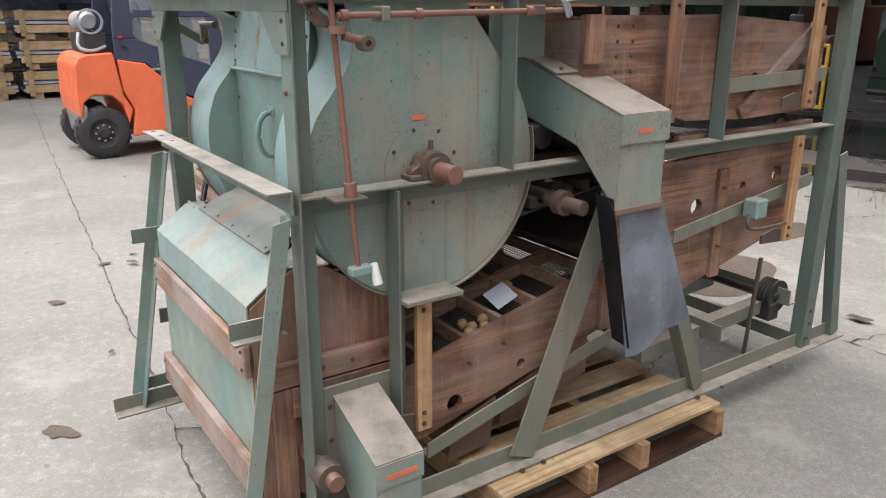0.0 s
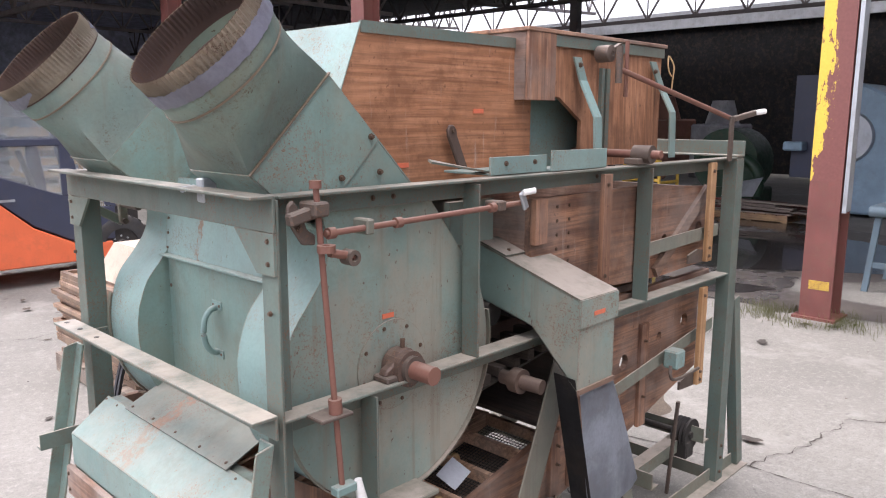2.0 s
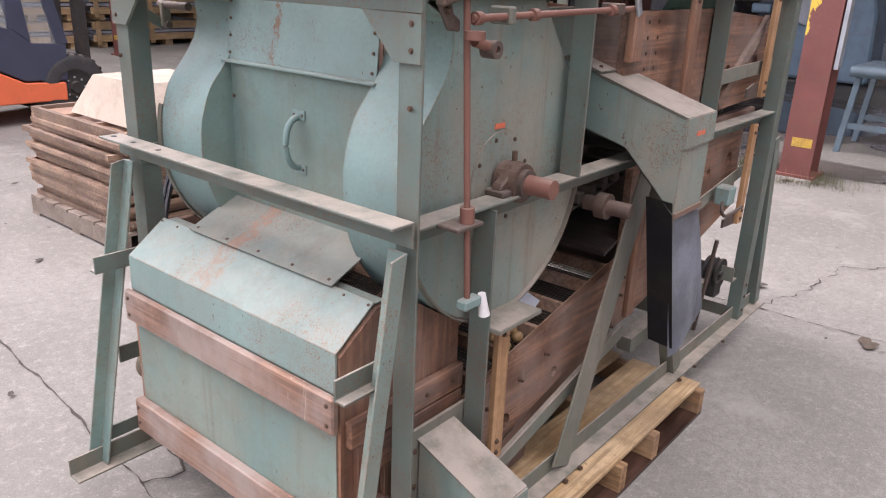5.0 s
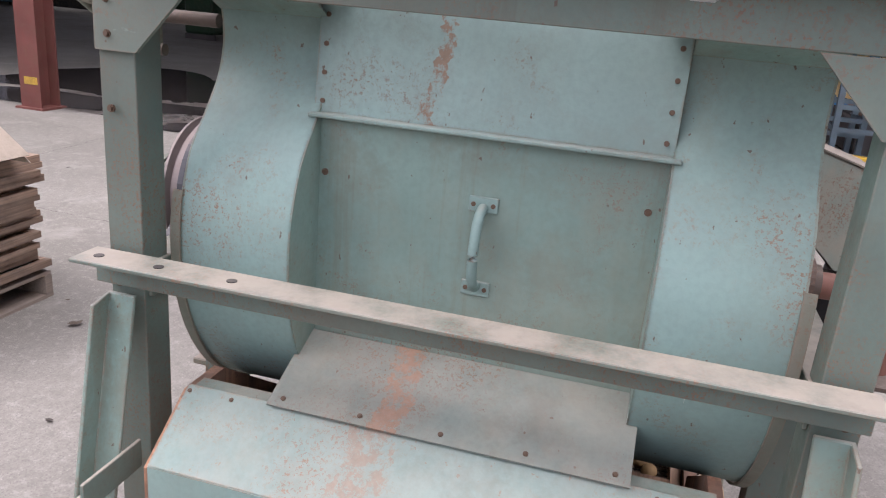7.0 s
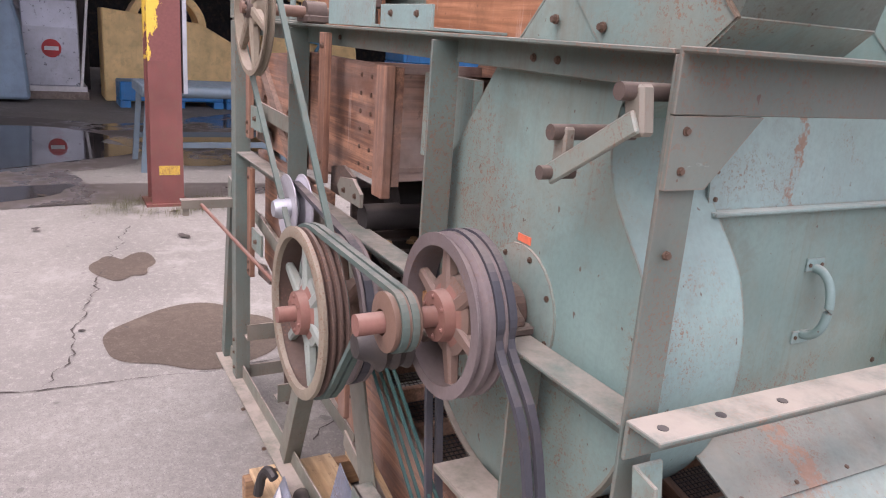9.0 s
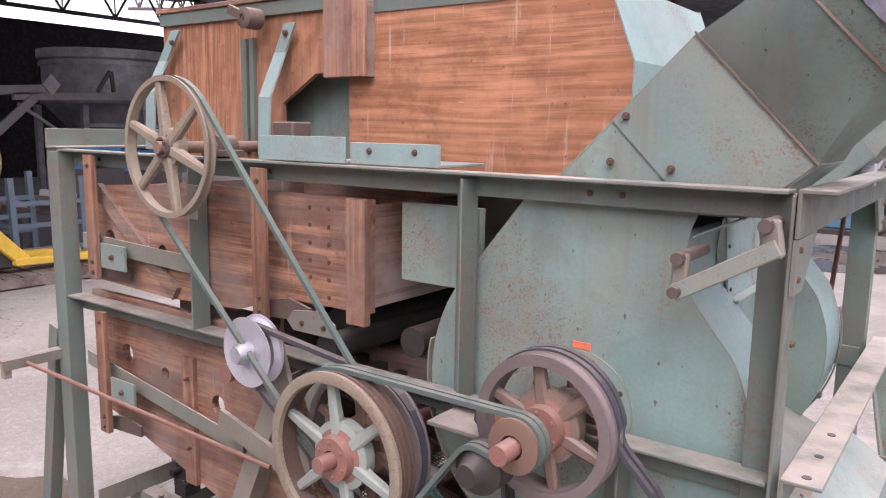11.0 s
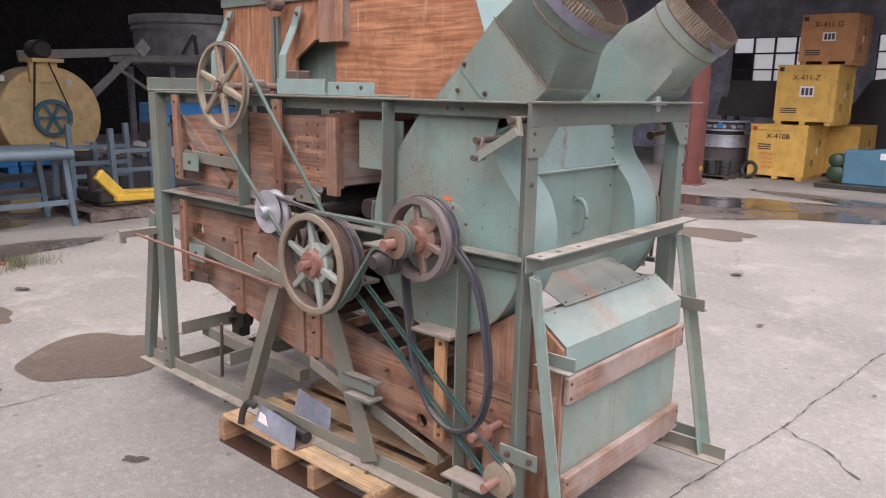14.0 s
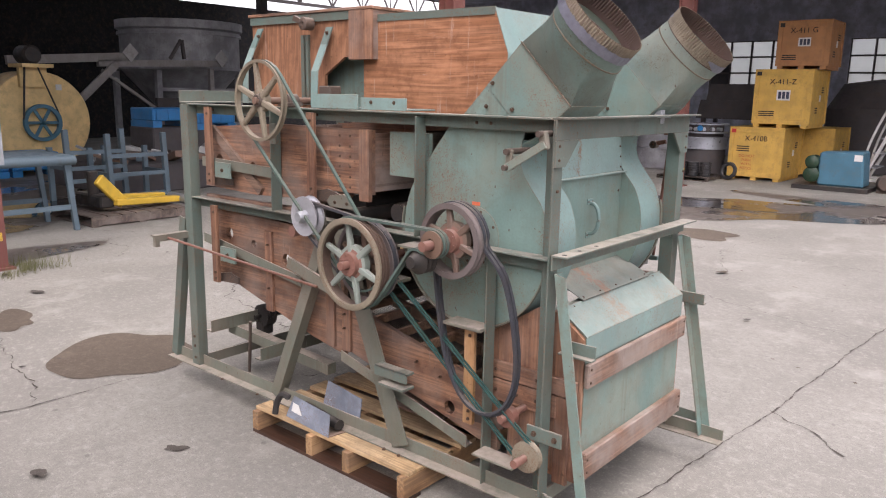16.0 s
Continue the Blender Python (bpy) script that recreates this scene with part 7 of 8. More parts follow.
for y in (Y0 + 0.02, Y1 - 0.06):
    part("cab_side", plate([(0.86, 1.02), (1.16, 0.985), (1.56, 0.635), (1.96, 0.435), (2.38, 0.42), (2.40, 0.78), (2.06, 0.80), (1.90, 0.93), (1.84, 0.945), (1.08, 1.235), (0.86, 1.235)], y, y + 0.04), NAVY, fl, bevel=0.008)
    part("pillar", plate([(0.86, 1.235), (1.10, 1.235), (1.06, 1.30), (1.07, 1.42), (1.10, 1.46), (1.06, 1.52), (1.04, 2.08), (0.92, 2.08)], y, y + 0.04), NAVY, fl, bevel=0.008)
    part("pillar", plate([(1.90, 0.93), (2.06, 0.80), (2.02, 1.20), (1.98, 1.46), (1.86, 1.46), (1.86, 0.94)], y, y + 0.04), NAVY, fl, bevel=0.008)
    part("pillar", plate([(2.30, 0.80), (2.42, 0.78), (2.12, 2.08), (2.02, 2.08)], y, y + 0.04), NAVY, fl)
    part("door_rail", box(1.08, 2.20, y, y + 0.04, 1.455, 1.53), NAVY, fl, bevel=0.008)
    gl = part("window", plate([(1.05, 1.22), (1.86, 0.92), (2.06, 0.78), (2.36, 0.78), (2.08, 2.06), (1.02, 2.06)], y + 0.015, y + 0.02), GLASS, fl, "tinted cab window")
    gl.visible_shadow = False
part("roof", box(0.84, 1.92, Y0 + 0.02, Y1 - 0.02, 2.06, 2.13), NAVY, fl, bevel=0.02)
part("seat", box(1.2, 1.65, 7.15, 7.6, 0.95, 1.12), RUBBER, fl, bevel=0.04)
part("seat_back", box(1.12, 1.24, 7.15, 7.6, 1.1, 1.62), RUBBER, fl, bevel=0.04)
part("steering_column", rod((1.75, 7.37, 1.0), (1.62, 7.37, 1.4), 0.03, 10), RUBBER, fl)
part("gas_tank", lathe((0.68, 7.05, 1.41), (0, 1, 0), [(0, -0.05), (0.07, -0.03), (0.10, 0.05), (0.10, 0.55), (0.07, 0.64), (0, 0.66)], 24, closed=False), STEEL_TANK, fl, "grey gas cylinder", smooth=True)
part("tank_ring", lathe((0.68, 7.0, 1.41), (0, 1, 0), [(0.108, -0.06), (0.128, -0.06), (0.128, 0.0), (0.108, 0.0)], 24), GALV, fl, smooth=True)
part("tank_bracket", box(0.60, 0.82, 6.95, 7.75, 1.09, 1.30), DARK_IRON, fl, bevel=0.01)
part("hose", pipe_line(spline([(0.56, 6.98, 1.3), (0.54, 6.92, 1.16), (0.66, 6.9, 1.12), (0.80, 6.94, 1.16)], 5), 0.018, 8), GALV, fl, smooth=True)
for x, r, w in ((0.665, 0.275, 0.20), (2.45, 0.34, 0.26)):
    for y, o in ((Y0 + 0.01, 1), (Y1 - 0.01, -1)):
        ty = part("tyre", lathe((x, y, r), (0, o, 0), [(r * 0.55, 0.0), (r * 0.82, -0.005), (r * 0.95, 0.015), (r, 0.05), (r, w - 0.03), (r * 0.95, w), (r * 0.55, w)], 40), TYRE, fl, "worn black tyre", smooth=True)
        for k in range(22):
            a = 2 * math.pi * k / 22
            part("lug", beam((x + math.cos(a) * r * 0.985, y + o * 0.012, r + math.sin(a) * r * 0.985), (x + math.cos(a + 0.07) * r * 0.985, y + o * w * 0.9, r + math.sin(a + 0.07) * r * 0.985), 0.03, 0.016, up=(math.cos(a), 0, math.sin(a))), TYRE, ty)
        part("wheel_rim", lathe((x, y + o * 0.02, r), (0, o, 0), [(0.0, -0.03), (r * 0.16, -0.03), (r * 0.18, 0.0), (r * 0.38, 0.02), (r * 0.55, 0.0), (r * 0.57, 0.03), (0.0, 0.06)], 28, closed=False), DARK_IRON, ty, smooth=True)
        heads = []
        for k in range(8):
            a = 2 * math.pi * k / 8
            bolt((x + math.cos(a) * r * 0.30, y + o * 0.026, r + math.sin(a) * r * 0.30), (0, -o, 0), 0.014, 0.02, heads)
        part("wheel_nut", heads, GALV, ty)
for y in (7.05, 7.6):
    part("mast", box(2.62, 2.74, y, y + 0.08, 0.08, 2.35), DARK_IRON, fl)
    part("fork", box(2.76, 3.9, y, y + 0.1, 0.03, 0.07), DARK_IRON, fl)
part("mast_bar", box(2.64, 2.72, 7.0, 7.75, 2.2, 2.3), DARK_IRON, fl)
part("maker_mark", box(1.14, 1.40, Y0 + 0.012, Y0 + 0.018, 0.905, 0.93), GALV, fl, "plain pale bar in place of lettering")
part("maker_badge", lathe((1.10, Y0 + 0.018, 0.918), (0, -1, 0), [(0.014, 0), (0.022, 0), (0.022, 0.005), (0.014, 0.005)], 16), GALV, fl)
part("sticker", box(0.91, 0.95, Y0 + 0.0, Y0 + 0.02, 1.24, 1.27), RED, fl)
part("sticker", box(0.93, 0.98, Y0 + 0.0, Y0 + 0.02, 1.15, 1.17), DKGREEN, fl)

fl.location += Vector((-0.01, -0.69, 0.0))
fl.scale = (0.88, 0.88, 0.88)

# bundles of sheets and timber in the distance
for row, y in enumerate((12.1, 15.2)):
    for i in range(6):
        x = -5.2 + i * 2.35
        z = 0.0
        rnd = random.Random(i + row * 20)
        for lay in range(3):
            b = thing("sheet_bundle", (x, y, z), "pale steel sheets bundled on ochre timber skids", "bundle", "bundles of sheets")
            for k in range(4):
                part("skid", box(x - 1.0 + k * 0.62, x - 0.86 + k * 0.62, y, y + 1.2, z, z + 0.12), TIMBER, b)
            zz = z + 0.12
            part("side_board", box(x - 1.1, x + 1.1, y - 0.03, y + 0.0, zz - 0.02, zz + 0.09), TIMBER, b)
            for k in range(4):
                o = rnd.uniform(-0.05, 0.05)
                part("sheet", box(x - 1.1 + o, x + 1.1 + o, y, y + 1.2, zz + k * 0.055, zz + k * 0.055 + 0.04), LIGHT_STEEL, b)
            zz += 0.24
            part("side_board", box(x - 1.1, x + 1.1, y - 0.03, y + 0.0, zz - 0.06, zz + 0.06), TIMBER, b)
            for k in (0, 1, 2):
                part("upright", box(x - 1.05 + k * 0.98, x - 0.97 + k * 0.98, y - 0.05, y - 0.03, z + 0.05, zz + 0.08), TIMBER, b)
            z = zz + 0.09

# ---- machinery and stores under the sheds ----
def text(name, words, at, size, m, parent, rot):
    c = bpy.data.curves.new(name, "FONT")
    c.body, c.size, c.align_x = words, size, "CENTER"
    c.extrude = 0.001
    tmp = bpy.data.objects.new(name, c)
    scene.collection.objects.link(tmp)
    bpy.context.view_layer.update()
    me = bpy.data.meshes.new_from_object(tmp.evaluated_get(bpy.context.evaluated_depsgraph_get()))
    bpy.data.objects.remove(tmp)
    me.materials.append(m)
    ob = new(name, me)
    ob.parent = parent
    ob.location = Vector(at) - ORIGIN[parent.name]
    ob.rotation_euler = [radians(a) for a in rot]
    return ob


INK = paint("black_stencil", (0.03, 0.025, 0.02), 0.7)
INK_RED = paint("red_stencil", (0.42, 0.07, 0.03), 0.7)


def crate(x, y, z, w, d, h, m, words, label):
    c = thing("shipping_crate", (x, y, z), label, "crate", "stacked crates")
    part("crate_body", box(x, x + w, y - d, y, z + 0.06, z + h), m, c, bevel=0.006)
    for k in range(3):
        part("crate_foot", box(x + 0.02 + k * (w - 0.14) / 2, x + 0.12 + k * (w - 0.14) / 2, y - d, y, z, z + 0.06), m, c)
    for a in (x - 0.012, x + w - 0.07):
        part("batten", box(a, a + 0.08, y, y + 0.018, z + 0.06, z + h), m, c, bevel=0.003)
    for a in (z + 0.06, z + h - 0.08):
        part("batten", box(x + 0.068, x + w - 0.07, y, y + 0.016, a, a + 0.08), m, c, bevel=0.003)
    part("lid", box(x - 0.015, x + w + 0.015, y - d - 0.01, y + 0.02, z + h, z + h + 0.02), m, c, bevel=0.004)
    for a in (y - 0.06, y - d):
        part("batten", box(x - 0.016, x, a, a + 0.07, z + 0.06, z + h), m, c)
    if words:
        text("stencil", words, (x + w / 2, y + 0.019, z + h * 0.76), 0.13, INK, c, (90, 0, 180))
        if z < 0.5:
            for i, t in enumerate(("DO NOT", "PUSH", "WITH", "FORKS")):
                text("stencil", t, (x + w * 0.66, y + 0.003, z + h * 0.44 - i * 0.075), 0.07, INK_RED, c, (90, 0, 180))
            for i in range(3):
                part("print_bar", box(x + 0.62 * w, x + 0.86 * w, y, y + 0.003, z + h * 0.55 + i * 0.04, z + h * 0.55 + i * 0.04 + 0.02), INK, c)
        else:
            part("brand_patch", box(x + w * 0.36, x + w * 0.60, y, y + 0.004, z + h * 0.48, z + h * 0.66), WHITE, c, "white patch with a dark mark")
            for i in range(3):
                part("brand_mark", box(x + w * (0.38 + 0.07 * i), x + w * (0.43 + 0.07 * i), y + 0.003, y + 0.007, z + h * 0.51, z + h * 0.63), NAVY, c)
            for i in range(3):
                part("print_bar", box(x + 0.62 * w, x + 0.9 * w, y, y + 0.003, z + h * 0.2 + i * 0.035, z + h * 0.2 + i * 0.035 + 0.018), INK, c)
    part("corner_tag", box(x + w - 0.1, x + w - 0.02, y + 0.018, y + 0.021, z + h - 0.09, z + h - 0.02), RED if z < 0.5 else INK, c)
    # lettered side
    for k in range(2):
        for r in range(3):
            part("print_bar", box(x - 0.003, x, y - d * (0.30 + 0.3 * k) - 0.14, y - d * (0.30 + 0.3 * k), z + h * (0.26 + 0.36 * k) + r * 0.04, z + h * (0.26 + 0.36 * k) + r * 0.04 + 0.02), INK, c)
    part("paper_tag", box(x - 0.004, x, y - d * 0.5 - 0.09, y - d * 0.5, z + h * 0.47, z + h * 0.47 + 0.11), WHITE, c)
    return c


crate(2.90, -11.3, 0.0, 0.94, 1.2, 0.94, OCHRE, "X-410B", "yellow plywood shipping crate with stencilled lettering")
crate(2.56, -11.42, 0.963, 0.96, 1.05, 1.0, OCHRE, "X-411-Z", "yellow plywood shipping crate stacked on another")
crate(2.40, -11.6, 1.985, 0.86, 0.85, 0.82, ORANGE_CRATE, "X-411 G", "orange-brown crate on top of the stack")
crate(2.40, -12.62, 0.0, 0.80, 1.2, 0.92, OCHRE, "", "yellow plywood crate behind the lettered ones")

# stacked rings, drums and a bin near the south column
pallet((4.33, -10.75, 0), 0.95, 0.8, "dark weathered pallet under stacked rings", DARK_WOOD, DARK_WOOD, h=0.07)
for k in range(4):
    for j in range(6):
        at = (4.62 - k * 0.21, -10.55 - 0.05 * (k % 2), 0.072 + j * 0.042)
        solid("rubber_ring", lathe(at, (0, 0, 1), [(0.05, 0), (0.095, 0), (0.101, 0.012), (0.101, 0.028), (0.095, 0.04), (0.05, 0.04)], 20), RUBBER, at, "black ring stacked on a low pallet", "ring", "stacked rings", smooth=True)
solid("hose_coil", lathe((3.70, -10.95, 0.17), (0.2, 1, 0.25), [(0.10, -0.02), (0.13, -0.035), (0.16, -0.02), (0.165, 0.0), (0.15, 0.025), (0.12, 0.03), (0.10, 0.015)], 24), RUBBER, (3.70, -10.95, 0), "black hose coil leaning on the crate", "hose", smooth=True)
dm = thing("steel_drum", (4.52, -11.75, 0), "bright steel drum housing with flanges and bands", "drum", "steel drums")
part("lower_shell", lathe((4.52, -11.75, 0.0), (0, 0, 1), [(0.0, 0.0), (0.40, 0.0), (0.42, 0.30), (0.42, 0.50), (0.0, 0.50)], 36, closed=False), DARK_STEEL, dm, smooth=True)
part("shell", lathe((4.52, -11.75, 0.50), (0, 0, 1), [(0.0, 0.0), (0.43, 0.0), (0.43, 0.20), (0.0, 0.20)], 36, closed=False), LIGHT_STEEL, dm, smooth=True)
for z0, r in ((0.50, 0.46), (0.70, 0.47), (0.80, 0.47), (0.96, 0.45)):
    part("flange", lathe((4.52, -11.75, z0), (0, 0, 1), [(0.38, 0.0), (r, 0.0), (r, 0.025), (0.38, 0.025)], 36), LIGHT_STEEL, dm)
part("neck", lathe((4.52, -11.75, 0.725), (0, 0, 1), [(0.0, 0.0), (0.36, 0.0), (0.36, 0.25), (0.0, 0.27)], 36, closed=False), DARK_STEEL, dm, smooth=True)
for k in range(7):
    a = math.pi * (0.15 + 0.7 * k / 6)
    part("fitting", rod((4.52 + 0.36 * math.cos(a), -11.75 + 0.36 * math.sin(a), 0.88), (4.52 + 0.46 * math.cos(a), -11.75 + 0.46 * math.sin(a), 0.88), 0.035, 10), GALV, dm, smooth=True)
part("round_sticker", lathe((4.42, -11.285, 0.90), (0, 1, 0), [(0.0, 0.0), (0.055, 0.0), (0.055, 0.006), (0.0, 0.006)], 20, closed=False), BLUE, dm, "blue and white round sticker")
solid("steel_drum", lathe((5.75, -12.6, 0.0), (0, 0, 1), [(0.0, 0.0), (0.52, 0.0), (0.55, 0.4), (0.5, 0.42), (0.5, 0.9), (0.0, 1.0)], 36, closed=False), STEEL_TANK, (5.75, -12.6, 0), "dull steel drum housing with bands", "drum", "steel drums", smooth=True)
bin_ = thing("feed_bin", (4.8, -13.9, 1.0), "dark open steel bin on legs", "bin")
part("bin_body", plate([(4.05, 1.03), (5.42, 1.03), (5.34, 1.42), (4.15, 1.42)], -14.4, -13.5), DARK_STEEL, bin_)
part("bin_hood", plate([(4.1, 1.42), (5.3, 1.42), (5.22, 1.76), (4.1, 1.76)], -14.4, -13.7), DARK_STEEL, bin_)
for x in (4.15, 5.25):
    for y in (-14.35, -13.65):
        part("leg", box(x, x + 0.08, y, y + 0.08, 0, 1.03), DARK_STEEL, bin_)

# blue gearbox machine on a skid
bl = thing("blue_machine", (1.9, -10.9, 0), "blue machine housing with a green gearbox on a skid", "machine")
part("skid", box(1.35, 2.5, -11.3, -10.6, 0, 0.07), DARK_IRON, bl)
part("housing", plate([(1.45, 0.07), (2.15, 0.07), (2.15, 0.62), (1.5, 0.66)], -11.25, -10.75), TEAL, bl, bevel=0.03)
part("gearbox", lathe((2.25, -10.8, 0.24), (0, 1, 0), [(0, -0.2), (0.13, -0.2), (0.13, 0.05), (0.07, 0.09), (0, 0.09)], 20, closed=False), DKGREEN, bl, smooth=True)
part("motor", lathe((2.25, -10.78, 0.45), (0, 1, 0), [(0, -0.15), (0.11, -0.15), (0.11, 0.05), (0.06, 0.09), (0, 0.09)], 20, closed=False), DKGREEN, bl, smooth=True)
part("label", box(1.5, 1.62, -10.748, -10.74, 0.5, 0.6), WHITE, bl)
sm = thing("small_motor", (1.15, -11.0, 0), "small dirty electric motor on the ground", "motor")
part("motor_body", lathe((1.15, -11.2, 0.16), (0, 1, 0), [(0, 0), (0.15, 0.02), (0.15, 0.3), (0.1, 0.36), (0, 0.36)], 20, closed=False), IRON, sm, smooth=True)
part("motor_base", box(1.02, 1.28, -11.2, -10.9, 0, 0.05), IRON, sm)

# white rolling stair
ld = thing("rolling_stair", (0.6, -12, 0), "white tube rolling stair with handrails", "ladder")
for y in (-11.75, -12.35):
    part("rail", pipe_line(spline([(1.72, y, 0.05), (1.50, y, 0.55), (1.25, y, 1.2), (1.05, y, 1.75), (0.9, y, 1.88), (-0.3, y, 1.88)], 6), 0.028, 8), WHITE, ld, smooth=True)
    part("rail", pipe_line(spline([(1.72, y, 0.05), (1.62, y, 0.75), (1.35, y, 1.5), (1.15, y, 2.0), (1.0, y, 1.9), (1.05, y, 1.6)], 6), 0.02, 8), WHITE, ld, smooth=True)
    part("rail", rod((1.7, y, 0.12), (-0.3, y, 0.12), 0.028, 8), WHITE, ld)
    part("rail", rod((1.35, y, 0.95), (-0.3, y, 0.95), 0.022, 8), WHITE, ld)
    part("leg", rod((0.7, y, 0.05), (0.7, y, 1.88), 0.025, 8), WHITE, ld)
    part("leg", rod((-0.25, y, 0.05), (-0.25, y, 1.88), 0.025, 8), WHITE, ld)
for i in range(6):
    f = (i + 0.5) / 6
    part("tread", box(1.62 - 0.62 * f - 0.1, 1.62 - 0.62 * f + 0.1, -12.33, -11.77, 0.2 + 1.5 * f, 0.22 + 1.5 * f), GALV, ld)
cv = thing("conveyor_head", (0.2, -13.6, 1.8), "grey conveyor head on steel legs", "conveyor")
part("frame_side", plate([(-0.6, 1.9), (1.5, 2.1), (1.55, 2.55), (-0.6, 2.9)], -14.0, -13.6), GALV, cv)
part("wheel", lathe((1.15, -13.58, 2.35), (0, 1, 0), [(0.1, 0), (0.2, 0), (0.2, 0.06), (0.1, 0.06)], 24), GALV, cv)
for x in (-0.4, 0.9):
    part("leg", box(x, x + 0.1, -13.9, -13.8, 0, 2.1), GALV, cv)
for i in range(4):
    solid("steel_plank", box(-0.8, 1.75 - 0.2 * i, -14.3, -13.7, 2.95 + i * 0.12, 3.02 + i * 0.12), DARK_STEEL, (0.4, -14, 2.95 + i * 0.12), "dark steel section resting on the conveyor", "beam", "dark sections")
ve = thing("dark_vessel", (2.2, -15.2, 0), "large dark vessel standing in the shed", "vessel")
part("vessel_body", lathe((2.2, -15.2, 0.0), (0, 0, 1), [(0, 0), (1.0, 0.02), (1.0, 1.3), (0, 1.3)], 30, closed=False), DARK_STEEL, ve, smooth=True)
part("vessel_lid", lathe((2.2, -15.2, 1.30), (0, 0, 1), [(0.98, 0), (0.7, 0.5), (0, 0.6)], 30, closed=False), DARK_STEEL, ve, smooth=True)
part("vessel_band", lathe((2.2, -15.2, 1.22), (0, 0, 1), [(1.0, 0), (1.03, 0), (1.03, 0.07), (1.0, 0.07)], 30), DARK_STEEL, ve, smooth=True)

# yellow round fan housing with pulley and motor
dr = thing("yellow_fan", (13.2, -2.65, 0), "yellow round fan housing with a blue pulley and motor", "fan")
part("round_housing", lathe((12.9, -2.82, 0.86), (1, 0, 0), [(0, 0), (0.84, 0), (0.86, 0.02), (0.86, 0.9), (0, 0.9)], 48, closed=False), FAN_YELLOW, dr, smooth=True)
part("foot_frame", box(12.9, 13.7, -3.5, -2.1, 0.0, 0.2), FAN_YELLOW, dr)
part("motor_frame", box(12.8, 12.9, -2.93, -2.48, 1.45, 1.78), FAN_YELLOW, dr)
part("motor_shelf", box(12.6, 13.2, -2.97, -2.46, 1.78, 1.84), FAN_YELLOW, dr)
part("motor", lathe((12.6, -2.64, 1.99), (1, 0, 0), [(0, 0), (0.12, 0.0), (0.16, 0.04), (0.16, 0.4), (0, 0.45)], 20, closed=False), DARK_IRON, dr, smooth=True)
pu = part("pulley", lathe((12.75, -2.79, 0.84), (1, 0, 0), [(0.26, 0), (0.32, 0), (0.30, 0.04), (0.32, 0.08), (0.26, 0.08)], 32), TEAL, dr, smooth=True)
for k in range(6):
    a = k * math.pi / 3
    part("spoke", beam((12.79, -2.79, 0.84), (12.79, -2.79 + 0.27 * math.cos(a), 0.84 + 0.27 * math.sin(a)), 0.05, 0.03, up=(1, 0, 0)), TEAL, pu)
for dy0, dy1 in ((-0.06, -0.32), (0.06, 0.31)):
    part("belt", beam((12.78, -2.64 + dy0, 1.99), (12.78, -2.79 + dy1, 0.9), 0.03, 0.015), RUBBER, dr)
for y, z in ((-2.1, 1.45), (-3.2, 1.4)):
    part("sticker", box(12.885, 12.895, y, y + 0.1, z, z + 0.1), WHITE, dr)
yb = thing("yellow_box", (13.2, -0.6, 0), "yellow steel housing beside the round fan", "machine")
part("housing", plate([(-1.55, 0.0), (0.6, 0.0), (0.6, 1.45), (-0.9, 1.3), (-1.55, 0.95)], 12.9, 13.8, swap="yz"), FAN_YELLOW, yb, bevel=0.02)
part("rim", lathe((13.0, -0.4, 1.2), (1, 0, 0), [(0.5, 0), (0.62, 0), (0.62, 0.6), (0.5, 0.6)], 32), FAN_YELLOW, yb, smooth=True)

# steel tank on a frame
tk = thing("steel_tank", (15.7, -7.3, 0), "large dull steel tank with a domed top on a frame", "tank")
part("tank_body", lathe((15.7, -7.3, 0.0), (0, 0, 1), [(0.35, 0.75), (1.36, 1.88), (1.36, 2.76), (1.44, 2.80), (1.44, 2.98), (0, 3.06)], 44, closed=False), STEEL_TANK, tk, smooth=True)
for z in (1.88, 2.66):
    part("tank_band", lathe((15.7, -7.3, z), (0, 0, 1), [(1.35, 0), (1.41, 0), (1.41, 0.07), (1.35, 0.07)], 44), STEEL_TANK, tk, smooth=True)
part("hatch", box(14.6, 14.7, -6.6, -6.0, 0.75, 1.25), DARK_STEEL, tk)
for x in (14.7, 16.6):
    for y in (-8.3, -6.2):
        part("leg", box(x, x + 0.12, y, y + 0.12, 0, 1.85), STEEL_TANK, tk)
for z in (0.6, 1.4):
    part("tie_bar", box(14.7, 14.8, -8.2, -6.15, z, z + 0.08), STEEL_TANK, tk)
cj = thing("steel_conveyor", (13.9, -4.0, 1.4), "grey steel conveyor beams with braces", "conveyor")
part("beam", beam((13.95, -2.72, 1.92), (13.95, -5.1, 2.09), 0.10, 0.16), CONVEYOR, cj)
part("beam", beam((13.95, -4.4, 1.93), (13.95, -7.3, 2.03), 0.10, 0.13), CONVEYOR, cj)
part("brace", beam((13.9, -4.75, 1.92), (13.9, -3.85, 1.1), 0.06, 0.15), CONVEYOR, cj)
part("brace", beam((14.0, -4.5, 1.8), (14.0, -5.75, 0.95), 0.05, 0.06), CONVEYOR, cj)
part("stop_arm", beam((13.9, -5.95, 2.08), (13.9, -6.22, 2.48), 0.06, 0.06), DARK_STEEL, cj)
part("stop_arm", beam((13.9, -6.28, 2.08), (13.9, -6.24, 2.48), 0.06, 0.06), DARK_STEEL, cj)
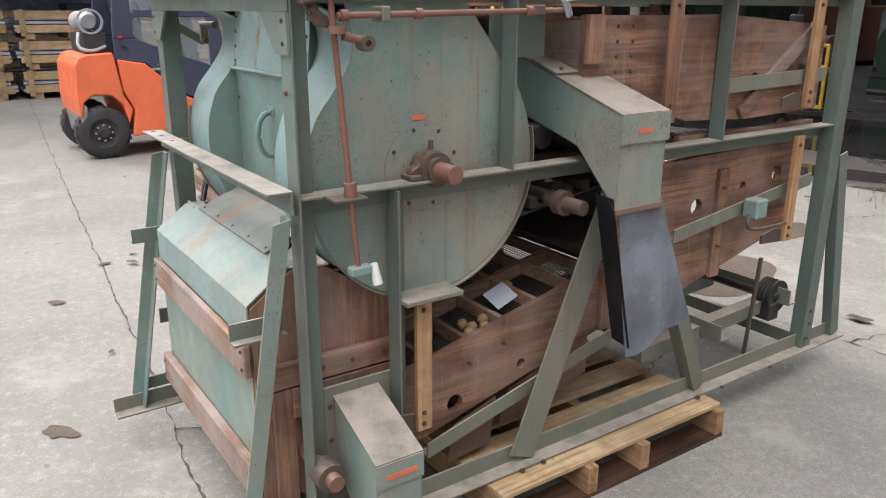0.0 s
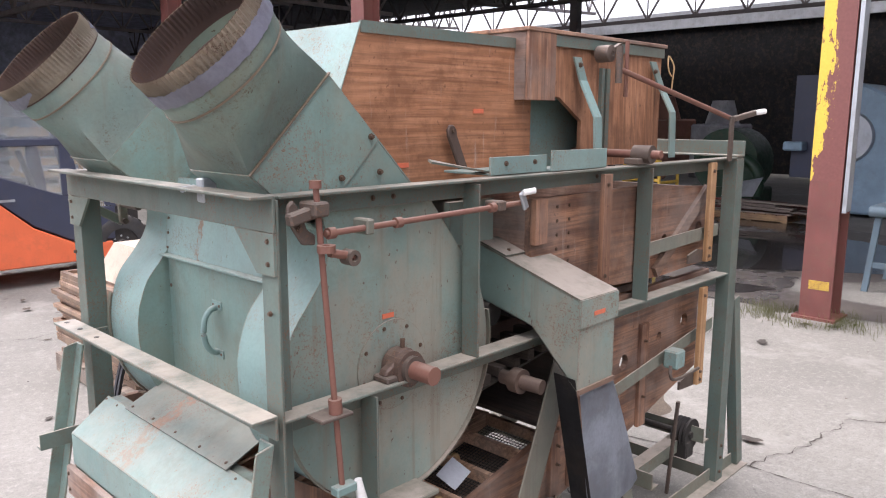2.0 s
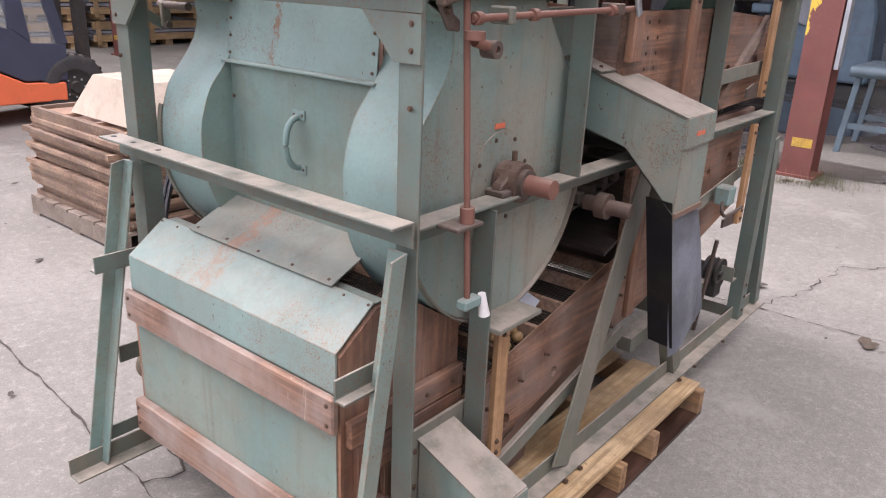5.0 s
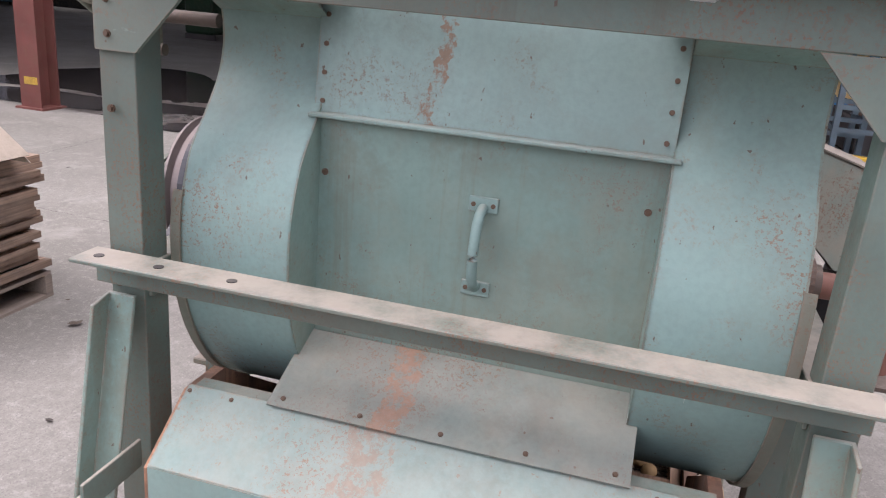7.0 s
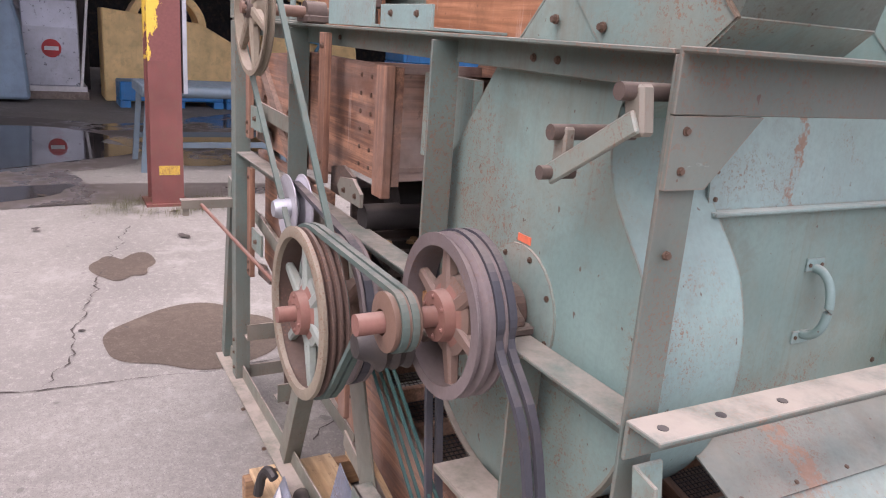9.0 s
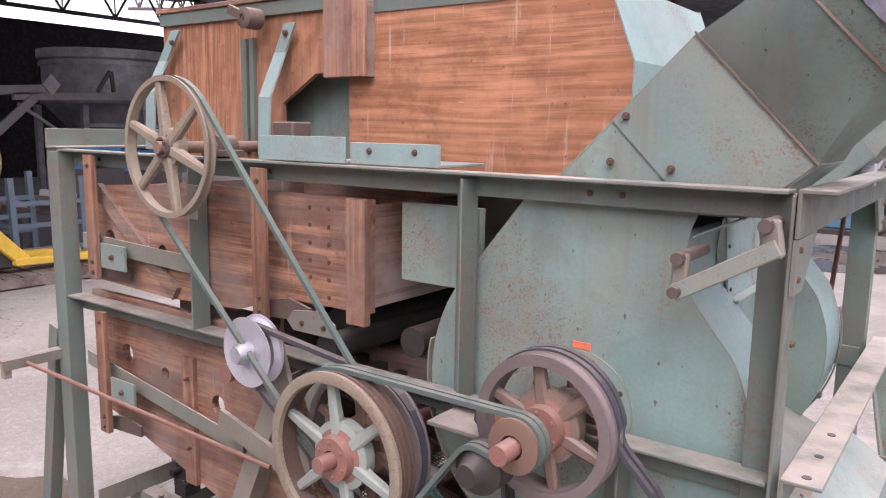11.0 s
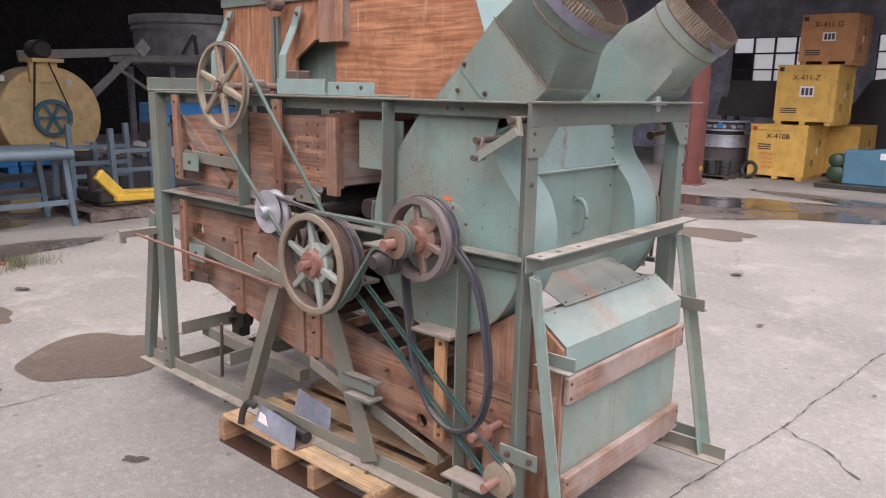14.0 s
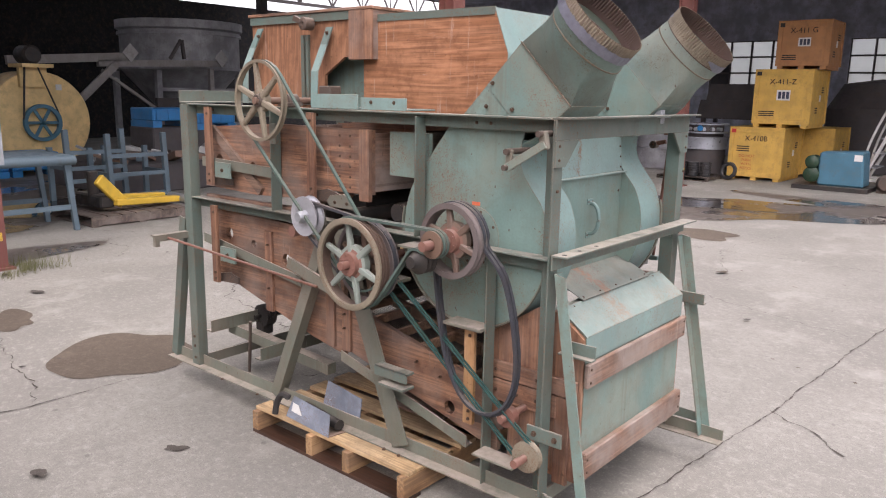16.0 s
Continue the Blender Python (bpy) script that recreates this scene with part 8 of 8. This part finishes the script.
for y, z in ((-5.04, 2.16), (-7.17, 2.13)):
    part("end_plate", plate([(y - 0.17, z), (y, z - 0.19), (y + 0.17, z), (y, z + 0.19)], 13.83, 13.845, swap="yz"), PALE_PLATE, cj)
for y in (-3.0, -7.0):
    part("leg", box(13.9, 14.0, y, y + 0.1, 0, 1.9), CONVEYOR, cj)

# work tables
def table(x0, x1, y0, y1, h, label):
    t = thing("work_table", ((x0 + x1) / 2, (y0 + y1) / 2, 0), label, "table", "metal work tables")
    part("tabletop", box(x0, x1, y0, y1, h - 0.10, h), BLUE_GREY, t, bevel=0.01)
    part("table_edge", rod((x0 - 0.02, y0, h - 0.05), (x0 - 0.02, y1, h - 0.05), 0.05, 10), BLUE_GREY, t, smooth=True)
    for x in (x0 + 0.05, x1 - 0.05):
        for y in (y0 + 0.06, y1 - 0.06):
            part("leg", beam((x, y, h - 0.1), (x, y + (0.06 if y > (y0 + y1) / 2 else -0.06), 0), 0.05, 0.05), BLUE_GREY, t)
    for x in (x0 + 0.05, x1 - 0.05):
        part("stretcher", beam((x, y0 + 0.05, 0.25), (x, y1 - 0.05, 0.25), 0.04, 0.05), BLUE_GREY, t)
    return t


table(6.7, 7.5, -0.56, 0.75, 0.79, "blue-grey steel table with a rounded edge")
for x, y, zb, h in ((12.0, 0.46, 0.0, 0.39), (12.05, -0.34, 0.0, 0.39), (12.0, -1.13, 0.0, 0.39), (12.02, -1.94, 0.0, 0.39), (10.0, -3.3, 0.86, 0.30), (10.05, -4.1, 0.80, 0.30)):
    c = thing("blue_bin", (x, y, zb), "bright blue plastic pallet bin", "bin", "blue bins")
    part("bin_body", box(x, x + 0.7, y - 0.75, y, zb + 0.1, zb + h), BLUE, c, bevel=0.02)
    for k in (0, 1):
        part("bin_foot", box(x, x + 0.7, y - 0.75 + k * 0.6, y - 0.6 + k * 0.6, zb, zb + 0.1), BLUE, c)
    for k in range(4):
        part("bin_rib", box(x - 0.012, x, y - 0.70 + k * 0.2, y - 0.66 + k * 0.2, zb + 0.12, zb + h - 0.02), BLUE, c)
# stands of blue-grey steel
for x, y, w, top, rails in ((8.45, -1.28, 0.72, 0.95, (0.30, 0.46, 0.66)), (8.15, -1.66, 0.76, 0.90, (0.11, 0.38, 0.62))):
    s = thing("steel_stand", (x, y, 0), "blue-grey welded steel stand with open bars", "stand", "steel stands")
    for yy in (y, y - w):
        part("post", beam((x, yy, 0), (x, yy + 0.03, top), 0.06, 0.06), BLUE_GREY, s)
        part("post", beam((x + 0.55, yy, 0), (x + 0.55, yy, 0.7), 0.06, 0.06), BLUE_GREY, s)
        part("rail", beam((x, yy, rails[1]), (x + 0.55, yy, rails[1]), 0.05, 0.05), BLUE_GREY, s)
    for z in rails:
        part("rail", beam((x, y, z), (x, y - w, z), 0.05, 0.05), BLUE_GREY, s)
rnd = random.Random(31)
for i in range(26):
    x, y = rnd.uniform(9.0, 10.3), rnd.uniform(-4.2, -2.2)
    z = rnd.uniform(0.43, 0.47)
    a = rnd.uniform(0, 3.1)
    l = rnd.uniform(0.2, 0.6)
    s = thing("scrap_part", (x, y, z), "rusty scrap machine part lying in the heap", "scrap", "scrap heap")
    part("scrap_bar", beam((x, y, z), (x + l * math.cos(a), y + l * math.sin(a), z + rnd.uniform(-0.05, 0.15)), rnd.uniform(0.04, 0.12), rnd.uniform(0.03, 0.1)), rnd.choice((IRON, RUST_SHEET, GALV, BLUE_GREY, WHITE)), s)
solid("scrap_bin", box(8.9, 10.8, -4.9, -2.05, 0, 0.42), DARK_STEEL, (9.8, -3.4, 0), "dark low bin full of scrap", "bin", bevel=0.02)

for x, y, h in ((10.0, -3.3, 0.43), (10.05, -4.1, 0.37)):
    solid("parts_crate", box(x - 0.02, x + 0.72, y - 0.77, y + 0.02, 0.424, 0.424 + h + 0.004), DARK_STEEL, (x, y, 0.424), "dark steel parts crate in the scrap heap", "crate", "parts crates", bevel=0.02)
# pallet truck
pj = thing("pallet_truck", (7.3, -1.3, 0), "yellow pallet truck standing on an old pallet", "pallet truck")
part("fork", beam((7.1, -0.9, 0.22), (7.25, -1.85, 0.17), 0.14, 0.07), YELLOW, pj, bevel=0.01)
part("fork", beam((7.55, -0.8, 0.22), (7.65, -1.8, 0.17), 0.14, 0.07), YELLOW, pj, bevel=0.01)
part("fork_back", beam((7.05, -0.72, 0.50), (7.12, -1.02, 0.20), 0.06, 0.13), YELLOW, pj, bevel=0.01)
part("fork_back", box(7.10, 7.7, -0.92, -0.75, 0.16, 0.30), DARK_IRON, pj, bevel=0.02)
part("roller", rod((7.0, -1.8, 0.17), (7.45, -1.8, 0.17), 0.06, 12), GALV, pj, smooth=True)
part("pump", rod((7.35, -0.8, 0.2), (7.35, -0.8, 0.55), 0.06, 12), DARK_IRON, pj, smooth=True)
pj.location += Vector((-0.15, -0.17, 0))
pallet((7.25, -1.30, 0), 1.0, 1.15, "dark weathered pallet under the pallet truck", DARK_PALLET, DARK_PALLET)

# generator on a yellow cart
ge = thing("engine_cart", (8.1, 3.9, 0), "yellow tube cart with a small engine and wheels", "engine")
for y in (3.58, 4.15):
    part("post", rod((7.9, y, 0.12), (7.9, y, 0.95), 0.025, 8), YELLOW, ge)
    part("post", rod((8.45, y, 0.12), (8.45, y, 0.8), 0.025, 8), YELLOW, ge)
    part("rail", rod((7.9, y, 0.62), (8.45, y, 0.62), 0.025, 8), YELLOW, ge)
for z in (0.14, 0.66, 0.93):
    part("rail", rod((7.9, 3.58, z), (7.9, 4.15, z), 0.025, 8), YELLOW, ge)
part("shelf", box(7.9, 8.45, 3.58, 4.15, 0.14, 0.17), DARK_IRON, ge)
part("engine", box(8.0, 8.35, 3.66, 4.05, 0.17, 0.5), DARK_IRON, ge, bevel=0.04)
part("fuel_tank", box(8.0, 8.35, 3.7, 4.0, 0.52, 0.62), GALV, ge, bevel=0.03)
part("panel", box(7.93, 7.98, 3.66, 4.08, 0.68, 0.9), DARK_IRON, ge, bevel=0.01)
part("reel", lathe((8.2, 3.7, 0.85), (0, 1, 0), [(0, 0), (0.2, 0), (0.2, 0.05), (0.1, 0.05), (0.1, 0.3), (0.2, 0.3), (0.2, 0.35), (0, 0.35)], 20, closed=False), RED_RUST, ge, smooth=True)
for y in (3.42, 4.2):
    ty = part("tyre", lathe((8.05, y, 0.17), (0, 1, 0), [(0.08, 0), (0.15, 0), (0.17, 0.03), (0.17, 0.07), (0.15, 0.1), (0.08, 0.1)], 22), RUBBER, ge, smooth=True)
    part("hub", rod((8.05, y - 0.01, 0.17), (8.05, y + 0.11, 0.17), 0.075, 16), WHITE, ty)

ge.location += Vector((1.3, 0.58, 0))

# scrap timber on a pallet
pallet((11.25, 3.48, 0), 0.9, 1.15, "worn pallet under loose planks", PALLET_Y, PALLET_Y)
rnd = random.Random(12)
for i in range(16):
    z = 0.12 + 0.03 * (i // 3)
    x = 10.95 + 0.22 * (i % 3) + rnd.uniform(-0.05, 0.05)
    yc = 3.5 + rnd.uniform(-0.4, 0.4)
    l = rnd.uniform(0.5, 0.85)
    solid("loose_plank", beam((x, yc - l, z), (x + rnd.uniform(-0.15, 0.15), yc + l, z + rnd.uniform(0, 0.06)), 0.13, 0.025), PLANK_RED if i % 3 else PALLET_OLD, (x, yc, z), "loose dull red plank on a pile", "plank", "loose planks")
solid("bent_sheet", quad_sheet((10.95, 4.0, 0.32), (10.95, 3.5, 0.35), (11.3, 3.5, 0.62), (11.3, 4.0, 0.5), 0.01), GALV, (10.95, 3.8, 0.3), "bent pale sheet on the plank pile", "sheet")

# pale blue, green and silver machines
pb = thing("pale_blue_machine", (10.6, 2.4, 0), "pale blue machine cabinet with a round guard", "machine")
part("cabinet", plate([(1.7, 0.05), (2.9, 0.05), (2.9, 1.5), (2.4, 1.75), (1.9, 1.5), (1.75, 0.9)], 10.3, 11.3, swap="yz"), PALE_BLUE, pb, bevel=0.03)
part("guard", lathe((10.28, 2.5, 1.05), (-1, 0, 0), [(0, 0.1), (0.1, 0.1), (0.1, 0.05), (0.32, 0.05), (0.34, 0.0), (0, 0)], 30, closed=False), GALV, pb, smooth=True)
part("door_panel", box(10.2, 10.26, 2.72, 3.15, 0.5, 1.85), NAVY, pb, "dark blue door panel")
part("arm_plate", box(10.0, 10.3, 2.95, 3.2, 0.86, 0.98), PALE_BLUE, pb, bevel=0.02)
gm = thing("green_machine", (10.8, 4.3, 0), "dark green machine with a curved body and pipe", "machine")
part("body", lathe((10.6, 4.3, 0.75), (1, 0, 0), [(0, 0), (0.6, 0), (0.62, 0.1), (0.62, 0.7), (0, 0.75)], 30, closed=False), DKGREEN, gm, smooth=True)
part("pipe", pipe_line(spline([(10.4, 3.6, 0.2), (10.4, 3.6, 0.6), (10.4, 3.9, 0.85), (10.4, 4.6, 0.9)], 6), 0.1, 12), DKGREEN, gm, smooth=True)
part("foot", box(10.5, 11.4, 3.7, 4.9, 0, 0.3), DKGREEN, gm, bevel=0.03)
gm.location += Vector((2.2, 0.5, 0))
pb.location += Vector((2.0, 0.1, 0))
pb.scale = (1.2, 1.2, 1.2)
sv = thing("silver_machine", (11.3, 1.5, 0), "bright steel machine with a curved front and red disc sign", "machine")
part("skid", box(10.95, 11.9, 1.0, 2.0, 0.0, 0.12), PALLET_OLD, sv)
part("body", plate([(11.0, 0.2), (11.8, 0.2), (11.8, 1.8), (11.3, 1.75), (11.1, 1.5), (11.0, 1.1)], 1.1, 1.9), LIGHT_STEEL, sv, bevel=0.02)
part("base", box(10.98, 11.85, 1.02, 1.98, 0.12, 0.2), WHITE, sv)
part("disc_sign", lathe((10.995, 1.5, 0.78), (-1, 0, 0), [(0, 0.006), (0.14, 0.006), (0.14, 0), (0, 0)], 28, closed=False), RED, sv)
part("sign_bar", box(10.982, 10.988, 1.40, 1.60, 0.75, 0.81), WHITE, sv)
part("brace", beam((10.98, 1.1, 0.2), (10.98, 0.95, 1.7), 0.04, 0.06), WHITE, sv)
sv.location += Vector((2.05, -0.17, 0))
# dim shapes deep under the roof
rnd = random.Random(77)
for i in range(26):
    x, y = rnd.uniform(14.5, 19.5), rnd.uniform(1, 26)
    w, d, h = rnd.uniform(0.6, 1.8), rnd.uniform(0.6, 1.6), rnd.uniform(0.6, 2.2)
    st = thing("stored_machine", (x, y, 0), "dim stored machine deep under the shed roof", "machine", "stored machines")
    m = rnd.choice((TEAL, BLUE_GREY, DARK_STEEL, STEEL_TANK, DKGREEN, RED_RUST))
    part("body", box(x, x + w, y, y + d, 0.12, h * 0.7), m, st, bevel=0.05)
    part("top", lathe((x + w / 2, y + d / 2, h * 0.7), (0, 0, 1), [(0, 0), (min(w, d) * 0.4, 0), (min(w, d) * 0.25, h * 0.3), (0, h * 0.3)], 14, closed=False), m, st, smooth=True)
    for a in (x + 0.05, x + w - 0.15):
        part("foot", box(a, a + 0.1, y, y + d, 0, 0.12), DARK_STEEL, st)
for i, (x, y) in enumerate(((-6, 21), (-3, 22), (0, 21.5), (3, 22), (5.5, 20), (9, 19), (12, 21))):
    st = thing("stored_machine", (x, y, 0), "dim stored machine deep under the shed roof", "machine", "stored machines")
    part("body", box(x, x + 1.6, y, y + 1.2, 0.12, 1.5), rnd.choice((TEAL, DARK_STEEL, BLUE_GREY, STEEL_TANK)), st, bevel=0.05)
    for a in (x + 0.05, x + 1.4):
        part("foot", box(a, a + 0.1, y, y + 1.2, 0, 0.12), DARK_STEEL, st)
